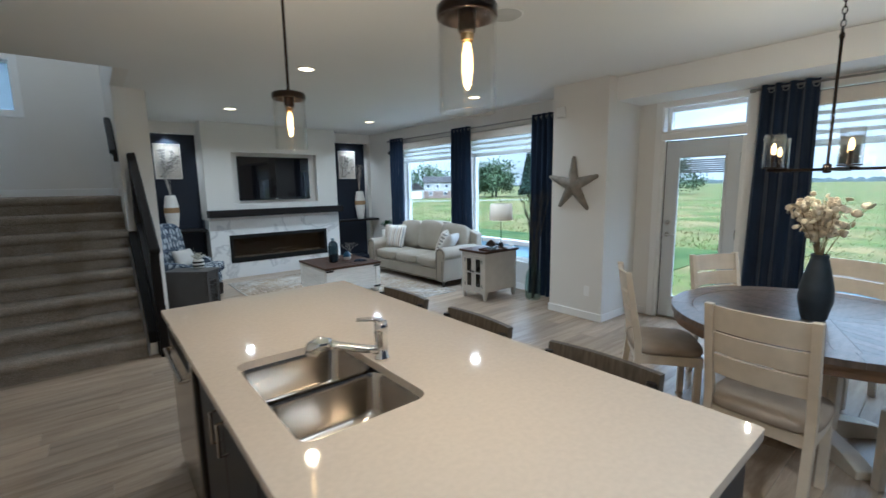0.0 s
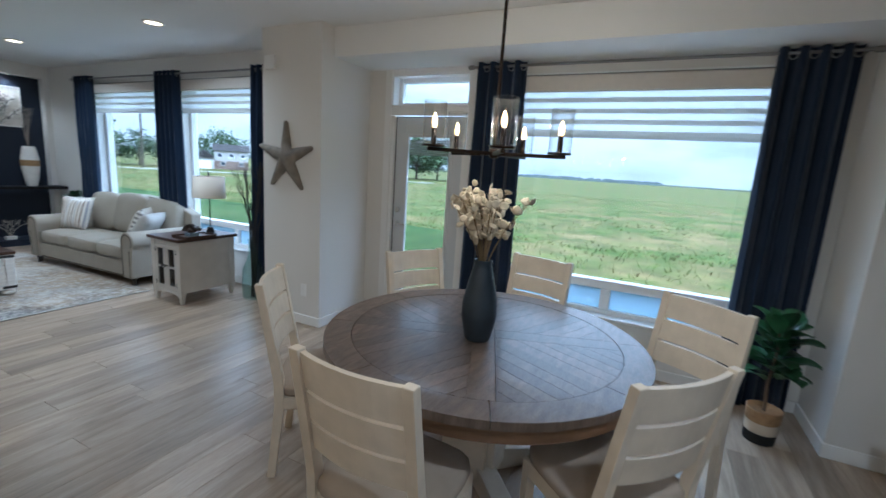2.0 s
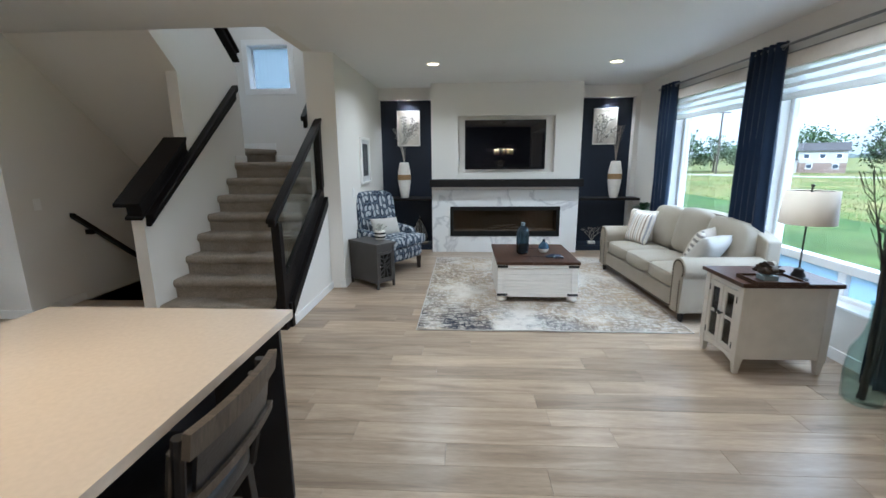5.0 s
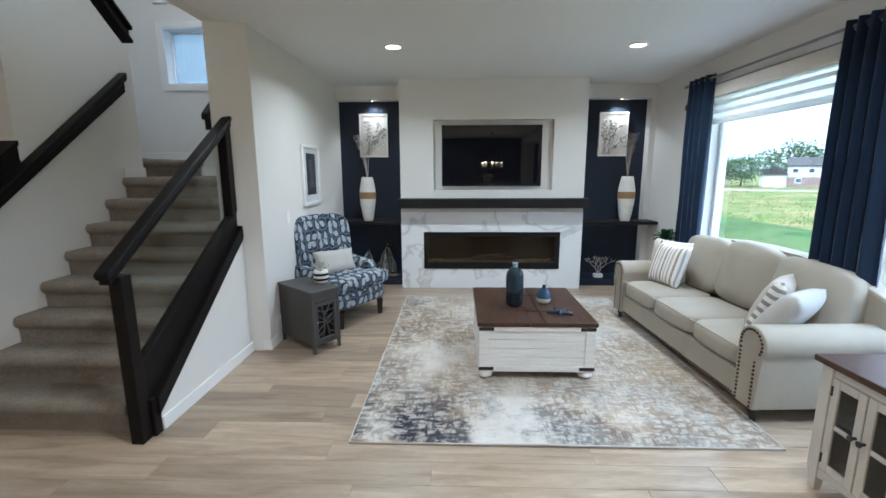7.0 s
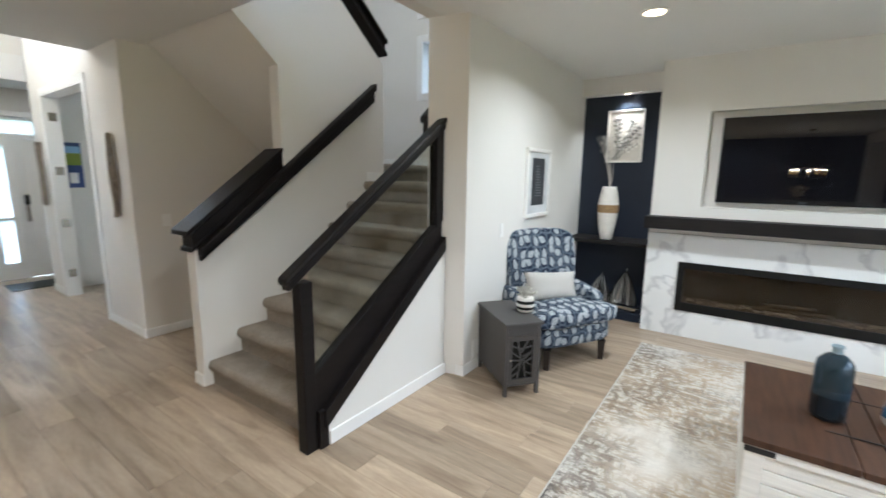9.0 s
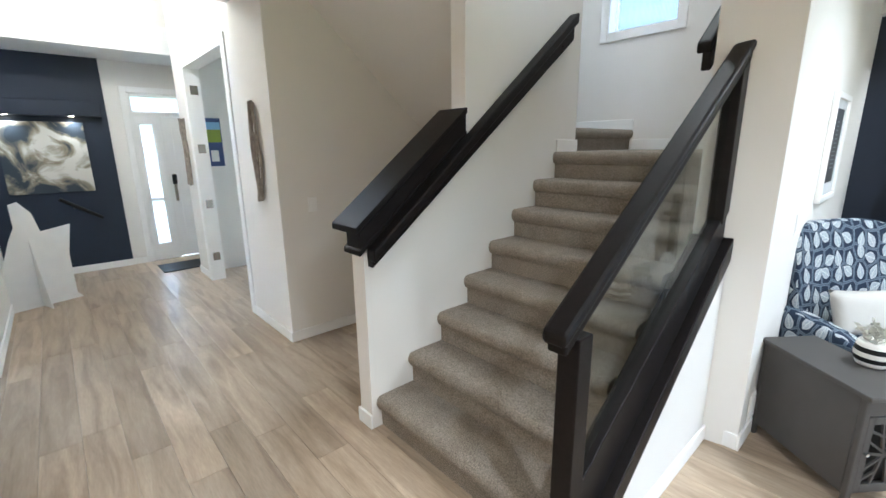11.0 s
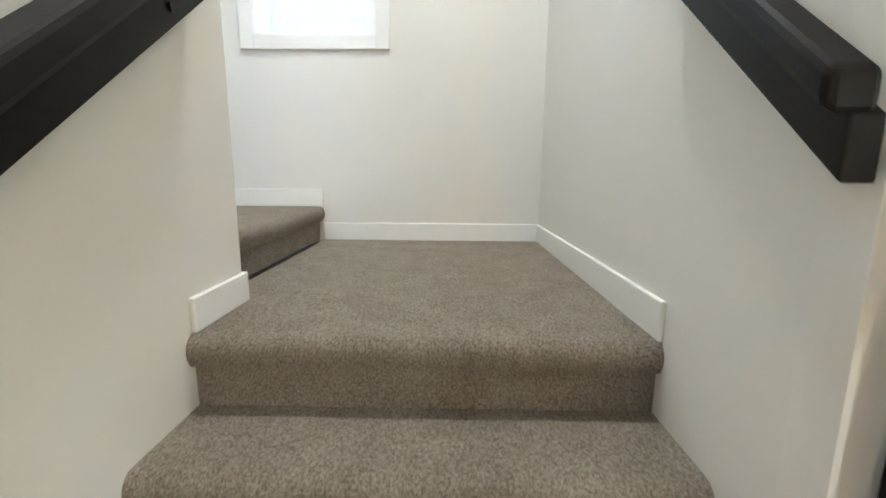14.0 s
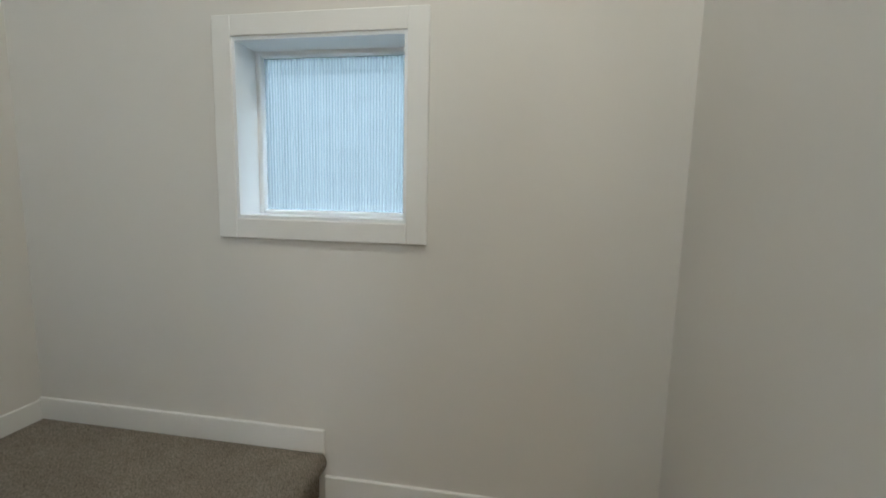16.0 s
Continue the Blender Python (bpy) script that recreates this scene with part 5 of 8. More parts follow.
# chandelier
ch = empty("chandelier", "black metal chandelier with five glass cylinder candle lamps", "chandelier", pose(TX, TY + 0.03, 0))
part("ceiling_canopy", lathe([(0.0, H - 0.03), (0.055, H - 0.028), (0.065, H - 0.002), (0.0, H - 0.001)], 24), M_BRONZE, ch, smooth=True)
zc = 2.73
i = 0
while zc > 2.42:
    pts = [((0.011 * math.cos(t)) * (i % 2 == 0), (0.011 * math.cos(t)) * (i % 2), zc - 0.018 + 0.022 * math.sin(t)) for t in [2 * math.pi * k / 10 for k in range(11)]]
    part("chain_link", tube(pts, 0.0026, 6, cap=False), M_BRONZE, ch)
    zc -= 0.034
    i += 1
part("stem", tube([(0, 0, 2.42), (0, 0, 1.66)], 0.008, 10), M_BRONZE, ch)
part("loop", tube([(0.018 * math.cos(t), 0, 2.43 + 0.018 * math.sin(t)) for t in [2 * math.pi * k / 12 for k in range(13)]], 0.004, 6, cap=False), M_BRONZE, ch)
part("hub", lathe([(0.0, 1.70), (0.02, 1.695), (0.024, 1.67), (0.02, 1.645), (0.0, 1.64)], 20), M_BRONZE, ch, smooth=True)
for k in range(5):
    a = radians(72 * k + 62)
    ca, sa = math.cos(a), math.sin(a)
    R = 0.30
    part("arm", box(0.01, R + 0.03, -0.008, 0.008, 1.655, 1.672, 0.002, 1), M_BRONZE, ch).data.transform(Matrix.Rotation(a, 4, "Z"))
    part("cup", lathe([(0.0, 1.672), (0.052, 1.674), (0.055, 1.682), (0.0, 1.684)], 24, R * ca, R * sa), M_BRONZE, ch, smooth=True)
    part("candle", lathe([(0.012, 1.684), (0.012, 1.755), (0.0, 1.756)], 14, R * ca, R * sa), M_BRONZE, ch)
    part("bulb", lathe([(0.0, 1.756), (0.009, 1.76), (0.0135, 1.778), (0.010, 1.80), (0.003, 1.819), (0.0, 1.821)], 14, R * ca, R * sa), M_BULB, ch, "glowing candle bulb", smooth=True)
    g = part("shade", lathe([(0.051, 1.684), (0.0515, 1.87), (0.0495, 1.872), (0.048, 1.684)], 28, R * ca, R * sa), M_CLEAR, ch, "clear glass cylinder", smooth=True)
    g.visible_shadow = False
d = bpy.data.lights.new("chandelier_lamp", "POINT")
d.energy, d.color, d.shadow_soft_size = CHAND_POWER / 5, (1.0, 0.72, 0.45), 0.012
for k in range(5):
    a = radians(72 * k + 62)
    new("chandelier_lamp", d).location = (TX + 0.30 * math.cos(a), TY + 0.03 + 0.30 * math.sin(a), 1.855)

# fiddle-leaf plant
M_LEAF = mat("fig_leaf", (0.045, 0.125, 0.050), 0.32, var=0.25, scale=8, rand=0.35)
M_LEAFB = mat("fig_bark", (0.12, 0.08, 0.05), 0.8)
M_POTB = mat("black_woven", (0.02, 0.019, 0.018), 0.8, bump=0.5, bscale=90)
M_POTT = mat("tan_woven", (0.40, 0.24, 0.11), 0.8, var=0.15, scale=30, bump=0.5, bscale=90)
M_POTC = mat("cream_woven", (0.66, 0.56, 0.42), 0.8, bump=0.5, bscale=90)
def leaf_mesh(name, ln, w, material):
    bm = bmesh.new()
    n = 6
    L = []
    for i in range(n + 1):
        t = i / n
        ww = w * max(0.06, math.sin(math.pi * min(1.0, 0.06 + 0.92 * t))) ** 0.62 * (0.72 + 0.36 * t)
        z = 0.18 * ln * math.sin(t * 2.2) - 0.20 * ln * t * t
        L.append([bm.verts.new((s * ww / 2, t * ln, z + abs(s) * 0.10 * w)) for s in (-1, -0.5, 0, 0.5, 1)])
    for a, b in zip(L, L[1:]):
        for i in range(4):
            bm.faces.new((a[i], a[i + 1], b[i + 1], b[i]))
    return mesh_of(bm, name, material, True)
fig = empty("potted_fig", "small fiddle-leaf fig in a striped woven basket", "plant", pose(4.85, -0.98, 0))
for nm, z0, z1, m_ in (("basket_base", 0.0, 0.07, M_POTB), ("basket_middle", 0.07, 0.14, M_POTC), ("basket_rim", 0.14, 0.22, M_POTT)):
    pr = [(0.084 + 0.014 * (z / 0.22) + 0.0015 * (k % 2), z) for k, z in enumerate([z0 + (z1 - z0) * j / 7 for j in range(8)])]
    if z0 == 0:
        pr = [(0.0, 0.0)] + pr
    if nm == "basket_rim":
        pr += [(0.092, 0.222), (0.089, 0.205), (0.0, 0.20)]
    part(nm, lathe(pr, 28), m_, fig, smooth=True)
part("trunk", tube([(0, 0, 0.20), (0.008, 0.01, 0.38), (-0.01, 0.0, 0.60), (0.0, 0.01, 0.78)], [0.011, 0.010, 0.008, 0.004], 8), M_LEAFB, fig)
lm = leaf_mesh("leaf", 0.19, 0.165, M_LEAF)
r = random.Random(4)
for i in range(42):
    t = i / 41
    a = i * 2.4 + r.uniform(-0.3, 0.3)
    z = 0.40 + 0.38 * t
    o = new("leaf", lm)
    o.parent = fig
    s = r.uniform(0.75, 1.12) * (1.0 - 0.25 * t)
    o.matrix_basis = Matrix.Translation((0.045 * math.cos(a), 0.045 * math.sin(a), z)) @ Euler((radians(-5 + 60 * t + r.uniform(-25, 25)), r.uniform(-0.3, 0.3), a - math.pi / 2)).to_matrix().to_4x4() @ Matrix.Diagonal((s, s, s, 1))

# console table
M_STONE = mat("grey_stone_top", (0.33, 0.33, 0.34), 0.35, var=0.12, scale=9)
ct = empty("console_table", "slim black metal console table with a grey stone top", "console table")
part("top", box(2.95, 4.25, -1.665, -1.38, 0.705, 0.73, 0.003, 1), M_STONE, ct)
for x in (2.96, 4.225):
    for a in ((x, x + 0.022, -1.66, -1.638, 0.0, 0.705), (x, x + 0.022, -1.405, -1.383, 0.0, 0.705)):
        part("leg", box(*a, 0.002, 1), M_DARKMETAL, ct)
    part("foot_bar", box(x, x + 0.022, -1.638, -1.405, 0.0, 0.022), M_DARKMETAL, ct)
part("floor_bar", box(2.982, 4.225, -1.405, -1.383, 0.0, 0.022), M_DARKMETAL, ct)
part("front_rail", box(2.982, 4.225, -1.405, -1.383, 0.683, 0.705), M_DARKMETAL, ct)

# wall starfish
M_STAR = mat("grey_resin_starfish", (0.27, 0.24, 0.20), 0.75, var=0.18, scale=14, bump=0.5, bscale=70)
def starfish(cx, name, label, R, r0, h, m, material, tilt=0.0, cat="ornament", slim=1.0):
    bm = bmesh.new()
    n = 5
    peak, outs = bm.verts.new((0, 0, h)), []
    for k in range(n):
        a = 2 * math.pi * k / n + math.pi / 2 + tilt
        b = a + math.pi / n
        tip = Vector((math.cos(a), math.sin(a), 0)) * R * (1.0 + 0.06 * math.sin(k * 2.3))
        side = Vector((-math.sin(a), math.cos(a), 0))
        seq = []
        for t, w in ((0.45, 0.16), (0.75, 0.10), (0.96, 0.06)):
            seq.append((tip * t - side * w * R * slim, tip * t + side * w * R * slim, tip * t + Vector((0, 0, h * (1 - t * 0.65)))))
        outs.append((Vector((math.cos(b), math.sin(b), 0)) * r0, seq, tip))
    inner = [bm.verts.new(o[0]) for o in outs]
    for k in range(n):
        _, seq, tip = outs[k]
        prev, nxt = inner[k - 1], inner[k]
        L = [prev] + [bm.verts.new(s[0]) for s in seq]
        Rr = [nxt] + [bm.verts.new(s[1]) for s in seq]
        M = [peak] + [bm.verts.new(s[2]) for s in seq]
        e = bm.verts.new(tip + Vector((0, 0, h * 0.12)))
        for i in range(3):
            bm.faces.new((L[i], L[i + 1], M[i + 1], M[i]))
            bm.faces.new((M[i], M[i + 1], Rr[i + 1], Rr[i]))
        bm.faces.new((L[3], e, M[3])), bm.faces.new((M[3], e, Rr[3]))
    bound = [e for e in bm.edges if e.is_boundary]
    g = bmesh.ops.extrude_edge_only(bm, edges=bound)
    low = [v for v in g["geom"] if isinstance(v, bmesh.types.BMVert)]
    for v in low:
        v.co.z = -0.012
    bmesh.ops.contextual_create(bm, geom=[e for e in bm.edges if e.is_boundary])
    ob = part(name, bm, material, smooth=True)
    ob.matrix_basis = m
    return tagged(ob, label, cat)
starfish(0, "wall_starfish", "large grey-brown starfish wall ornament on the column", 0.34, 0.11, 0.055, Matrix.Translation((4.676, 2.975, 1.585)) @ Matrix(((0, 0, -1, 0), (-1, 0, 0, 0), (0, 1, 0, 0), (0, 0, 0, 1))), M_STAR)
chime = empty("door_chime", "small white door chime box high on the column", "chime")
part("cover", box(4.655, 4.69, 3.10, 3.22, 2.38, 2.50, 0.006), M_TRIM, chime)

# ---- living room ----
def rug_mat():
    """Pale grey weave with broken cross-hatched flecks: tan patches, dark flecks, navy near the front edge."""
    m = mat("distressed_rug", (0.65, 0.62, 0.575), 0.95, scale=2.2, spec=0.1, col2=(0.55, 0.51, 0.455))
    n, l = m.node_tree.nodes, m.node_tree.links
    b = n["Principled BSDF"]
    tc = n.new("ShaderNodeTexCoord")

    def noise(sc, stretch, lo, hi, detail=4.0, rough=0.6):
        mp, nz, rp = n.new("ShaderNodeMapping"), n.new("ShaderNodeTexNoise"), n.new("ShaderNodeMapRange")
        mp.inputs["Scale"].default_value = stretch
        l.new(tc.outputs["Object"], mp.inputs["Vector"]), l.new(mp.outputs["Vector"], nz.inputs["Vector"])
        nz.inputs["Scale"].default_value, nz.inputs["Detail"].default_value, nz.inputs["Roughness"].default_value = sc, detail, rough
        rp.inputs["From Min"].default_value, rp.inputs["From Max"].default_value = lo, hi
        l.new(nz.outputs["Fac"], rp.inputs["Value"])
        return rp.outputs["Result"]

    def op(kind, p, q):
        o = n.new("ShaderNodeMath")
        o.operation = kind
        for i, v in enumerate((p, q)):
            if isinstance(v, float):
                o.inputs[i].default_value = v
            else:
                l.new(v, o.inputs[i])
        return o.outputs["Value"]

    def over(prev, col, fac):
        mx = n.new("ShaderNodeMix")
        mx.data_type = "RGBA"
        mx.inputs["B"].default_value = (*col, 1)
        l.new(fac, mx.inputs["Factor"]), l.new(prev, mx.inputs["A"])
        return mx.outputs["Result"]
    hatch = op("MAXIMUM", noise(15.0, (0.6, 1.7, 1), 0.47, 0.55, 8.0, 0.72), noise(15.0, (1.7, 0.6, 1), 0.49, 0.57, 8.0, 0.72))
    fine = op("MAXIMUM", noise(30.0, (0.6, 1.8, 1), 0.51, 0.60, 6.0, 0.7), noise(30.0, (1.8, 0.6, 1), 0.51, 0.60, 6.0, 0.7))
    tan_zone = noise(0.95, (1, 1, 1), 0.40, 0.52, 3.0)
    dark_zone = noise(1.3, (1.3, 1, 1), 0.42, 0.56, 4.0)
    sx = n.new("ShaderNodeSeparateXYZ")
    l.new(tc.outputs["Object"], sx.inputs["Vector"])
    band = n.new("ShaderNodeMapRange")
    band.inputs["From Min"].default_value, band.inputs["From Max"].default_value = -0.62, -1.22
    l.new(sx.outputs["Y"], band.inputs["Value"])
    side = n.new("ShaderNodeMapRange")
    side.inputs["From Min"].default_value, side.inputs["From Max"].default_value = 0.9, -0.9
    side.inputs["To Min"].default_value, side.inputs["To Max"].default_value = 0.35, 1.0
    l.new(sx.outputs["X"], side.inputs["Value"])
    navy_zone = op("MULTIPLY", op("MULTIPLY", band.outputs["Result"], side.outputs["Result"]), noise(1.5, (1, 1, 1), 0.41, 0.50, 6.0))
    edge = n.new("ShaderNodeMapRange")
    edge.inputs["From Min"].default_value, edge.inputs["From Max"].default_value = -0.45, -1.15
    l.new(sx.outputs["X"], edge.inputs["Value"])
    c = b.inputs["Base Color"].links[0].from_socket
    c = over(c, (0.36, 0.275, 0.185), op("MULTIPLY", op("MULTIPLY", tan_zone, op("ADD", op("MULTIPLY", hatch, 0.65), 0.32)), 0.95))
    c = over(c, (0.17, 0.155, 0.145), op("MULTIPLY", op("MULTIPLY", dark_zone, fine), 0.55))
    c = over(c, (0.30, 0.285, 0.27), op("MULTIPLY", fine, 0.14))
    c = over(c, (0.16, 0.125, 0.095), op("MULTIPLY", op("MULTIPLY", edge.outputs["Result"], dark_zone), op("MULTIPLY", hatch, 0.75)))
    c = over(c, (0.026, 0.032, 0.050), op("MULTIPLY", navy_zone, op("ADD", op("MULTIPLY", hatch, 0.72), 0.26)))
    l.new(c, b.inputs["Base Color"])
    nb, bp = n.new("ShaderNodeTexNoise"), n.new("ShaderNodeBump")
    nb.inputs["Scale"].default_value = 350
    l.new(tc.outputs["Object"], nb.inputs["Vector"]), l.new(nb.outputs["Fac"], bp.inputs["Height"])
    bp.inputs["Strength"].default_value, bp.inputs["Distance"].default_value = 0.4, 0.005
    l.new(bp.outputs["Normal"], b.inputs["Normal"])
    return m
rug = empty("area_rug", "distressed beige and grey area rug with navy flecks on the floor", "rug", pose(3.17, 6.33, 0.0))
RW, RL = 1.26, 1.50
bm = bmesh.new()
nx, ny = 40, 46
g = [[bm.verts.new((-RW + 2 * RW * i / nx, -RL + 2 * RL * j / ny, 0.012 + (0.010 * math.exp(-((i / nx - 0.45) / 0.05) ** 2) * math.exp(-(j / 3.0)) if j < 6 else 0))) for i in range(nx + 1)] for j in range(ny + 1)]
for a, b in zip(g, g[1:]):
    for i in range(nx):
        bm.faces.new((a[i], a[i + 1], b[i + 1], b[i]))
ex = bmesh.ops.extrude_edge_only(bm, edges=[e for e in bm.edges if e.is_boundary])
for v in ex["geom"]:
    if isinstance(v, bmesh.types.BMVert):
        v.co.z = 0.001
part("weave", bm, rug_mat(), rug, smooth=False)
M_BIND = mat("rug_binding", (0.55, 0.53, 0.50), 0.9)
part("binding", tube([(-RW, RL, 0.008), (-RW, -RL, 0.008), (-RW * 0.35, -RL, 0.010), (-RW * 0.1, -RL - 0.004, 0.018), (RW * 0.1, -RL, 0.010), (RW, -RL, 0.008), (RW, RL, 0.008)], 0.006, 6), M_BIND, rug, "pale woven binding")

# coffee table
M_WHITEW = mat("whitewashed_wood", (0.78, 0.75, 0.70), 0.55, var=0.07, scale=5, bump=0.15, bscale=20, stretch=(1, 1, 14))
M_WALNUT = mat("dark_walnut_top", (0.072, 0.034, 0.018), 0.42, spec=0.3, var=0.3, scale=4, bump=0.1, bscale=25, stretch=(9, 1, 1), col2=(0.034, 0.017, 0.010), coat=0.0)
M_IRON = mat("black_iron", (0.010, 0.009, 0.009), 0.5, var=0.1)
cf = empty("coffee_table", "whitewashed trunk coffee table with a dark walnut lift top", "coffee table", pose(3.152, 6.12, 0.012))
HW, HD = 0.425, 0.475
part("top_panel", box(-0.45, -0.055, -0.50, 0.50, 0.425, 0.458, 0.004), M_WALNUT, cf)
part("top_panel", box(0.055, 0.45, -0.50, 0.50, 0.425, 0.458, 0.004), M_WALNUT, cf)
part("centre_strip", box(-0.051, 0.051, -0.50, 0.50, 0.425, 0.456, 0.003), M_WALNUT, cf)
for yy in (-0.22, 0.22):
    part("hinge_strap", box(-0.14, 0.14, yy - 0.006, yy + 0.006, 0.4585, 0.461), M_IRON, cf, "black iron strap")
for s in (-1, 1):
    part("side_panel", box(s * HW - 0.012, s * HW + 0.012, -HD + 0.05, HD - 0.05, 0.09, 0.385), M_WHITEW, cf)
    for k in range(4):
        part("front_plank", box(-HW + 0.06, HW - 0.06, s * HD - 0.010 - s * 0.01, s * HD + 0.010 - s * 0.01, 0.105 + 0.071 * k, 0.172 + 0.071 * k, 0.003, 1), M_WHITEW, cf)
    part("rail", box(-HW - 0.012, HW + 0.012, s * HD - 0.014, s * HD + 0.014, 0.385, 0.424, 0.003, 1), M_WHITEW, cf)
    part("rail", box(-HW - 0.012, HW + 0.012, s * HD - 0.014, s * HD + 0.014, 0.062, 0.103, 0.003, 1), M_WHITEW, cf)
    part("side_rail", box(s * HW - 0.014, s * HW + 0.014, -HD + 0.014, HD - 0.014, 0.386, 0.424, 0.003, 1), M_WHITEW, cf)
    part("side_rail", box(s * HW - 0.014, s * HW + 0.014, -HD + 0.014, HD - 0.014, 0.062, 0.102, 0.003, 1), M_WHITEW, cf)
    for t in (-1, 1):
        part("corner_post", box(min(t * (HW - 0.061), t * (HW + 0.012)), max(t * (HW - 0.061), t * (HW + 0.012)), s * HD - 0.012, s * HD + 0.012, 0.103, 0.385, 0.003, 1), M_WHITEW, cf)
        for z in (0.392, 0.074):
            part("iron_corner", box(min(t * HW - t * 0.10, t * HW + t * 0.014), max(t * HW - t * 0.10, t * HW + t * 0.014), s * HD + s * 0.0155 - 0.0015, s * HD + s * 0.0155 + 0.0015, z, z + 0.026), M_IRON, cf, "black iron corner strap")
        part("bun_foot", lathe([(0.0, 0), (0.035, 0.001), (0.056, 0.018), (0.058, 0.034), (0.045, 0.052), (0.032, 0.062), (0.0, 0.062)], 20, t * (HW - 0.04), s * (HD - 0.04)), M_WHITEW, cf, smooth=True)
M_BLUEG = mat("smoky_blue_glass", (0.045, 0.085, 0.12), 0.06, var=0.2, scale=4)
M_BLUEG.node_tree.nodes["Principled BSDF"].inputs["Transmission Weight"].default_value = 0.55
M_NECK = mat("neck_glass", (0.25, 0.32, 0.36), 0.06)
bt = empty("blue_bottle_vase", "tall smoky blue glass bottle vase with a dark base", "vase", pose(3.03, 6.05, 0.471))
bt.scale = (1.08, 1.08, 1.18)
part("lower_body", lathe([(0.0, 0), (0.05, 0), (0.062, 0.012), (0.066, 0.03), (0.068, 0.105)], 28), mat("dark_glass", (0.012, 0.018, 0.024), 0.08), bt, "dark opaque glass base", smooth=True)
part("upper_body", lathe([(0.068, 0.105), (0.068, 0.215), (0.062, 0.245), (0.040, 0.268), (0.020, 0.280)], 28), M_BLUEG, bt, smooth=True)
part("neck", lathe([(0.020, 0.280), (0.018, 0.298), (0.024, 0.308), (0.022, 0.312), (0.014, 0.30), (0.0, 0.285)], 24), M_NECK, bt, smooth=True)
bt2 = empty("two_tone_vase", "small round vase, blue glaze above and white below", "vase", pose(3.29, 6.12, 0.471))
part("lower_body", lathe([(0.0, 0), (0.04, 0), (0.056, 0.02), (0.063, 0.05)], 28), mat("white_glaze", (0.75, 0.72, 0.67), 0.25), bt2, smooth=True)
part("upper_body", lathe([(0.063, 0.05), (0.058, 0.088), (0.038, 0.118), (0.017, 0.132)], 28), mat("blue_glaze", (0.035, 0.085, 0.15), 0.15, var=0.2), bt2, smooth=True)
part("neck", lathe([(0.017, 0.132), (0.014, 0.15), (0.018, 0.158), (0.011, 0.156), (0.0, 0.14)], 20), mat("dark_blue_glaze", (0.015, 0.03, 0.055), 0.15), bt2, smooth=True)
starfish(0, "blue_starfish", "small dark blue starfish ornament on the coffee table", 0.10, 0.022, 0.028, pose(3.37, 5.85, 0.484, rz=20), mat("blue_resin", (0.022, 0.036, 0.066), 0.35, var=0.3, scale=30), slim=0.6)

# sofa
M_LINEN = mat("cream_linen", (0.365, 0.325, 0.265), 0.92, var=0.05, scale=5, bump=0.25, bscale=420, spec=0.2)
M_PIPE = mat("sofa_piping", (0.44, 0.39, 0.325), 0.85)
M_LEG = mat("dark_leg_wood", (0.018, 0.012, 0.010), 0.4, var=0.2)
M_NAIL = mat("bronze_nailhead", (0.10, 0.075, 0.055), 0.35, metal=0.9)
SOFA = pose(4.335, 6.12, 0, rz=-87.0)
so = empty("sofa", "cream linen three-seat sofa with rolled arms and bronze nailheads", "sofa", SOFA)
HL = 1.09
part("base", box(-HL + 0.07, HL - 0.07, 0.02, 0.88, 0.10, 0.29, 0.012), M_LINEN, so)
for i in range(3):
    w = (2 * HL - 0.42) / 3
    cx = (i - 1) * w
    c = part("seat_cushion", moved(soft_box(w - 0.008, 0.62, 0.17, 0.014, cuts=8), Matrix.Translation((cx, 0.32, 0.29))), M_LINEN, so, smooth=True)
    part("piping", tube([(cx - w / 2 + 0.02, 0.018, 0.445), (cx + w / 2 - 0.02, 0.018, 0.445)], 0.005, 6), M_PIPE, c)
    b = soft_box(w + 0.035, 0.21, 0.49, 0.022, cuts=10)
    for v in b.verts:
        v.co.y -= 0.045 * max(0.0, 1 - (2 * v.co.x / w) ** 2) * (1 if v.co.y < 0 else 0)
        v.co.z += 0.012 * math.sin(5 * v.co.x + 2 * i) * v.co.z / 0.49
    b = moved(b, Matrix.Translation((cx, 0.66, 0.45 + (0.015 if i == 1 else 0))) @ Matrix.Rotation(radians(-13), 4, "X"))
    part("back_cushion", b, M_LINEN, so, smooth=True)
pts = [(-HL + 0.04, 0.10), (-HL + 0.04, 0.80), (-0.72, 0.92), (-0.36, 0.955), (0, 0.965), (0.36, 0.955), (0.72, 0.92), (HL - 0.04, 0.80), (HL - 0.04, 0.10)]
part("back_frame", prism(pts, "y", 0.76, 0.90, 0.02), M_LINEN, so)
def roll_arm(cx, s):
    """A rolled arm whose roll turns outwards (s = -1 or 1)."""
    prof = []
    for a in range(-40, 211, 18):
        prof.append((0.02 * s + s * 0.115 * math.cos(radians(a)), 0.525 + 0.115 * math.sin(radians(a))))
    prof = [(p[0], p[1]) for p in prof]
    outline = [(s * 0.085, 0.10)] + prof + [(-s * 0.09, 0.10)]
    return moved(prism(outline, "y", 0.0, 0.86, 0.012), Matrix.Translation((cx, 0, 0)))
nail = bmesh.new()
bmesh.ops.create_icosphere(nail, subdivisions=1, radius=0.0105)
nail = mesh_of(nail, "nailhead", M_NAIL, True)
def put_nail(parent, p):
    o = new("nailhead", nail)
    o.parent = parent
    o.matrix_basis = Matrix.Translation(p)
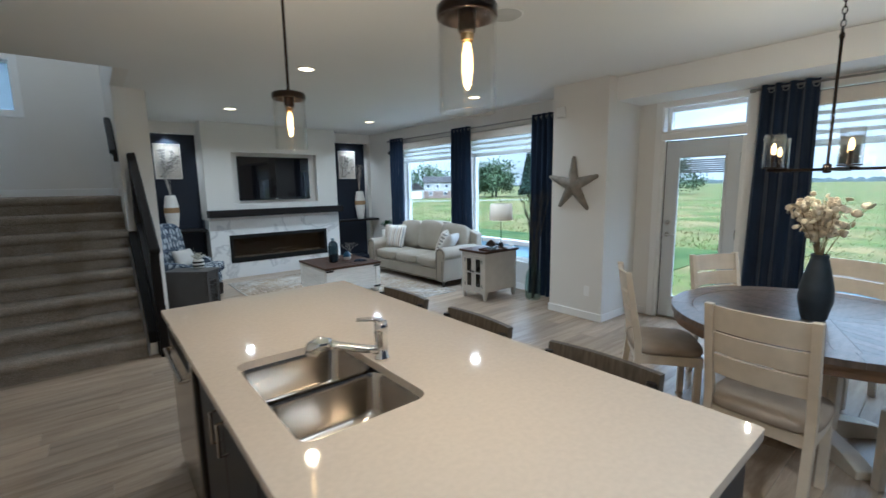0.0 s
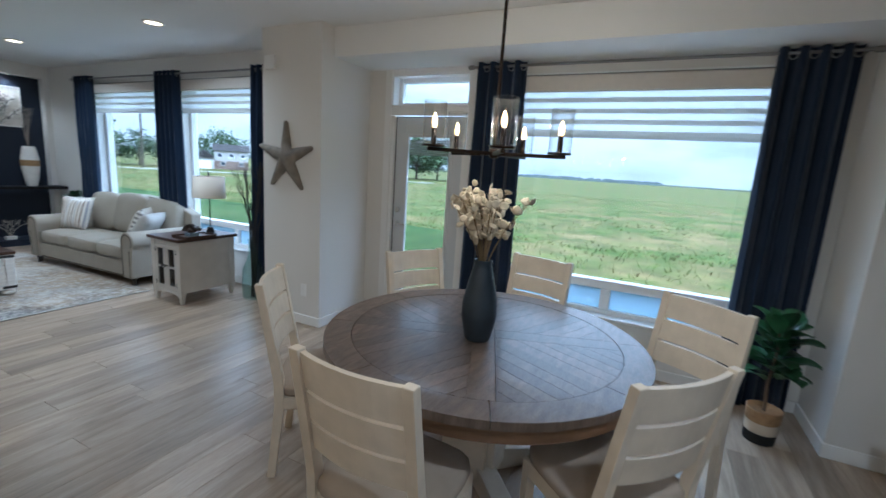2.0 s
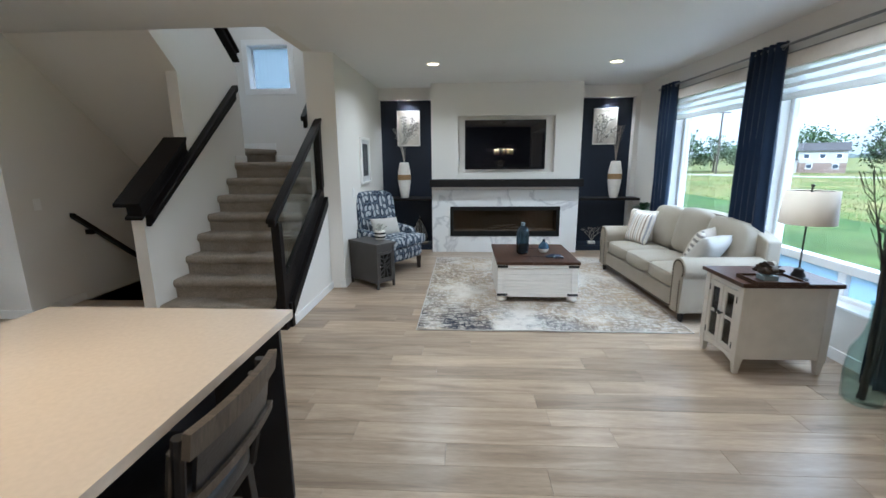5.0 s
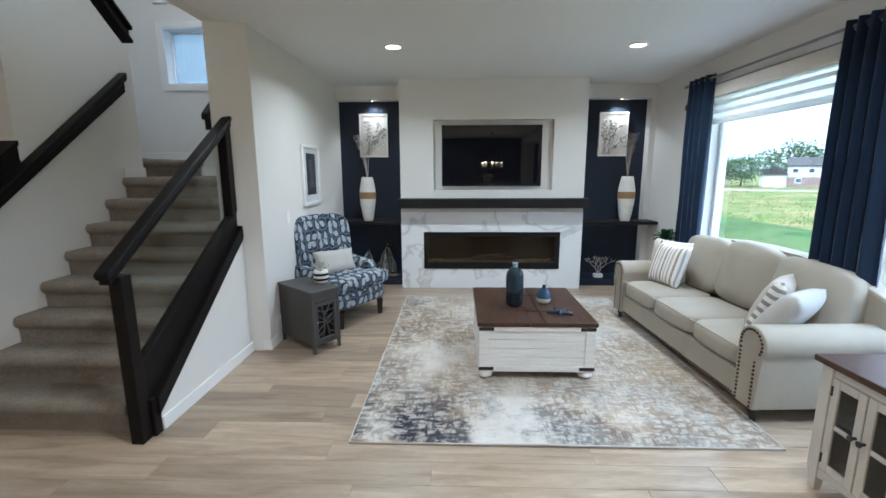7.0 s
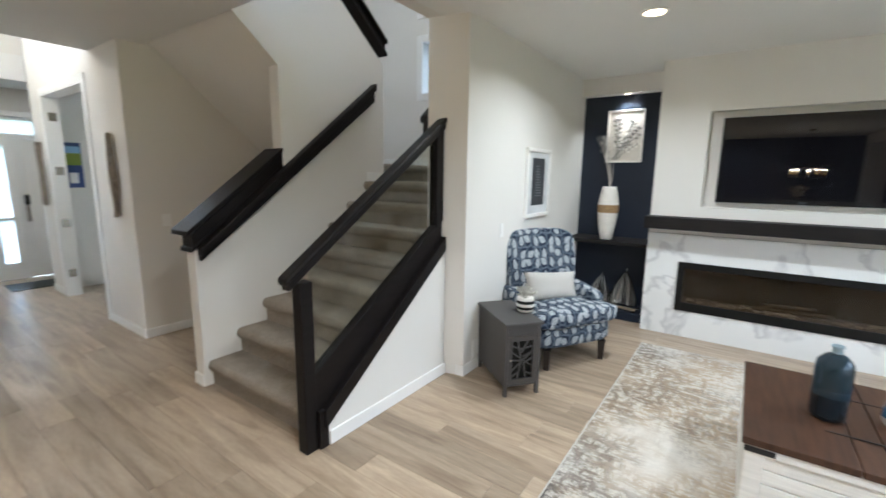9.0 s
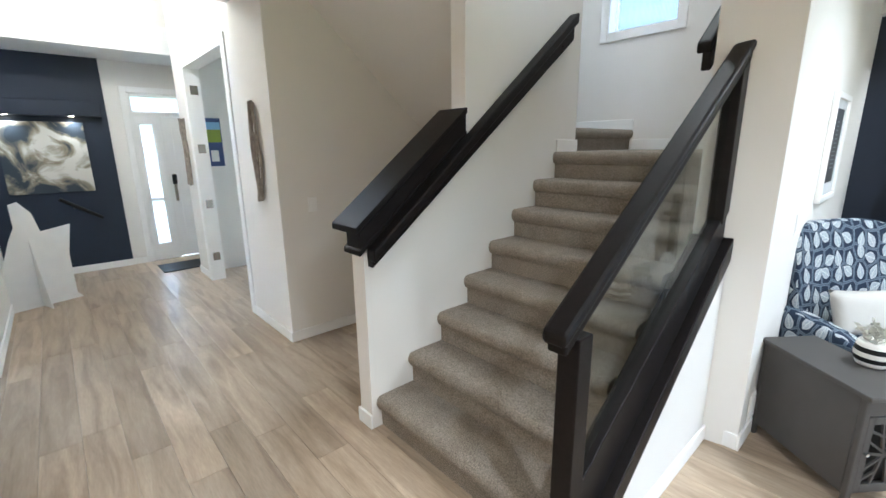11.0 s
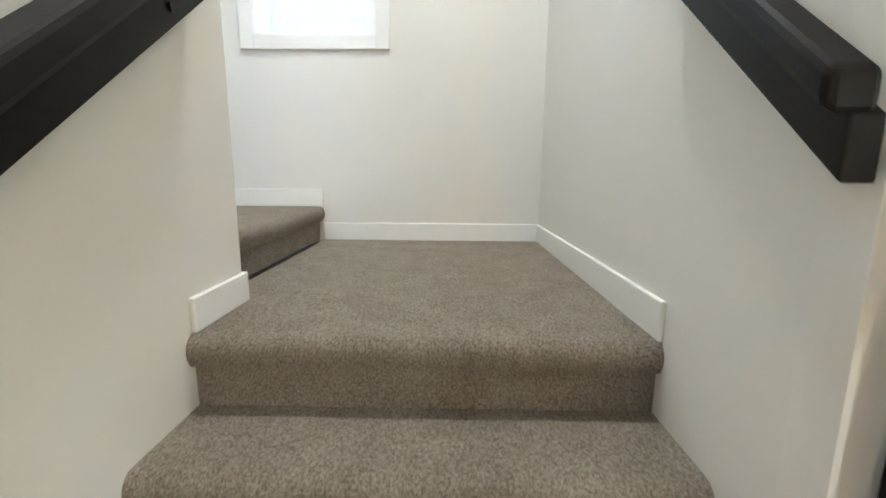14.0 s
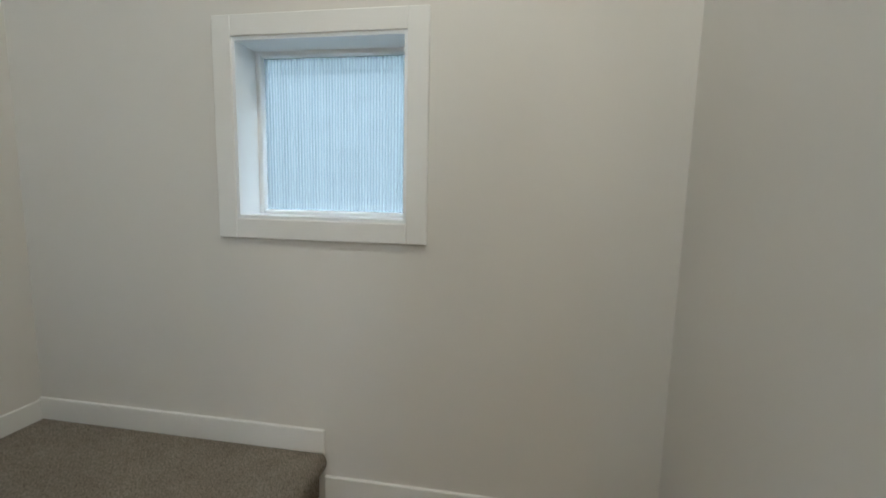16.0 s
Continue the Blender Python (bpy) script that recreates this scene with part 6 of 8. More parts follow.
for s in (-1, 1):
    arm = part("arm", roll_arm(s * (HL - 0.13), s), M_LINEN, so)
    cx = s * (HL - 0.13)
    for z in [0.12 + 0.027 * k for k in range(14)]:
        put_nail(arm, (cx - s * 0.065, -0.001, z))
        if z < 0.42:
            put_nail(arm, (cx + s * 0.062, -0.001, z))
    for a in range(-30, 200, 16):
        put_nail(arm, (cx + s * 0.02 + s * 0.088 * math.cos(radians(a)), -0.001, 0.525 + 0.088 * math.sin(radians(a))))
for k in range(64):
    put_nail(so, (-HL + 0.26 + (2 * HL - 0.52) * k / 63, 0.019, 0.118))
for x in (-HL + 0.10, HL - 0.10):
    for y in (0.06, 0.82):
        part("leg", lathe([(0.0, 0), (0.022, 0), (0.036, 0.10), (0.0, 0.10)], 4, x, y), M_LEG, so)

def stripe_mat():
    m = mat("striped_cloth", (0.74, 0.70, 0.63), 0.9, var=0.03, bump=0.2, bscale=350)
    n, l = m.node_tree.nodes, m.node_tree.links
    tc, sx, mu, rp = n.new("ShaderNodeTexCoord"), n.new("ShaderNodeSeparateXYZ"), n.new("ShaderNodeMath"), n.new("ShaderNodeValToRGB")
    fr = n.new("ShaderNodeMath")
    mu.operation, mu.inputs[1].default_value, fr.operation = "MULTIPLY", 7.5, "FRACT"
    l.new(tc.outputs["Object"], sx.inputs["Vector"]), l.new(sx.outputs["X"], mu.inputs[0]), l.new(mu.outputs["Value"], fr.inputs[0]), l.new(fr.outputs["Value"], rp.inputs["Fac"])
    e = rp.color_ramp
    e.interpolation = "CONSTANT"
    e.elements[0].position, e.elements[0].color = 0.0, (0.30, 0.24, 0.19, 1)
    e.elements[1].position, e.elements[1].color = 0.16, (0.76, 0.72, 0.66, 1)
    for p, c in ((0.34, (0.36, 0.37, 0.40, 1)), (0.44, (0.76, 0.72, 0.66, 1)), (0.62, (0.47, 0.40, 0.33, 1)), (0.80, (0.76, 0.72, 0.66, 1))):
        e.elements.new(p).color = c
    l.new(rp.outputs["Color"], n["Principled BSDF"].inputs["Base Color"])
    return m
M_STRIPE = stripe_mat()
M_WHITEC = mat("white_cushion_cloth", (0.48, 0.46, 0.425), 0.9, var=0.04, scale=4, bump=0.3, bscale=300)
M_OATC = mat("oat_cushion_cloth", (0.55, 0.49, 0.41), 0.9, var=0.05, scale=6, bump=0.3, bscale=380)
def pillow_bm(w, h, d=0.15):
    """A cushion in its own xz plane, plump in the middle, with drawn-in corners."""
    bm = bmesh.new()
    n = 12
    fr, bk = [], []
    for j in range(n + 1):
        a, b = [], []
        for i in range(n + 1):
            u, v = -1 + 2 * i / n, -1 + 2 * j / n
            pull = 1 - 0.07 * (1 - u * u) * 1.0
            pullv = 1 - 0.07 * (1 - v * v)
            t = d / 2 * ((1 - u ** 4) * (1 - v ** 4)) ** 0.6
            x, z = u * w / 2 * pullv, v * h / 2 * pull
            a.append(bm.verts.new((x, -t, z)))
            b.append(a[-1] if i in (0, n) or j in (0, n) else bm.verts.new((x, t, z)))
        fr.append(a), bk.append(b)
    for L in (fr, bk):
        for a, b in zip(L, L[1:]):
            for i in range(n):
                q = (a[i], a[i + 1], b[i + 1], b[i])
                if len(set(q)) == 4:
                    bm.faces.new(q)
    return bm
def pillow(name, label, w, h, m, material, d=0.15):
    c = empty(name, label, "cushion", m, group="cushions")
    part("cover", pillow_bm(w, h, d), material, c, smooth=True)
    return c
def on_sofa(x, y, z, rx, ry, rz):
    return SOFA @ pose(x, y, z, rx, ry, rz)
pillow("striped_cushion", "square cushion with grey, tan and cream stripes", 0.44, 0.44, on_sofa(-0.66, 0.36, 0.665, -18, 0, 10), M_STRIPE)
pillow("oat_cushion", "plain oat-coloured cushion leaning on the sofa arm", 0.46, 0.44, on_sofa(-0.84, 0.46, 0.665, -14, 0, 25), M_OATC)
def edge_stripes():
    """Oat cloth with short grey and cream bars along one edge."""
    m = mat("oat_cloth_barred", (0.50, 0.445, 0.37), 0.9, var=0.05, scale=6, bump=0.3, bscale=380)
    n, l = m.node_tree.nodes, m.node_tree.links
    tc, sx, mu, fr, bars, edge, both, mx = (n.new("ShaderNode" + k) for k in ("TexCoord", "SeparateXYZ", "Math", "Math", "MapRange", "MapRange", "Mix", "Mix"))
    mu.operation, mu.inputs[1].default_value, fr.operation = "MULTIPLY", 17.0, "FRACT"
    bars.inputs["From Min"].default_value, bars.inputs["From Max"].default_value = 0.50, 0.56
    edge.inputs["From Min"].default_value, edge.inputs["From Max"].default_value = 0.178, 0.184
    both.data_type = mx.data_type = "RGBA"
    both.inputs["A"].default_value, both.inputs["B"].default_value = (0.70, 0.67, 0.61, 1), (0.25, 0.235, 0.22, 1)
    l.new(tc.outputs["Object"], sx.inputs["Vector"]), l.new(sx.outputs["Z"], mu.inputs[0]), l.new(mu.outputs["Value"], fr.inputs[0])
    l.new(fr.outputs["Value"], bars.inputs["Value"]), l.new(sx.outputs["X"], edge.inputs["Value"])
    l.new(bars.outputs["Result"], both.inputs["Factor"]), l.new(edge.outputs["Result"], mx.inputs["Factor"])
    b = n["Principled BSDF"]
    l.new(b.inputs["Base Color"].links[0].from_socket, mx.inputs["A"]), l.new(both.outputs["Result"], mx.inputs["B"])
    l.new(mx.outputs["Result"], b.inputs["Base Color"])
    return m
pillow("banded_cushion", "oat cushion with striped edge leaning on the sofa arm", 0.45, 0.45, on_sofa(0.60, 0.40, 0.655, -22, 0, -48), edge_stripes(), 0.16)
pillow("white_cushion", "white textured cushion leaning on the sofa arm", 0.46, 0.44, on_sofa(0.79, 0.36, 0.64, -34, 0, -62), M_WHITEC, 0.17)

# sofa-end table, lamp, ornaments
M_ETW = mat("antique_white_paint", (0.58, 0.545, 0.49), 0.55, var=0.05, scale=8)
et = empty("end_table", "antique white end table with glazed doors and a dark top", "side table", pose(4.65, 4.33, 0))
part("top", box(-0.345, 0.345, -0.265, 0.265, 0.668, 0.70, 0.004), M_WALNUT, et)
for s in (-1, 1):
    part("side_panel", box(-0.30, 0.30, s * 0.225 - 0.012, s * 0.225 + 0.012, 0.12, 0.667), M_ETW, et)
    for t in (-1, 1):
        part("leg", moved(prism([(-0.03, 0.10), (0.03, 0.10), (0.03, 0.667), (-0.03, 0.667)], "y", -0.03, 0.03, 0.003), Matrix.Translation((t * 0.29, s * 0.21, 0))), M_ETW, et)
        part("foot", moved(lathe([(0.0, 0), (0.022, 0), (0.036, 0.10), (0.0, 0.10)], 4), Matrix.Translation((t * 0.29, s * 0.21, 0)) @ Matrix.Rotation(radians(45), 4, "Z")), M_ETW, et)
part("back_panel", box(0.275, 0.295, -0.18, 0.18, 0.12, 0.667), M_ETW, et)
part("bottom_panel", box(-0.30, 0.274, -0.212, 0.212, 0.115, 0.135), M_ETW, et)
part("inner_shelf", box(-0.26, 0.274, -0.212, 0.212, 0.38, 0.392), M_ETW, et)
part("apron", prism([(-0.18, 0.135), (-0.18, 0.08), (-0.10, 0.105), (0.10, 0.105), (0.18, 0.08), (0.18, 0.135)], "x", -0.312, -0.295), M_ETW, et)
part("top_rail", box(-0.31, -0.29, -0.18, 0.18, 0.62, 0.667), M_ETW, et)
M_CABG = glass_mat("cabinet_glass", (0.72, 0.70, 0.66), clear=0.6)
for s in (-1, 1):
    y0, y1 = (-0.178, -0.003) if s < 0 else (0.003, 0.178)
    bm = bmesh.new()
    for a in ((y0, y0 + 0.04, 0.14, 0.615), (y1 - 0.04, y1, 0.14, 0.615), (y0 + 0.04, y1 - 0.04, 0.14, 0.18), (y0 + 0.04, y1 - 0.04, 0.575, 0.615)):
        box(-0.316, -0.296, *a, 0.002, 1, bm=bm)
    dr = part("door", bm, M_ETW, et)
    part("pane", box(-0.308, -0.304, y0 + 0.04, y1 - 0.04, 0.18, 0.575), M_CABG, dr).visible_shadow = False
    part("muntin", box(-0.314, -0.300, y0 + 0.04, y1 - 0.04, 0.368, 0.390, 0.002, 1), M_ETW, dr)
    part("knob", tube([(-0.316, s * 0.022, 0.40), (-0.332, s * 0.022, 0.40), (-0.345, s * 0.022, 0.40)], [0.006, 0.008, 0.015], 12), M_IRON, dr)
    for z in (0.20, 0.55):
        part("hinge", box(-0.319, -0.315, s * 0.172 - 0.005, s * 0.172 + 0.005, z - 0.025, z + 0.025), M_IRON, dr)
M_SHADE = mat("linen_lampshade", (0.72, 0.66, 0.57), 0.9, var=0.03, bump=0.2, bscale=400)
lp = empty("table_lamp", "slim black table lamp with a cream drum shade, unlit", "lamp", pose(4.76, 4.20, 0.701))
part("base", lathe([(0.0, 0), (0.062, 0), (0.064, 0.012), (0.042, 0.018), (0.045, 0.03), (0.03, 0.06), (0.034, 0.07), (0.018, 0.085), (0.0, 0.086)], 24), M_IRON, lp, smooth=True)
part("stem", tube([(0, 0, 0.08), (0, 0, 0.66)], 0.006, 10), M_IRON, lp)
part("shade", lathe([(0.165, 0.405), (0.155, 0.635), (0.152, 0.635), (0.162, 0.405)], 36), M_SHADE, lp, "cream linen drum shade", smooth=True)
part("finial", lathe([(0.0, 0.685), (0.012, 0.675), (0.009, 0.66), (0.0, 0.655)], 12), M_IRON, lp)
for k in range(3):
    a = 2.1 * k
    part("shade_spoke", tube([(0, 0, 0.635), (0.154 * math.cos(a), 0.154 * math.sin(a), 0.63)], 0.003, 5), M_IRON, lp)
tr = empty("serving_tray", "dark wooden tray on the end table", "tray", pose(4.53, 4.13, 0.701))
part("board", box(-0.17, 0.17, -0.12, 0.12, 0.0, 0.014, 0.004), M_WALNUT, tr)
bm = bmesh.new()
for a in ((-0.17, 0.17, -0.12, -0.11), (-0.17, 0.17, 0.11, 0.12), (-0.17, -0.16, -0.11, 0.11), (0.16, 0.17, -0.11, 0.11)):
    box(*a, 0.014, 0.03, 0.002, 1, bm=bm)
part("rim", bm, M_WALNUT, tr)
sh = empty("shell_ornament", "dark frilled shell ornament on a clear block", "ornament", pose(4.50, 4.13, 0.716))
part("block", box(-0.05, 0.05, -0.045, 0.045, 0, 0.035, 0.004), M_NECK, sh)
bm = bmesh.new()
r = random.Random(9)
for k in range(26):
    a, e = r.uniform(0, 6.28), r.uniform(0.1, 1.4)
    d = Vector((math.cos(a) * math.cos(e) * 1.5, math.sin(a) * math.cos(e), math.sin(e) * 0.7))
    leaf(Vector((0, 0, 0.06)) + d * 0.035, d, 0.05, 0.05, up=d.orthogonal().normalized(), bm=bm)
b2 = bmesh.new()
bmesh.ops.create_icosphere(b2, subdivisions=2, radius=0.05)
join(bm, moved(b2, Matrix.Translation((0, 0, 0.07)) @ Matrix.Diagonal((1.5, 1.0, 0.7, 1))))
part("shell", bm, mat("shell_brown", (0.10, 0.075, 0.06), 0.6, var=0.3, scale=40), sh)

# floor vase with branches by the column
M_SEAG = glass_mat("aqua_glass", (0.86, 0.94, 0.93), clear=0.92)
fv = empty("glass_floor_vase", "tall aqua glass bottle vase standing on the floor", "vase", pose(4.93, 3.74, 0))
part("bottle", lathe([(0.0, 0.004), (0.085, 0.004), (0.11, 0.03), (0.118, 0.20), (0.105, 0.36), (0.06, 0.46), (0.042, 0.55), (0.042, 0.66), (0.052, 0.68), (0.046, 0.68), (0.037, 0.66), (0.037, 0.55), (0.055, 0.455), (0.10, 0.35), (0.112, 0.20), (0.10, 0.035), (0.0, 0.02)], 32), M_SEAG, fv, smooth=True).visible_shadow = False
br = empty("branches", "bare dark branches standing in the glass floor vase", "branches", pose(4.93, 3.74, 0.03))
r = random.Random(21)
M_DTWIG = mat("dark_twig", (0.03, 0.024, 0.02), 0.7, var=0.3)
for k in range(13):
    a, lean = r.uniform(0, 6.28), r.uniform(0.02, 0.14)
    pts, p = [], Vector((r.uniform(-.02, .02), r.uniform(-.02, .02), 0))
    for q in range(9):
        pts.append(p.copy())
        ln = lean * (0.15 if q < 4 else 1.0)
        p = p + Vector((math.cos(a) * ln * 0.35 + r.uniform(-.012, .012), math.sin(a) * ln * 0.35 + r.uniform(-.012, .012), 0.17 + 0.03 * r.random()))
    part("branch", tube(pts, [0.0075 - 0.0006 * q for q in range(9)], 5), M_DTWIG, br)
    for q in (5, 6, 7):
        for e in range(2):
            d = Vector((r.uniform(-1, 1), r.uniform(-1, 1), 1.1)) * 0.09
            part("twig", tube([pts[q], pts[q] + d * 0.6, pts[q] + d + Vector((0, 0, 0.05))], 0.0022, 4), M_DTWIG, br)

# armchair
def leafy_mat():
    """Woven navy cloth: pale teardrop leaves turned every way, over thin greyish stems."""
    m = mat("navy_leaf_print", (0.02, 0.03, 0.055), 0.9, var=0.1, bump=0.25, bscale=350, spec=0.2)
    n, l = m.node_tree.nodes, m.node_tree.links

    def op(kind, p, q=None, r=None):
        o = n.new("ShaderNodeMath")
        o.operation = kind
        for k, v in enumerate((p, q, r)):
            if isinstance(v, float):
                o.inputs[k].default_value = v
            elif v is not None:
                l.new(v, o.inputs[k])
        return o.outputs["Value"]

    def step(v, lo, hi):
        o = n.new("ShaderNodeMapRange")
        o.inputs["From Min"].default_value, o.inputs["From Max"].default_value = lo, hi
        l.new(v, o.inputs["Value"])
        return o.outputs["Result"]

    def over(prev, col, fac):
        o = n.new("ShaderNodeMix")
        o.data_type = "RGBA"
        o.inputs["B"].default_value = (*col, 1)
        l.new(prev, o.inputs["A"]), l.new(fac, o.inputs["Factor"])
        return o.outputs["Result"]
    tc, sc, vo, ed, sub, turn, sp, cs = (n.new("ShaderNode" + k) for k in ("TexCoord", "VectorMath", "TexVoronoi", "TexVoronoi", "VectorMath", "VectorRotate", "SeparateXYZ", "SeparateColor"))
    sc.operation, sc.inputs[1].default_value = "MULTIPLY", (12.5, 9.5, 1.0)
    l.new(tc.outputs["UV"], sc.inputs[0])
    for v in (vo, ed):
        v.voronoi_dimensions = "2D"
        v.inputs["Scale"].default_value, v.inputs["Randomness"].default_value = 1.0, 0.5
        l.new(sc.outputs["Vector"], v.inputs["Vector"])
    ed.feature = "DISTANCE_TO_EDGE"
    sub.operation = "SUBTRACT"
    l.new(sc.outputs["Vector"], sub.inputs[0]), l.new(vo.outputs["Position"], sub.inputs[1])
    turn.rotation_type = "Z_AXIS"
    l.new(vo.outputs["Color"], cs.inputs["Color"])
    l.new(op("MULTIPLY_ADD", cs.outputs["Red"], 2.6, -1.3), turn.inputs["Angle"])
    l.new(sub.outputs["Vector"], turn.inputs["Vector"]), l.new(turn.outputs["Vector"], sp.inputs["Vector"])
    u, v = op("DIVIDE", sp.outputs["Y"], 0.47), op("ABSOLUTE", sp.outputs["X"])
    # half width of a leaf, fuller below its middle
    wide = op("MULTIPLY", op("SUBTRACT", 1.0, op("MULTIPLY", u, u)), op("MULTIPLY_ADD", u, -0.13, 0.29))
    inner = op("SUBTRACT", wide, v)
    nz = n.new("ShaderNodeTexNoise")
    nz.inputs["Scale"].default_value, nz.inputs["Detail"].default_value = 140, 2
    l.new(tc.outputs["UV"], nz.inputs["Vector"])
    hatch = step(nz.outputs["Fac"], 0.38, 0.62)
    c = n["Principled BSDF"].inputs["Base Color"].links[0].from_socket
    c = over(c, (0.13, 0.16, 0.20), op("MULTIPLY", op("MULTIPLY", step(ed.outputs["Distance"], 0.09, 0.07), step(ed.outputs["Distance"], 0.0, 0.02)), 0.9))
    c = over(c, (0.014, 0.022, 0.042), step(inner, -0.07, -0.05))
    c = over(c, (0.40, 0.42, 0.44), step(inner, -0.012, 0.012))
    c = over(c, (0.20, 0.23, 0.27), op("MULTIPLY", op("MULTIPLY", step(inner, 0.05, 0.08), hatch), 0.75))
    c = over(c, (0.52, 0.54, 0.55), op("MULTIPLY", step(v, 0.022, 0.012), step(inner, 0.02, 0.04)))
    l.new(c, n["Principled BSDF"].inputs["Base Color"])
    return m


def cloth_uv(ob, shift=0.0):
    """Lays the cloth on a part in metres, by the way each face looks."""
    me = ob.data
    uv = me.uv_layers.new(name="cloth").data
    for p in me.polygons:
        a = max(range(3), key=lambda k: abs(p.normal[k]) + (0.12 if k == 1 else 0.0))
        for k in p.loop_indices:
            x, y, z = me.vertices[me.loops[k].vertex_index].co
            uv[k].uv = ((y, z), (x, z), (x, y))[a][0] + shift, ((y, z), (x, z), (x, y))[a][1]
    return ob


M_PRINT = leafy_mat()
ARM = pose(1.575, 6.92, 0, rz=59.5)
ac = empty("armchair", "tall-backed armchair in navy cloth printed with pale leaves", "armchair", ARM)
ac.scale = (1.07, 1.07, 1.05)
cloth_uv(part("seat_base", moved(soft_box(0.76, 0.62, 0.20, 0.004, cuts=6), Matrix.Translation((0, 0.33, 0.16))), M_PRINT, ac, smooth=True))
bm = moved(soft_box(0.56, 0.60, 0.14, 0.014, cuts=8), Matrix.Translation((0, 0.29, 0.345)))
join(bm, moved(soft_box(0.78, 0.22, 0.14, 0.012, cuts=8), Matrix.Translation((0, 0.10, 0.3445))))
cloth_uv(part("seat_cushion", bm, M_PRINT, ac, smooth=True), 0.31)
# the back: rounded above, drawn in at the waist, its edges bent forward
bm = soft_box(0.74, 0.13, 0.685, 0.012, cuts=14)
for v in bm.verts:
    t, u = min(1.0, max(0.0, v.co.z / 0.685)), v.co.x / 0.37
    v.co.x *= 0.90 + 0.12 * t ** 1.5
    v.co.y -= 0.055 * abs(u) ** 3
    v.co.z -= 0.015 * u * u * t
cloth_uv(part("backrest", moved(bm, Matrix.Translation((0, 0.56, 0.38)) @ Matrix.Rotation(radians(-9), 4, "X")), M_PRINT, ac, smooth=True), 0.07)
for s in (-1, 1):
    bm = soft_box(0.115, 0.44, 0.22, 0.012, cuts=8)
    for v in bm.verts:
        v.co.z += 0.13 * v.co.y * v.co.z / 0.22
    cloth_uv(part("arm", moved(bm, Matrix.Translation((s * 0.345, 0.40, 0.35))), M_PRINT, ac, smooth=True), 0.5)
    for y in (0.06, 0.58):
        part("leg", lathe([(0.0, 0), (0.030, 0), (0.042, 0.17), (0.0, 0.17)], 4, s * 0.28, y), M_LEG, ac)
pillow("lumbar_cushion", "long white lumbar cushion on the printed armchair", 0.58, 0.27, ARM @ pose(-0.02, 0.40, 0.62, -20, 4, 0), M_WHITEC, 0.13)

# lattice side table with a candle pot
M_GREYP = mat("dark_grey_paint", (0.062, 0.057, 0.053), 0.5, var=0.08, scale=6)
sd = empty("side_table", "dark grey narrow side table with a lattice door", "side table", pose(1.30, 6.06, 0, rz=51))
part("top", box(-0.015, 0.29, -0.02, 0.565, 0.545, 0.567, 0.004), M_GREYP, sd)
for x in (0.0, 0.255):
    part("side_panel", box(x, x + 0.02, 0.03, 0.53, 0.07, 0.545), M_GREYP, sd)
    for y in (0.0, 0.525):
        part("leg", box(x - 0.003, x + 0.023, y, y + 0.028, 0.0, 0.545, 0.003, 1), M_GREYP, sd)
part("back_panel", box(0.021, 0.254, 0.53, 0.54, 0.07, 0.545), M_GREYP, sd)
part("bottom_panel", box(0.021, 0.254, 0.02, 0.53, 0.07, 0.09), M_GREYP, sd)
part("drawer_front", box(0.024, 0.251, 0.004, 0.02, 0.465, 0.54, 0.002, 1), M_GREYP, sd)
bm = bmesh.new()
for a in ((0.024, 0.055, 0.095, 0.46), (0.22, 0.251, 0.095, 0.46), (0.055, 0.22, 0.095, 0.13), (0.055, 0.22, 0.425, 0.46)):
    box(a[0], a[1], 0.002, 0.018, a[2], a[3], 0.002, 1, bm=bm)
door = part("door", bm, M_GREYP, sd)
bm = bmesh.new()
for p, q in (((0.055, 0.20), (0.22, 0.34)), ((0.055, 0.34), (0.22, 0.22)), ((0.10, 0.13), (0.13, 0.27)), ((0.13, 0.27), (0.10, 0.425)), ((0.055, 0.28), (0.13, 0.27)), ((0.17, 0.13), (0.15, 0.25)), ((0.15, 0.25), (0.22, 0.29)), ((0.13, 0.33), (0.18, 0.425)), ((0.055, 0.39), (0.12, 0.36)), ((0.12, 0.36), (0.22, 0.38)), ((0.055, 0.15), (0.115, 0.19)), ((0.16, 0.18), (0.22, 0.16)), ((0.14, 0.30), (0.22, 0.34))):
    d = Vector((q[0] - p[0], 0, q[1] - p[1]))
    nrm = Vector((-d.z, 0, d.x)).normalized() * 0.005
    poly = [(p[0] + nrm.x, p[1] + nrm.z), (p[0] - nrm.x, p[1] - nrm.z), (q[0] - nrm.x, q[1] - nrm.z), (q[0] + nrm.x, q[1] + nrm.z)]
    join(bm, prism(poly, "y", 0.005, 0.014))
part("lattice", bm, M_GREYP, door, "cut-out lattice")
part("door_back", box(0.05, 0.225, 0.04, 0.044, 0.12, 0.43), M_BLACK, sd)
part("knob", tube([(0.036, 0.002, 0.29), (0.036, -0.014, 0.29)], 0.008, 10), M_CHROME, door)
cp = empty("striped_candle_pot", "black and white striped pot with dried white sprigs", "plant pot", pose(1.275, 6.42, 0.568))
cp.scale = (1.3, 1.3, 1.15)
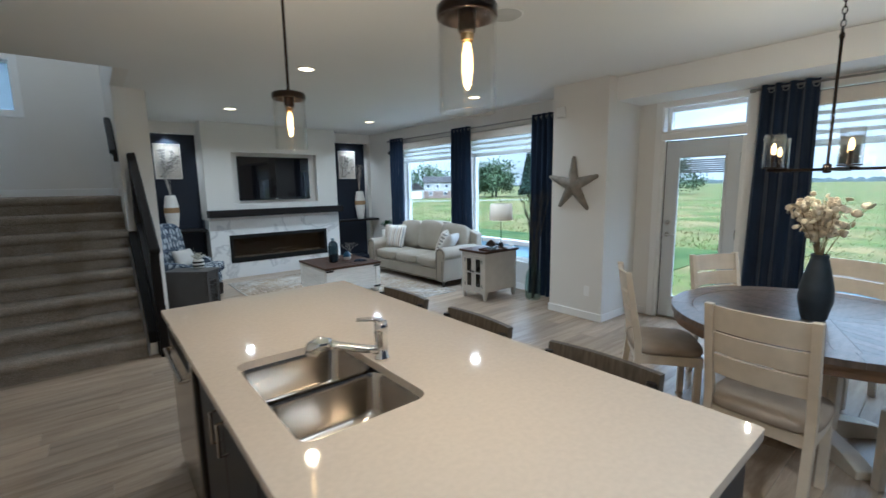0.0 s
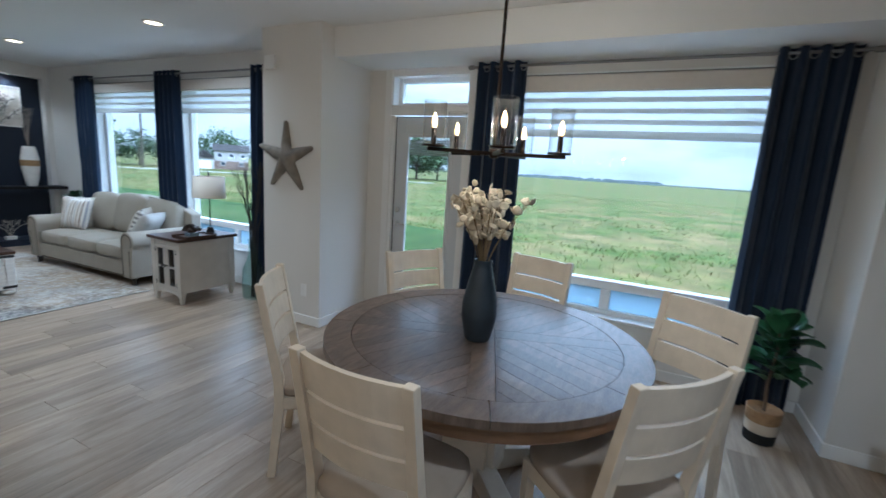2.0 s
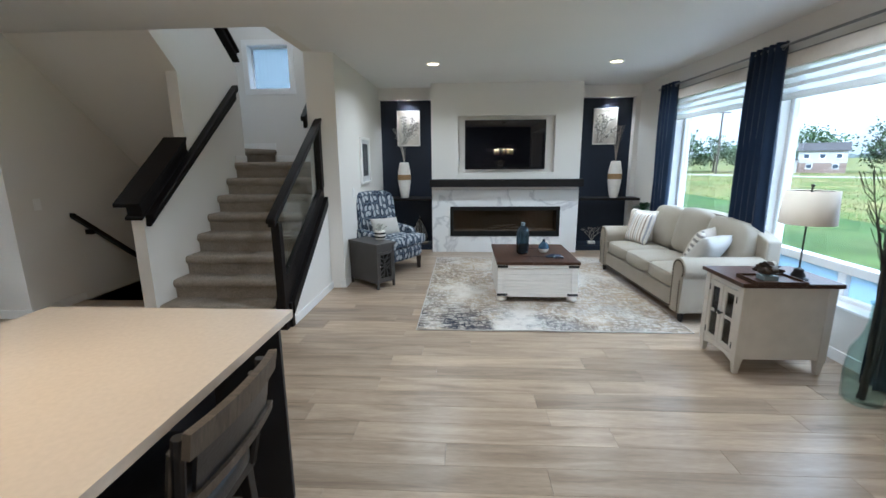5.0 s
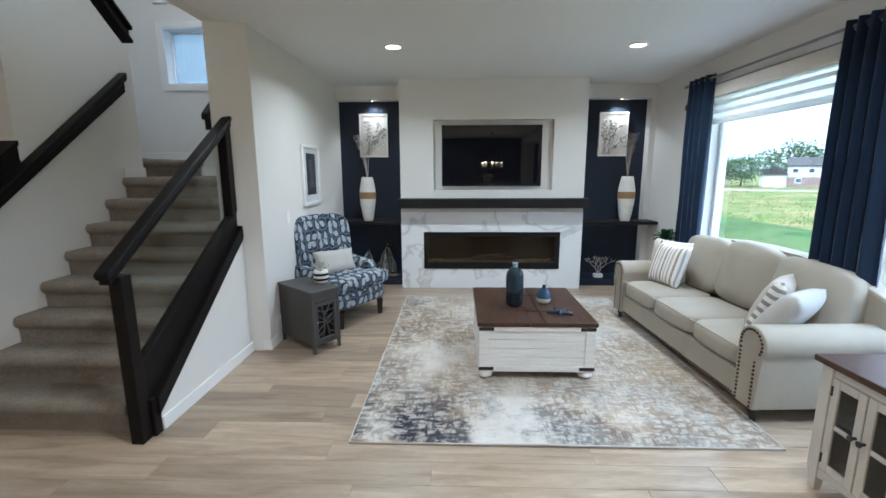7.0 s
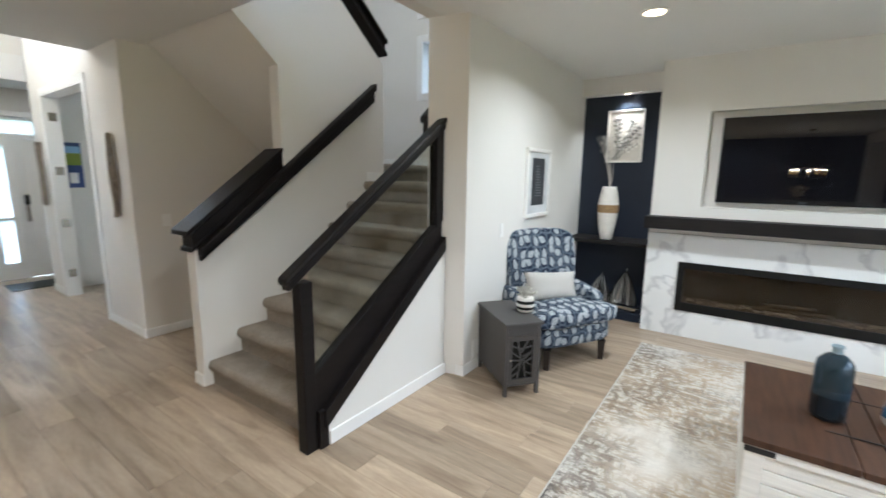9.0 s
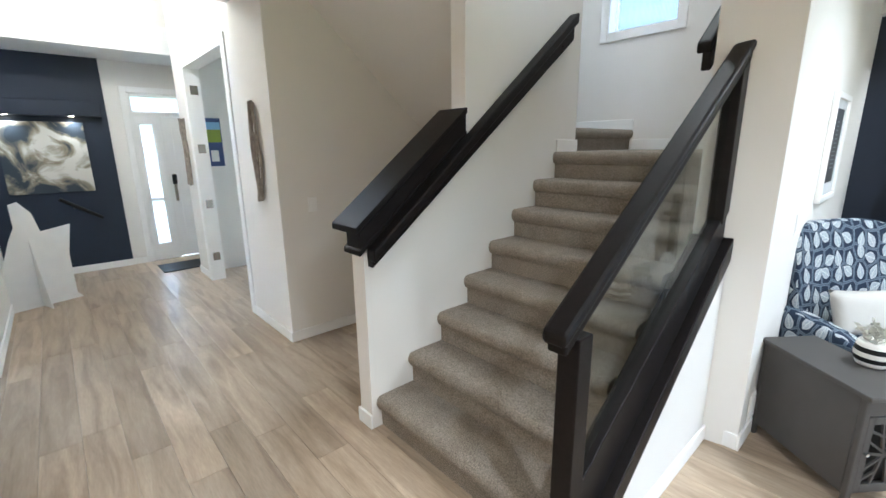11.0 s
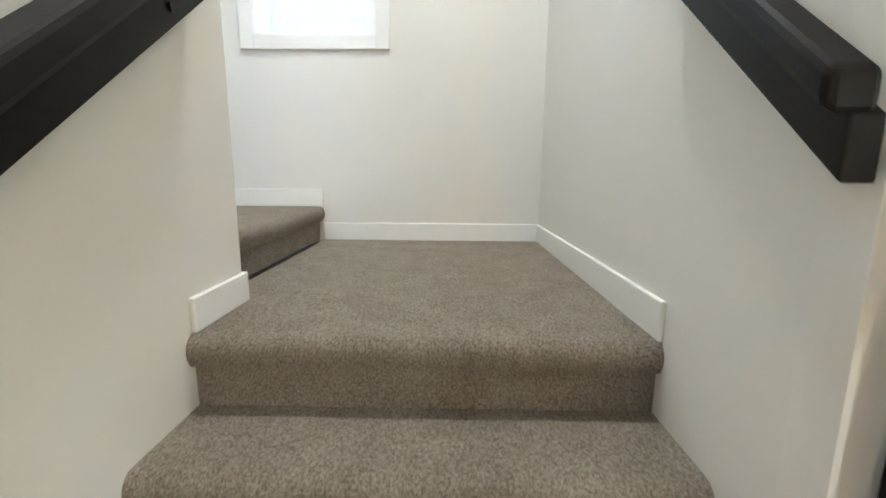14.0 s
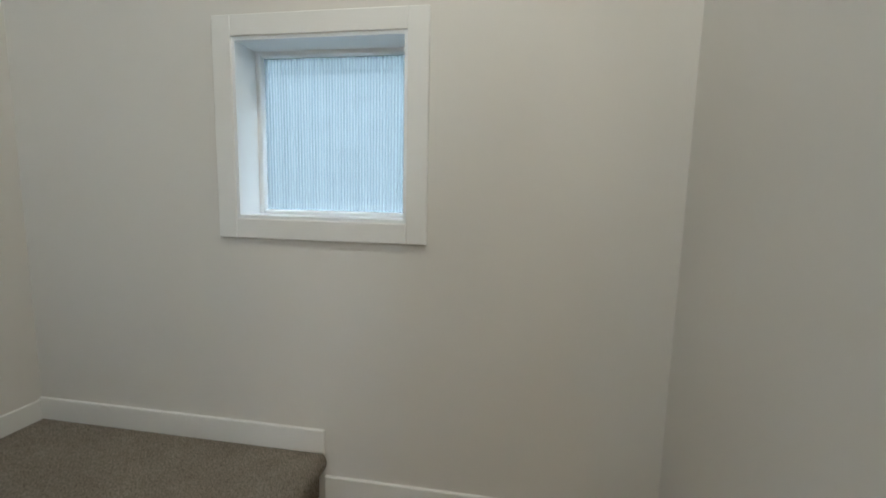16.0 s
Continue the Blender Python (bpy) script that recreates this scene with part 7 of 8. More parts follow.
for k in range(5):
    z0, z1 = 0.02 * k, 0.02 * (k + 1)
    rr = [0.042, 0.050, 0.054, 0.054, 0.051, 0.046]
    part("band", lathe(([(0.0, 0.0)] if k == 0 else []) + [(rr[k], z0), ((rr[k] + rr[k + 1]) / 2 + 0.001, (z0 + z1) / 2), (rr[k + 1], z1)] + ([(0.04, 0.10), (0.0, 0.085)] if k == 4 else []), 24), M_CERAMIC if k % 2 == 0 else M_BLACK, cp, smooth=True)
r = random.Random(2)
M_SPRIG = mat("white_sprig", (0.62, 0.62, 0.55), 0.8, var=0.2)
for k in range(22):
    a, e = r.uniform(0, 6.28), r.uniform(0.5, 1.4)
    d = Vector((math.cos(a) * math.cos(e), math.sin(a) * math.cos(e), math.sin(e))) * r.uniform(0.06, 0.10)
    s_ = part("sprig", tube([(0, 0, 0.085), Vector((0, 0, 0.085)) + d * 0.6, Vector((0, 0, 0.09)) + d], 0.0015, 4), M_SPRIG, cp)
    bm = bmesh.new()
    for q in range(5):
        leaf(Vector((0, 0, 0.085)) + d * (0.45 + 0.13 * q), (r.uniform(-1, 1), r.uniform(-1, 1), r.uniform(0, 1)), 0.02, 0.011, bm=bm)
    part("sprig_leaves", bm, M_SPRIG, s_)

# framed picture, switches, outlets, vents
pf = empty("framed_picture", "white-framed picture with a dark ribbed print", "picture")
bm = bmesh.new()
for a in ((7.19, 7.225, 1.215, 1.88), (7.735, 7.77, 1.215, 1.88), (7.225, 7.735, 1.215, 1.25), (7.225, 7.735, 1.845, 1.88)):
    box(0.866, 0.895, *a, 0.003, 1, bm=bm)
part("frame", bm, M_TRIM, pf)
part("mat_board", box(0.867, 0.879, 7.225, 7.735, 1.25, 1.845), mat("mat_board", (0.66, 0.67, 0.68), 0.8), pf)
part("print", box(0.878, 0.881, 7.33, 7.63, 1.33, 1.79), mat("dark_print", (0.045, 0.05, 0.06), 0.5, var=0.3, scale=5), pf)
for k in range(12):
    part("print_line", box(0.8805, 0.882, 7.42, 7.56 - 0.006 * k, 1.42 + 0.026 * k, 1.428 + 0.026 * k), mat("print_grey", (0.25, 0.26, 0.28), 0.6) if k == 0 else bpy.data.materials["print_grey"], pf)
def plate(name, label, x0, x1, y0, y1, z0, z1, rocker):
    p = empty(name, label, "switch", group="wall plates")
    part("plate", box(x0, x1, y0, y1, z0, z1, 0.002, 1), M_TRIM, p)
    part("rocker", box(*rocker, 0.001, 1), M_TRIM, p)
plate("light_switch", "white rocker light switch on the wall", 0.865, 0.871, 6.72, 6.79, 1.08, 1.20, (0.871, 0.874, 6.737, 6.773, 1.105, 1.175))
plate("light_switch", "white rocker light switch on the hall wall", -2.04, -2.034, 5.22, 5.30, 1.08, 1.20, (-2.034, -2.031, 5.24, 5.28, 1.105, 1.175))
plate("light_switch", "white rocker light switch on the pantry wall", -2.95, -2.944, 2.95, 3.03, 1.08, 1.20, (-2.944, -2.941, 2.97, 3.01, 1.105, 1.175))
plate("light_switch", "white rocker light switch by the kitchen", -1.2, -1.12, 3.07, 3.076, 1.08, 1.20, (-1.18, -1.14, 3.076, 3.079, 1.105, 1.175))
plate("power_outlet", "white power outlet low on the column", 4.684, 4.69, 2.72, 2.79, 0.28, 0.40, (4.681, 4.684, 2.737, 2.773, 0.30, 0.38))
vent = empty("wall_vent", "white return-air vent low on the wall", "vent")
part("frame", box(0.866, 0.874, 6.30, 6.52, 0.10, 0.26, 0.002, 1), M_TRIM, vent)
for k in range(7):
    part("louvre", box(0.874, 0.879, 6.32, 6.50, 0.115 + 0.02 * k, 0.125 + 0.02 * k), M_TRIM, vent)

# niche ornaments
M_SILVER = mat("polished_silver", (0.62, 0.60, 0.57), 0.15, metal=1.0, var=0.15, scale=12)
def sailboat(x, y, z, s, rz):
    b = empty("sailboat_ornament", "polished silver sailboat ornament on the niche plinth", "ornament", pose(x, y, z, rz=rz), group="sailboats")
    part("hull", moved(prism([(-0.16 * s, 0.055 * s), (-0.11 * s, 0.0), (0.11 * s, 0.0), (0.17 * s, 0.055 * s)], "y", -0.035 * s, 0.035 * s, 0.01), Matrix.Identity(4)), M_SILVER, b)
    for sgn, w in ((-1, 0.17), (1, 0.12)):
        bm = bmesh.new()
        n = 8
        L = []
        for j in range(n + 1):
            t = j / n
            ww = w * s * (1 - t ** 1.6) + 0.004
            L.append([bm.verts.new((sgn * (0.006 + ww * u), -0.07 * s * math.sin(math.pi * u) * (1 - t * 0.6), 0.07 * s + t * 0.36 * s)) for u in (0, 0.25, 0.5, 0.75, 1)])
        for p, q in zip(L, L[1:]):
            for i in range(4):
                bm.faces.new((p[i], p[i + 1], q[i + 1], q[i]))
        bmesh.ops.solidify(bm, geom=bm.faces[:], thickness=0.004)
        part("sail", bm, M_SILVER, b, smooth=True)
    part("mast", tube([(0, 0, 0.05 * s), (0, 0, 0.46 * s)], 0.004, 6), M_SILVER, b)
sailboat(1.28, 8.60, 0.091, 0.90, 15)
sailboat(1.56, 8.56, 0.091, 1.08, -8)
cor = empty("coral_ornament", "pale branching coral ornament on a small block", "ornament", pose(4.56, 8.58, 0.091))
part("block", box(-0.06, 0.06, -0.04, 0.04, 0, 0.05, 0.004), M_CERAMIC, cor)
r = random.Random(5)
bm = bmesh.new()
def grow(p, d, ln, rad, depth):
    q = p + d * ln
    tube([p, p + d * ln * 0.5 + Vector((r.uniform(-.006, .006), 0, 0)), q], [rad, rad * 0.9, rad * 0.75], 5, bm)
    if depth:
        for s in (-1, 1) if depth > 1 else (-1, 0, 1):
            grow(q, (d + Vector((s * r.uniform(0.4, 0.9), r.uniform(-.3, .3), r.uniform(-.1, .3)))).normalized(), ln * r.uniform(0.65, 0.95), rad * 0.72, depth - 1)
for s in (-0.5, 0.0, 0.5):
    grow(Vector((0, 0, 0.05)), Vector((s, 0, 1)).normalized(), 0.09, 0.008, 3)
part("coral", bm, mat("pale_coral", (0.48, 0.43, 0.37), 0.8, var=0.15), cor)
zz = empty("shelf_plant", "small green leafy plant in a pot behind the sofa", "plant", pose(5.06, 7.72, 0))
part("pot", lathe([(0.0, 0), (0.10, 0), (0.13, 0.70), (0.115, 0.70), (0.0, 0.66)], 20), M_CERAMIC, zz, smooth=True)
lm2 = leaf_mesh("leaf", 0.16, 0.09, M_LEAF)
r = random.Random(6)
for k in range(26):
    a = 2.4 * k
    o = new("leaf", lm2)
    o.parent = zz
    o.matrix_basis = Matrix.Translation((0.02 * math.cos(a), 0.02 * math.sin(a), 0.70 + 0.10 * (k / 26))) @ Euler((radians(r.uniform(5, 60)), 0, a)).to_matrix().to_4x4()

# ---- hall and foyer ----
fd = empty("door_2", "white front door with a glazed sidelite and transom", "door", kind="structure")
M_FROST = glass_mat("door_glass", (0.95, 0.97, 1.0), rough=0.15, clear=0.9)
_fn, _fl = M_FROST.node_tree.nodes, M_FROST.node_tree.links
_ft, _fm = _fn.new("ShaderNodeBsdfTranslucent"), _fn.new("ShaderNodeMixShader")
_ft.inputs["Color"].default_value, _fm.inputs["Fac"].default_value = (0.8, 0.84, 0.88, 1), 0.88
_fs = _fn["Material Output"].inputs["Surface"].links[0].from_socket
_fl.new(_fs, _fm.inputs[1]), _fl.new(_ft.outputs["BSDF"], _fm.inputs[2]), _fl.new(_fm.outputs["Shader"], _fn["Material Output"].inputs["Surface"])
bm = bmesh.new()
for a in ((4.62, 4.66, 0, 2.36), (4.93, 4.98, 0, 2.08), (5.71, 5.75, 0, 2.36), (4.66, 5.71, 2.32, 2.36), (4.66, 5.71, 2.06, 2.12), (4.66, 4.93, 0, 0.25), (4.66, 4.93, 1.95, 2.06), (4.66, 4.72, 0.25, 1.95), (4.87, 4.93, 0.25, 1.95), (4.72, 4.87, 0.88, 0.92)):
    box(-6.24, -6.13, *a, 0.003, 1, bm=bm)
part("door_frame", bm, M_TRIM, fd)
part("door_leaf", box(-6.22, -6.175, 4.982, 5.708, 0.01, 2.055, 0.004), M_TRIM, fd)
for a in ((5.10, 5.60, 0.25, 0.95), (5.10, 5.60, 1.10, 1.90)):
    part("door_panel", box(-6.177, -6.168, *a, 0.004), M_TRIM, fd)
for a in ((4.72, 4.87, 0.25, 0.88), (4.72, 4.87, 0.92, 1.95), (4.66, 5.71, 2.12, 2.32)):
    part("pane", box(-6.19, -6.184, *a), M_FROST, fd).visible_shadow = False
part("handle_plate", box(-6.175, -6.16, 5.03, 5.07, 0.85, 1.25, 0.003), M_STEEL, fd)
part("keypad", box(-6.175, -6.15, 5.02, 5.08, 1.10, 1.24, 0.006), M_BLACK, fd)
bm = bmesh.new()
for a in ((4.545, 4.62, 0, 2.435), (5.75, 5.825, 0, 2.435), (4.62, 5.75, 2.36, 2.435)):
    box(-6.1, -6.085, *a, 0.003, 1, bm=bm)
part("casing", bm, M_TRIM, fd)
mtc = tagged(part("door_mat", box(-5.75, -5.25, 4.6, 5.4, 0.001, 0.012, 0.004), M_BLACK), "thin dark door mat inside the front door", "mat")

def canvas_mat():
    m = mat("abstract_canvas", (0.52, 0.50, 0.45), 0.6, scale=2.6, col2=(0.020, 0.030, 0.042))
    m.node_tree.nodes["Noise Texture"].inputs["Distortion"].default_value = 1.1
    e = m.node_tree.nodes["Color Ramp"].color_ramp.elements
    e[0].position, e[1].position = 0.44, 0.60
    e.new(0.52).color = (0.22, 0.19, 0.13, 1)
    return m
fa = empty("foyer_painting", "large abstract canvas in grey, white and blue-black", "painting")
part("canvas", box(-6.079, -6.045, 3.28, 4.10, 1.08, 1.95, 0.003), canvas_mat(), fa)
fs = empty("foyer_light_shelf", "navy floating box shelf with small lights beneath", "shelf")
part("box", box(-6.079, -5.93, 3.15, 4.30, 2.02, 2.20, 0.004), M_NAVY, fs)
for y in (3.4, 4.0):
    part("light", lathe([(0.0, 2.017), (0.03, 2.017)], 14, -6.0, y), M_MINI, fs, "glowing puck light")
    lamp_at("puck_lamp", -6.0, y, 2.01, 0.55, 0.05, spread=120)
hb = empty("foyer_handrail", "short sloped black handrail on the navy wall", "handrail")
part("bar", tube([(-6.0, 3.72, 1.0), (-6.0, 4.12, 0.72)], 0.024, 8), M_BLACKWOOD, hb)
part("bracket", tube([(-6.0, 3.85, 0.90), (-6.079, 3.85, 0.86)], 0.010, 6), M_BLACKWOOD, hb)
M_CARD = mat("white_card", (0.75, 0.74, 0.72), 0.7, var=0.03)
sdp = empty("cardboard_stand", "white cardboard display stand seen from behind", "display stand", pose(-4.75, 3.42, 0, rz=-70))
part("panel", prism([(-0.30, 0.02), (0.34, 0.02), (0.30, 0.32), (0.16, 0.72), (0.10, 0.85), (0.10, 1.08), (0.03, 1.10), (-0.06, 0.98), (-0.10, 0.78), (-0.36, 0.82), (-0.30, 0.5)], "y", -0.005, 0.005), M_CARD, sdp)
part("strut", prism([(0.0, 0.0), (0.22, 0.0), (0.0, 0.75)], "x", 0.0, 0.01), M_CARD, sdp)
part("foot", prism([(-0.34, 0.0), (0.36, 0.0), (0.34, 0.05), (-0.30, 0.05)], "y", 0.02, 0.03), M_CARD, sdp)
M_DRIFT = mat("driftwood", (0.34, 0.29, 0.24), 0.85, var=0.25, scale=20, bump=0.4, bscale=60)
def driftwood(x, y, z0, z1, seed):
    d = empty("driftwood_hanging", "bundle of twisted driftwood sticks hung on the wall", "wall hanging", group="driftwood hangings")
    r = random.Random(seed)
    for k in range(6):
        pts, px = [], x + r.uniform(-0.05, 0.05)
        ph, am = r.uniform(0, 6), r.uniform(0.012, 0.035)
        for q in range(12):
            t = q / 11
            pts.append((px + am * math.sin(ph + 7 * t) + r.uniform(-.006, .006), y - 0.022 - 0.012 * (k % 3), z0 + (z1 - z0) * (t * 0.96 + 0.02 * r.random())))
        part("stick", tube(pts, [r.uniform(0.008, 0.014) for _ in range(12)], 6), M_DRIFT, d)
driftwood(-2.34, 4.99, 1.16, 1.98, 1)
driftwood(-4.74, 4.99, 1.16, 1.98, 2)
pst = empty("study_poster", "small colourful poster on the study wall", "poster")
part("sheet", box(-4.899, -4.893, 5.24, 5.42, 1.38, 1.98), mat("poster_blue", (0.05, 0.08, 0.22), 0.6), pst)
part("field_block", box(-4.8935, -4.891, 5.25, 5.41, 1.68, 1.84), mat("poster_green", (0.30, 0.38, 0.05), 0.6), pst)
part("sky_block", box(-4.8935, -4.891, 5.25, 5.41, 1.84, 1.93), mat("poster_sky", (0.30, 0.50, 0.75), 0.6), pst)
part("text_bar", box(-4.8935, -4.891, 5.27, 5.36, 1.44, 1.58), M_CARD, pst)
bm = bmesh.new()
for a in ((-4.525, -4.45, 0, 2.57), (-2.98, -2.905, 0, 2.57), (-4.45, -2.98, 2.50, 2.57)):
    box(a[0], a[1], 4.974, 4.989, a[2], a[3], 0.003, 1, bm=bm)
structure("trim_study_door", bm, M_TRIM, "white casing round the study doorway", "door casing")
bm = bmesh.new()
for a in ((-4.45, -4.43, 0, 2.5), (-3.0, -2.98, 0, 2.5), (-4.43, -3.0, 2.48, 2.5)):
    box(a[0], a[1], 4.975, 5.135, a[2], a[3], bm=bm)
jb = structure("door_3", bm, M_TRIM, "white jamb of the study doorway with steel hinges", "door jamb")
for z in (0.3, 0.95, 1.6, 2.25):
    part("hinge", box(-4.43, -4.424, 5.02, 5.10, z - 0.05, z + 0.05, 0.002, 1), M_STEEL, jb)
sc = empty("study_chair", "black metal chair inside the study", "chair", pose(-4.05, 5.62, 0, rz=25))
part("seat", box(-0.2, 0.2, -0.2, 0.2, 0.43, 0.46, 0.01), M_BLACK, sc)
for sx in (-0.18, 0.18):
    for sy in (-0.18, 0.18):
        part("leg", tube([(sx * 1.1, sy * 1.1, 0), (sx, sy, 0.43)], 0.011, 6), M_BLACK, sc)
part("backrest", moved(soft_box(0.38, 0.03, 0.30, 0.0, cuts=4), Matrix.Translation((0, 0.20, 0.55)) @ Matrix.Rotation(radians(-8), 4, "X")), M_BLACK, sc, smooth=True)
for sx in (-0.15, 0.15):
    part("back_post", tube([(sx, 0.19, 0.44), (sx, 0.205, 0.62)], 0.010, 6), M_BLACK, sc)
ob_ = empty("orb_chandelier", "dark metal orb chandelier hanging in the tall foyer", "chandelier", pose(-3.85, 3.85, 3.24))
for k in range(3):
    pts = [Matrix.Rotation(radians(60 * k), 3, "Z") @ Vector((0.30 * math.cos(t), 0, 0.30 * math.sin(t))) for t in [2 * math.pi * q / 32 for q in range(33)]]
    part("ring", tube(pts, 0.007, 6, cap=False), M_BRONZE, ob_)
part("stem", tube([(0, 0, -0.18), (0, 0, TOP - 3.24)], 0.008, 8), M_BRONZE, ob_)
for k in range(4):
    a = radians(90 * k + 20)
    part("arm", tube([(0, 0, -0.16), (0.06 * math.cos(a), 0.06 * math.sin(a), -0.19), (0.12 * math.cos(a), 0.12 * math.sin(a), -0.12)], 0.008, 6), M_BRONZE, ob_)
    part("candle", tube([(0.12 * math.cos(a), 0.12 * math.sin(a), -0.12), (0.12 * math.cos(a), 0.12 * math.sin(a), -0.02)], 0.013, 8), M_BRONZE, ob_)
    part("bulb", lathe([(0.0, -0.02), (0.014, 0.0), (0.010, 0.03), (0.0, 0.05)], 10, 0.12 * math.cos(a), 0.12 * math.sin(a)), M_MINI, ob_, "glowing candle bulb")
d = bpy.data.lights.new("foyer_lamp", "POINT")
d.energy, d.color, d.shadow_soft_size = FOYER_POWER, (1.0, 0.80, 0.58), 0.15
new("foyer_lamp", d).location = (-3.85, 3.85, 3.28)

# ---- outside ----
ZG = -0.60
def grass_mat(name, a, b, c, sc=0.5):
    m = mat(name, a, 0.95, scale=sc, col2=b, stretch=(1.0, 0.55, 1.0), spec=0.1)
    n, l = m.node_tree.nodes, m.node_tree.links
    bs = n["Principled BSDF"]
    tc, nz, rp, mx = n.new("ShaderNodeTexCoord"), n.new("ShaderNodeTexNoise"), n.new("ShaderNodeMapRange"), n.new("ShaderNodeMix")
    nz.inputs["Scale"].default_value, nz.inputs["Detail"].default_value, nz.inputs["Roughness"].default_value = 0.28, 10, 0.70
    rp.inputs["From Min"].default_value, rp.inputs["From Max"].default_value = 0.44, 0.62
    l.new(tc.outputs["Object"], nz.inputs["Vector"]), l.new(nz.outputs["Fac"], rp.inputs["Value"])
    mx.data_type = "RGBA"
    mx.inputs["B"].default_value = (*c, 1)
    l.new(rp.outputs["Result"], mx.inputs["Factor"]), l.new(bs.inputs["Base Color"].links[0].from_socket, mx.inputs["A"])
    # fine blades and clumps over the broad patches
    fine, fr, fx = n.new("ShaderNodeTexNoise"), n.new("ShaderNodeValToRGB"), n.new("ShaderNodeMix")
    fine.inputs["Scale"].default_value, fine.inputs["Detail"].default_value, fine.inputs["Roughness"].default_value = 0.9, 8, 0.68
    fr.color_ramp.elements[0].position, fr.color_ramp.elements[0].color = 0.36, (0.62, 0.66, 0.58, 1)
    fr.color_ramp.elements[1].position, fr.color_ramp.elements[1].color = 0.64, (1.25, 1.2, 1.15, 1)
    l.new(tc.outputs["Object"], fine.inputs["Vector"]), l.new(fine.outputs["Fac"], fr.inputs["Fac"])
    fx.data_type, fx.blend_type = "RGBA", "MULTIPLY"
    fx.inputs["Factor"].default_value = 1.0
    l.new(mx.outputs["Result"], fx.inputs["A"]), l.new(fr.outputs["Color"], fx.inputs["B"])
    l.new(fx.outputs["Result"], bs.inputs["Base Color"])
    return m
M_GRASS = grass_mat("meadow_grass", (0.060, 0.078, 0.016), (0.050, 0.068, 0.014), (0.132, 0.100, 0.042), 0.12)
M_LAWN = grass_mat("mown_lawn", (0.030, 0.058, 0.012), (0.024, 0.048, 0.010), (0.050, 0.066, 0.018), 1.5)
M_GRAVEL = mat("pale_gravel", (0.32, 0.31, 0.29), 0.95, var=0.25, scale=25, bump=0.8, bscale=60)
gb = bmesh.new()
box(-2500, 2500, -2500, 2500, ZG - 0.5, ZG, bm=gb)
structure("ground", gb, M_GRASS, "rough green and straw-coloured meadow reaching the horizon", "ground")
def meadow_stalks():
    """Tufts of tall grass: thin upright blades, green to straw, thicker towards the house."""
    rng = np.random.default_rng(21)
    count = 60000
    x = 15.6 + 46 * rng.random(count) ** 1.7
    y = rng.uniform(-34, 58, count)
    near = (rng.random(count) < 0.18)
    x = np.where(near & (y < 4.3), 9.0 + 7 * rng.random(count), x)
    a = rng.uniform(0, math.pi, count)
    clump = 0.5 + 0.5 * np.sin(x * 0.55 + 1.3 * np.sin(y * 0.31)) * np.cos(y * 0.47)
    h = (0.03 + 0.10 * clump) * rng.uniform(0.5, 1.3, count)
    w = rng.uniform(0.006, 0.022, count)
    dx, dy = np.cos(a) * w, np.sin(a) * w
    lx, ly = rng.normal(0, 0.05, count), rng.normal(0, 0.05, count)
    z = np.full(count, ZG)
    v = np.stack([np.stack([x - dx, y - dy, z], 1), np.stack([x + dx, y + dy, z], 1), np.stack([x + lx + dx * 0.7, y + ly + dy * 0.7, z + h * 0.8], 1), np.stack([x + lx * 1.4, y + ly * 1.4, z + h], 1)], 1).reshape(-1, 3)
    me = bpy.data.meshes.new("meadow_stalks")
    me.from_pydata(v.tolist(), [], np.arange(count * 4).reshape(-1, 4).tolist())
    m = mat("tall_grass", (0.07, 0.08, 0.025), 0.9, spec=0.1)
    n, l = m.node_tree.nodes, m.node_tree.links
    geo, rp = n.new("ShaderNodeNewGeometry"), n.new("ShaderNodeValToRGB")
    e = rp.color_ramp.elements
    e[0].position, e[0].color = 0.0, (0.105, 0.135, 0.034, 1)
    e[1].position, e[1].color = 1.0, (0.255, 0.205, 0.105, 1)
    e.new(0.5).color = (0.135, 0.148, 0.046, 1)
    l.new(geo.outputs["Random Per Island"], rp.inputs["Fac"])
    l.new(rp.outputs["Color"], n["Principled BSDF"].inputs["Base Color"])
    me.materials.append(m)
    tagged(new("meadow_stalks", me), "tall green and straw-coloured meadow grass", "grass", kind="stuff")
meadow_stalks()
structure("gravel_strip", box(5.62, 7.6, -12, 16, ZG, ZG + 0.03), M_GRAVEL, "pale gravel strip along the house", "ground")
structure("lawn", box(7.6, 15.5, 4.5, 60, ZG, ZG + 0.02), M_LAWN, "mown green lawn behind the house", "ground")
structure("road", prism([(24.0, 60.0), (60.0, 30.0), (61.2, 31.5), (25.2, 61.5)], "z", ZG, ZG + 0.03), M_GRAVEL, "pale gravel lane across the meadow", "road")
# broad-leaf green is lightened to stand in for distance haze
M_TREE = mat("hazed_tree_leaf", (0.085, 0.125, 0.055), 0.8, var=0.3, scale=0.7, rand=0.25, spec=0.2)
M_SPRUCE = mat("spruce_leaf", (0.050, 0.085, 0.062), 0.85, var=0.3, scale=0.7, rand=0.2, spec=0.2)
M_BARK = mat("tree_bark", (0.09, 0.07, 0.055), 0.9, var=0.2)
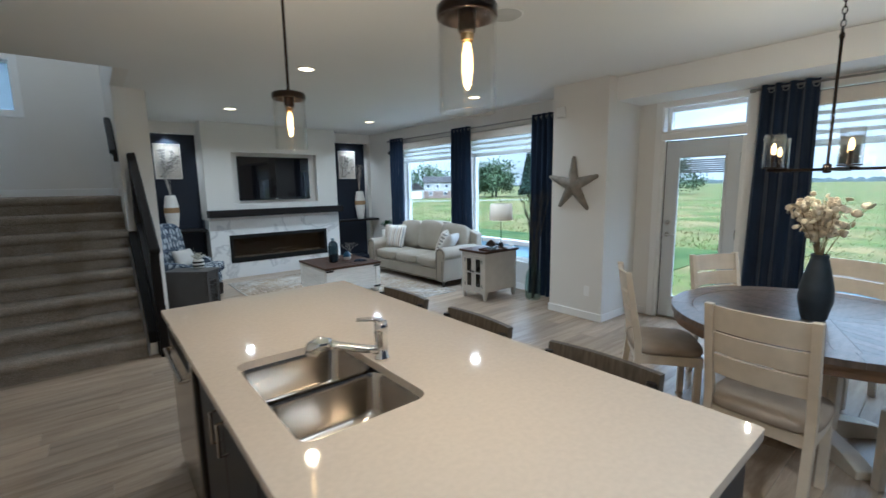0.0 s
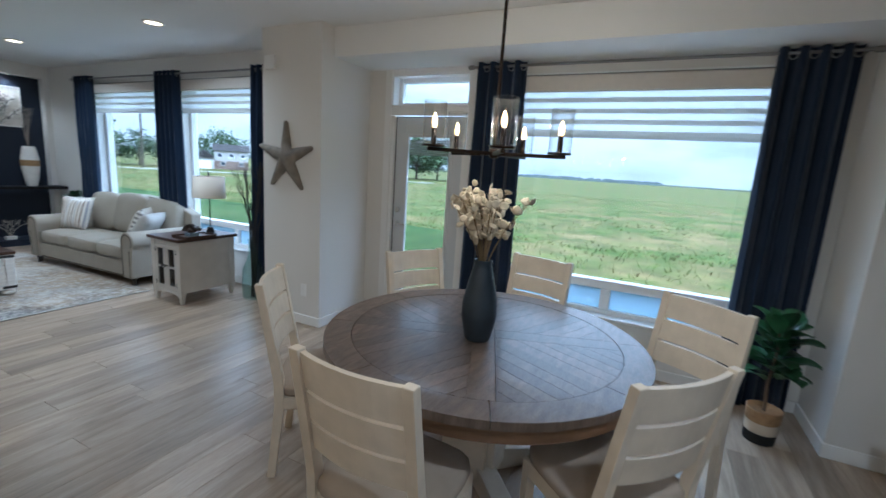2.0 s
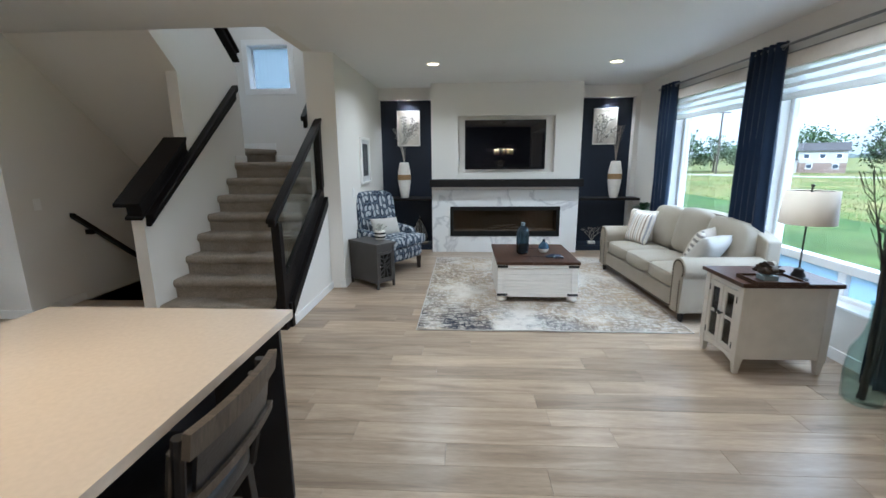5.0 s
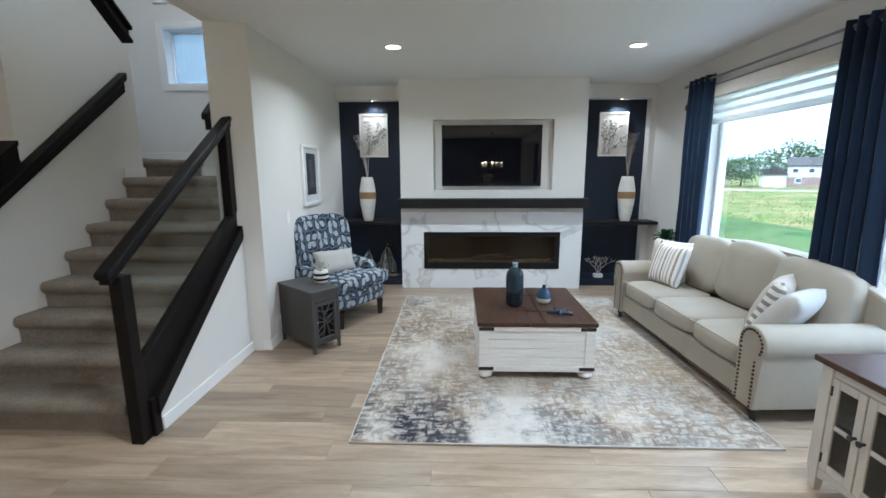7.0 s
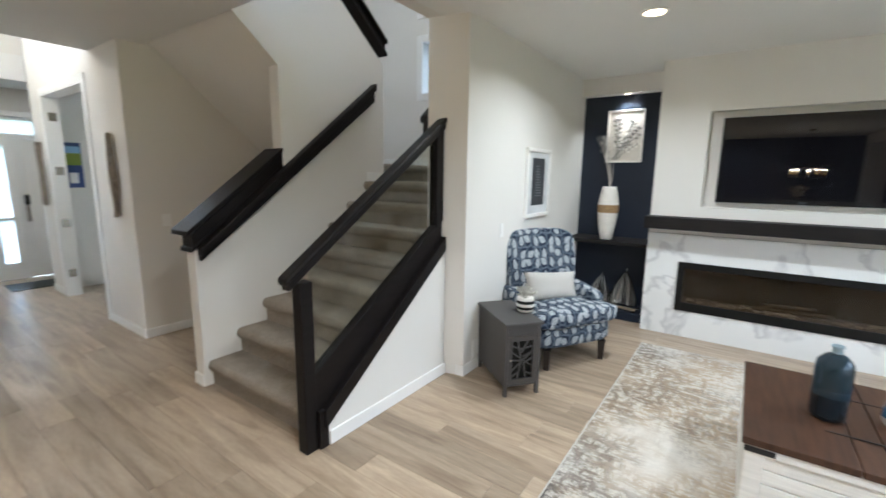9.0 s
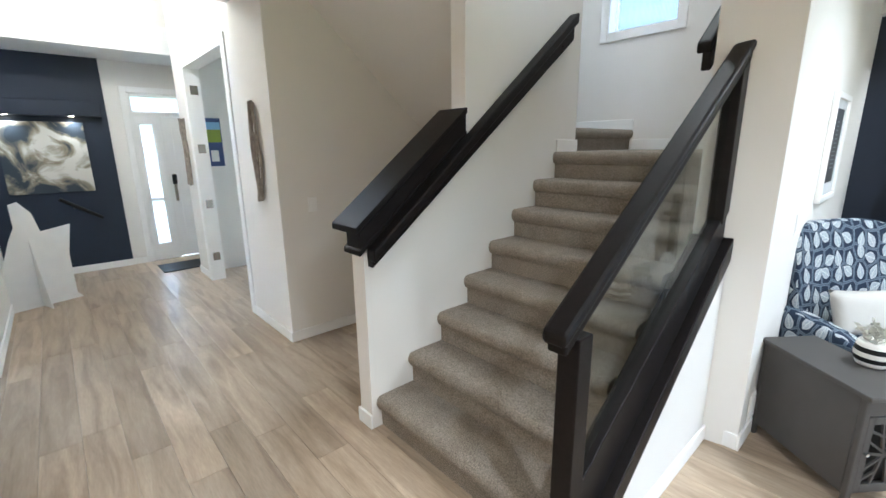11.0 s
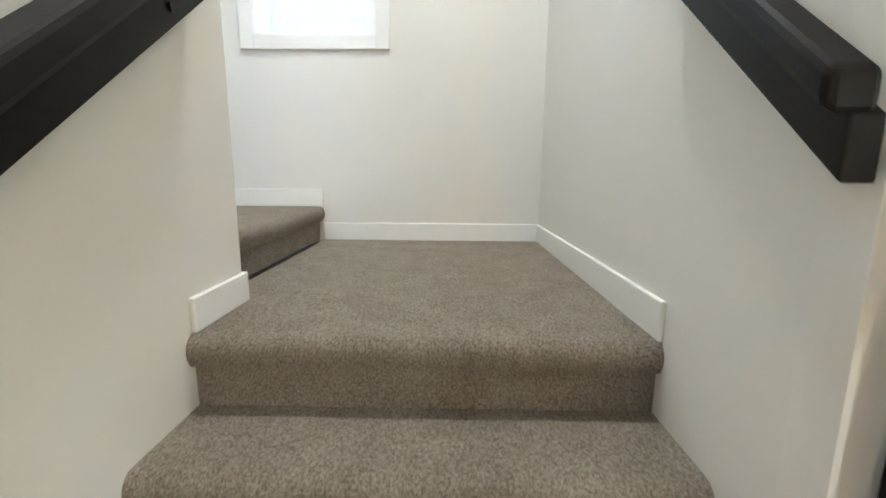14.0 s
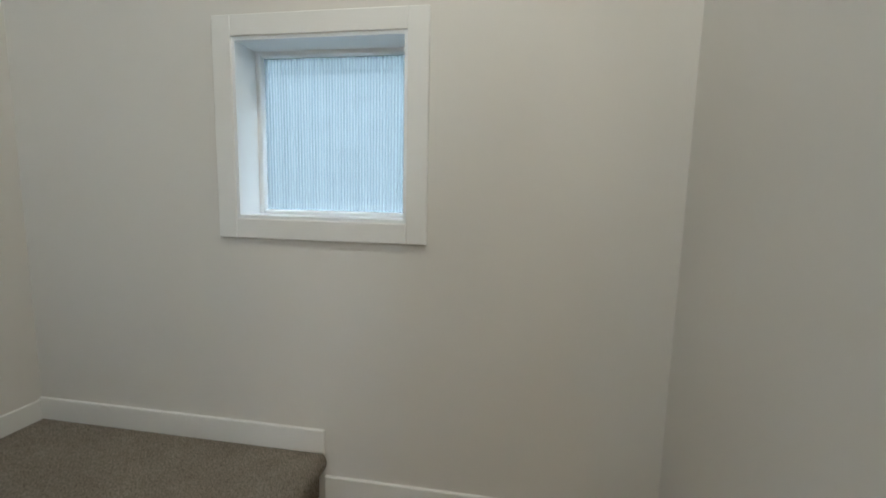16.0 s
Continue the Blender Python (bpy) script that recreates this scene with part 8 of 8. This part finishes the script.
def tree(x, y, h, w, seed, spruce=False):
    r = random.Random(seed)
    t = empty("spruce_tree" if spruce else "leafy_tree", "dark blue-green spruce beyond the meadow" if spruce else "broad leafy green tree beyond the meadow", "tree", pose(x, y, ZG), group="far trees")
    part("trunk", tube([(0, 0, 0), (0.1, 0, h * 0.3), (0, 0.1, h * (0.95 if spruce else 0.7))], [0.03 * h, 0.02 * h, 0.006 * h], 8), M_BARK, t)
    vs, fs = [], []
    tips = []
    if not spruce:
        for k in range(13):
            a = k * 2.4 + r.uniform(-.3, .3)
            q = r.uniform(0.30, 0.88)
            rad = w * 0.44 * math.sin(math.pi * (0.15 + 0.75 * q)) * r.uniform(0.75, 1.1)
            tip = Vector((math.cos(a) * rad, math.sin(a) * rad, h * q))
            part("limb", tube([(0, 0, h * 0.28), tip * 0.5 + Vector((0, 0, h * 0.2)), tip], [0.012 * h, 0.008 * h, 0.003 * h], 5), M_BARK, t)
            tips.append(tip)
        tips.append(Vector((0, 0, h * 0.85)))
    for k in range(2800):
        if spruce:
            z = h * (0.08 + 0.9 * r.random() ** 1.3)
            rad = w * 0.5 * (1 - z / h) ** 0.9 * (0.6 + 0.4 * ((z * 2.6) % 1.0)) * r.uniform(0.55, 1.05)
            a = r.uniform(0, 6.28)
            c = Vector((rad * math.cos(a), rad * math.sin(a), z - 0.1 * rad))
        else:
            tip = tips[k % len(tips)]
            c = tip + Vector((r.gauss(0, 1), r.gauss(0, 1), r.gauss(0, 0.8))) * w * 0.105
        s = h * r.uniform(0.018, 0.042)
        u, v = Vector((r.uniform(-1, 1), r.uniform(-1, 1), r.uniform(-1, 1))).normalized(), Vector((r.uniform(-1, 1), r.uniform(-1, 1), r.uniform(-.4, .4)))
        v = (v - u * v.dot(u)).normalized()
        i = len(vs)
        vs += [c + u * s, c + v * s * 0.7, c - u * s, c - v * s * 0.7]
        fs.append((i, i + 1, i + 2, i + 3))
    me = bpy.data.meshes.new("crown")
    me.from_pydata(vs, [], fs)
    me.materials.append(M_SPRUCE if spruce else M_TREE)
    o = new("crown", me)
    o.parent = t
    return t
for k, (x, y, h, w, s) in enumerate(((53, 69, 6.0, 8, 0), (56, 58, 6.0, 7, 0), (59, 57, 5.5, 7, 0), (38, 66, 5.0, 6, 0), (33, 72, 7.5, 8, 0), (29, 70, 8.5, 9, 0), (24, 74, 8, 9, 0), (58, 55, 6.5, 7, 0), (61, 50, 8.0, 4.5, 1), (64, 51, 9.0, 5, 1), (67, 47, 7.5, 4.2, 1), (70, 46, 8.5, 9, 0), (75, 42, 8.5, 10, 0), (80, 40, 7, 9, 0), (84, 34, 6, 8, 0), (42, 64, 4.0, 5, 0), (20, 60, 6.5, 7, 0))):
    tree(x, y, h, w, 30 + k, bool(s))

M_SIDING = mat("white_siding", (0.40, 0.385, 0.36), 0.7, var=0.05)
M_BRICKH = mat("house_brick", (0.24, 0.17, 0.135), 0.85, var=0.2, scale=4)
M_ROOF = mat("brown_shingle", (0.058, 0.052, 0.05), 0.95, var=0.2, scale=3, spec=0.1)
M_PANEH = mat("far_window_glass", (0.05, 0.06, 0.08), 0.1)
def house(x, y, rz, seed):
    h = empty("far_house", "two-storey white and brick house across the meadow", "house", pose(x, y, ZG, rz=rz) , group="far houses")
    h.scale = (0.40, 0.46, 0.56)
    part("wall", box(-6, 6, -4, 4, 0, 5.0), M_SIDING, h)
    part("garage_wall", box(-13, -6, -5.5, 4, 0, 2.9), M_SIDING, h)
    part("brick_wall", box(-6, 6.02, -4.08, -4.0, 0, 2.3), M_BRICKH, h)
    part("roof", prism([(-4.6, 5.0), (4.6, 5.0), (0, 6.9)], "x", -6.5, 6.5), M_ROOF, h)
    part("garage_roof", moved(prism([(-13.4, 2.9), (-5.6, 2.9), (-9.5, 5.0)], "y", -5.9, 4.2), Matrix.Identity(4)), M_ROOF, h)
    part("garage_door", box(-12, -7, -5.56, -5.5, 0, 2.2), M_WINFRAME, h)
    for wx, wz in ((-4, 3.2), (0, 3.2), (4, 3.2), (-3, 0.9), (3.4, 0.9)):
        w = part("window", box(wx - 0.8, wx + 0.8, -4.16, -4.08, wz, wz + 1.2), M_WINFRAME, h)
        part("pane", box(wx - 0.68, wx + 0.68, -4.18, -4.16, wz + 0.12, wz + 1.08), M_PANEH, w)
    part("door", box(-0.5, 0.5, -4.15, -4.08, 0, 2.1), M_BRICKH, h)
house(49, 61, -38, 1)
copy_thing(bpy.data.objects["far_house"], pose(82, 52, ZG, rz=-60))
pl = empty("utility_pole", "thin wooden utility pole by the lane", "pole", pose(34, 58, ZG))
part("pole", tube([(0, 0, 0), (0, 0, 8)], 0.12, 8), M_BARK, pl)
part("crossbar", box(-1, 1, -0.05, 0.05, 7.4, 7.55), M_BARK, pl)
# low far treeline, distance haze mixed into its blue-grey colour
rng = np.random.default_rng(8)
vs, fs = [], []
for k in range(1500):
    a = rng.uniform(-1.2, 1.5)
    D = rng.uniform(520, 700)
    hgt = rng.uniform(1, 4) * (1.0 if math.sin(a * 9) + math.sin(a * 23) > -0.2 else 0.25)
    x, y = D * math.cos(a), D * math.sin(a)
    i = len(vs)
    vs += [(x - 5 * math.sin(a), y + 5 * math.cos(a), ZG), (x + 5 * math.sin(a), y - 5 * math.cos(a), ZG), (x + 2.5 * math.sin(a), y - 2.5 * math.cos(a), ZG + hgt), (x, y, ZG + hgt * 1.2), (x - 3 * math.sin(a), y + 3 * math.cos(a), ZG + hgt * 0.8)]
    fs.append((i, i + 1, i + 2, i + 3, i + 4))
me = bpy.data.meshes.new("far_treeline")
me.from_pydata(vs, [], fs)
me.materials.append(mat("far_trees_haze_tint", (0.16, 0.19, 0.19), 0.95, var=0.2, scale=0.05))
tagged(new("far_treeline", me), "treeline on the far horizon with haze painted into its colour", "trees", kind="stuff")
# neighbour's siding outside the stair windows
nb = empty("neighbour_house", "pale lap-sided neighbouring house wall", "house", pose(0, 11.6, ZG))
part("wall", box(-9, 3, 0.03, 0.3, 0, 9), M_SIDING, nb)
M_PALE = mat("pale_siding", (0.46, 0.52, 0.56), 0.7, var=0.06, scale=2)
for k in range(30):
    part("siding_board", prism([(0.03, 0.3 * k), (0.03, 0.3 * k + 0.31), (0.012, 0.3 * k + 0.31), (-0.012, 0.3 * k)], "x", -9, 3), M_PALE, nb)

# ---- floor boards ----
def plank_mat(name, island):
    m = bpy.data.materials.new(name)
    m.use_nodes = True
    n, l = m.node_tree.nodes, m.node_tree.links
    b = n["Principled BSDF"]
    tc, mp, ad = n.new("ShaderNodeTexCoord"), n.new("ShaderNodeMapping"), n.new("ShaderNodeVectorMath")
    if island:
        rs = n.new("ShaderNodeNewGeometry").outputs["Random Per Island"]
    else:
        rs = n.new("ShaderNodeObjectInfo").outputs["Random"]
    sc = n.new("ShaderNodeMath")
    sc.operation, sc.inputs[1].default_value = "MULTIPLY", 53.0
    l.new(rs, sc.inputs[0])
    ad.operation = "ADD"
    l.new(tc.outputs["Object"], ad.inputs[0]), l.new(sc.outputs["Value"], ad.inputs[1])
    mp.inputs["Scale"].default_value = (1.0, 9.0, 1.0)
    l.new(ad.outputs["Vector"], mp.inputs["Vector"])
    n1, n2, rp, mx, r2 = n.new("ShaderNodeTexNoise"), n.new("ShaderNodeTexNoise"), n.new("ShaderNodeValToRGB"), n.new("ShaderNodeMix"), n.new("ShaderNodeValToRGB")
    n1.inputs["Scale"].default_value, n1.inputs["Detail"].default_value, n1.inputs["Distortion"].default_value = 1.5, 4, 0.8
    n2.inputs["Scale"].default_value, n2.inputs["Detail"].default_value = 16, 5
    l.new(mp.outputs["Vector"], n1.inputs["Vector"]), l.new(mp.outputs["Vector"], n2.inputs["Vector"])
    e = rp.color_ramp.elements
    e[0].position, e[0].color = 0.28, (0.240, 0.181, 0.126, 1)
    e[1].position, e[1].color = 0.70, (0.45, 0.360, 0.264, 1)
    e.new(0.48).color = (0.360, 0.281, 0.201, 1)
    l.new(n1.outputs["Fac"], rp.inputs["Fac"])
    r2.color_ramp.elements[0].position, r2.color_ramp.elements[0].color = 0.3, (0.86, 0.85, 0.84, 1)
    r2.color_ramp.elements[1].position, r2.color_ramp.elements[1].color = 0.7, (1.06, 1.06, 1.06, 1)
    l.new(n2.outputs["Fac"], r2.inputs["Fac"])
    mx.data_type, mx.blend_type = "RGBA", "MULTIPLY"
    mx.inputs["Factor"].default_value = 1.0
    l.new(rp.outputs["Color"], mx.inputs["A"]), l.new(r2.outputs["Color"], mx.inputs["B"])
    hs, mr = n.new("ShaderNodeHueSaturation"), n.new("ShaderNodeMapRange")
    mr.inputs["To Min"].default_value, mr.inputs["To Max"].default_value = 0.80, 1.16
    l.new(rs, mr.inputs["Value"]), l.new(mr.outputs["Result"], hs.inputs["Value"]), l.new(mx.outputs["Result"], hs.inputs["Color"])
    l.new(hs.outputs["Color"], b.inputs["Base Color"])
    rr = n.new("ShaderNodeMapRange")
    rr.inputs["To Min"].default_value, rr.inputs["To Max"].default_value = 0.27, 0.42
    l.new(n2.outputs["Fac"], rr.inputs["Value"]), l.new(rr.outputs["Result"], b.inputs["Roughness"])
    bp = n.new("ShaderNodeBump")
    bp.inputs["Strength"].default_value, bp.inputs["Distance"].default_value = 0.12, 0.002
    l.new(n2.outputs["Fac"], bp.inputs["Height"]), l.new(bp.outputs["Normal"], b.inputs["Normal"])
    return m
PW, PL = 0.182, 1.50
def plank_bm(ln):
    bm = bmesh.new()
    g, c = 0.0004, 0.0012
    lo = [(g, g), (ln - g, g), (ln - g, PW - g), (g, PW - g)]
    hi = [(g + c, g + c), (ln - g - c, g + c), (ln - g - c, PW - g - c), (g + c, PW - g - c)]
    A, B, C = [bm.verts.new((*p, -0.012)) for p in lo], [bm.verts.new((*p, -0.0016)) for p in lo], [bm.verts.new((*p, 0.0)) for p in hi]
    for p, q in ((A, B), (B, C)):
        for i in range(4):
            bm.faces.new((p[i], p[(i + 1) % 4], q[(i + 1) % 4], q[i]))
    bm.faces.new(C)
    return bm
M_PLANK, M_PLANK2 = plank_mat("laminate_board", False), plank_mat("laminate_board_far", True)
floor_ob = bpy.data.objects["floor"]
meshes = {}
far = bmesh.new()
rnd = random.Random(12)
row, y, made = 0, -1.69, 0
while y < 8.86:
    spans = [(-6.1, 5.40)] if y + PW < 5.64 else [(-5.0, -2.04), (-0.58, 5.27)]
    off = rnd.uniform(0.2, PL)
    for a, b in spans:
        x = a
        first_len = off
        while x < b - 0.02:
            ln = round(min(first_len, b - x), 2)
            first_len = PL
            if ln < 0.03:
                break
            if -2.6 < x + ln / 2 < 4.9 and -0.7 < y < 7.9 and made < 300:
                if ln not in meshes:
                    meshes[ln] = mesh_of(plank_bm(ln), "plank", M_PLANK)
                o = new("plank", meshes[ln])
                o.parent = floor_ob
                o.location = (x, y, 0)
                made += 1
            else:
                join(far, moved(plank_bm(ln), Matrix.Translation((x, y, 0))))
            x += ln
    y += PW
    row += 1
tagged(part("far_planks", far, M_PLANK2, floor_ob), kind="stuff")
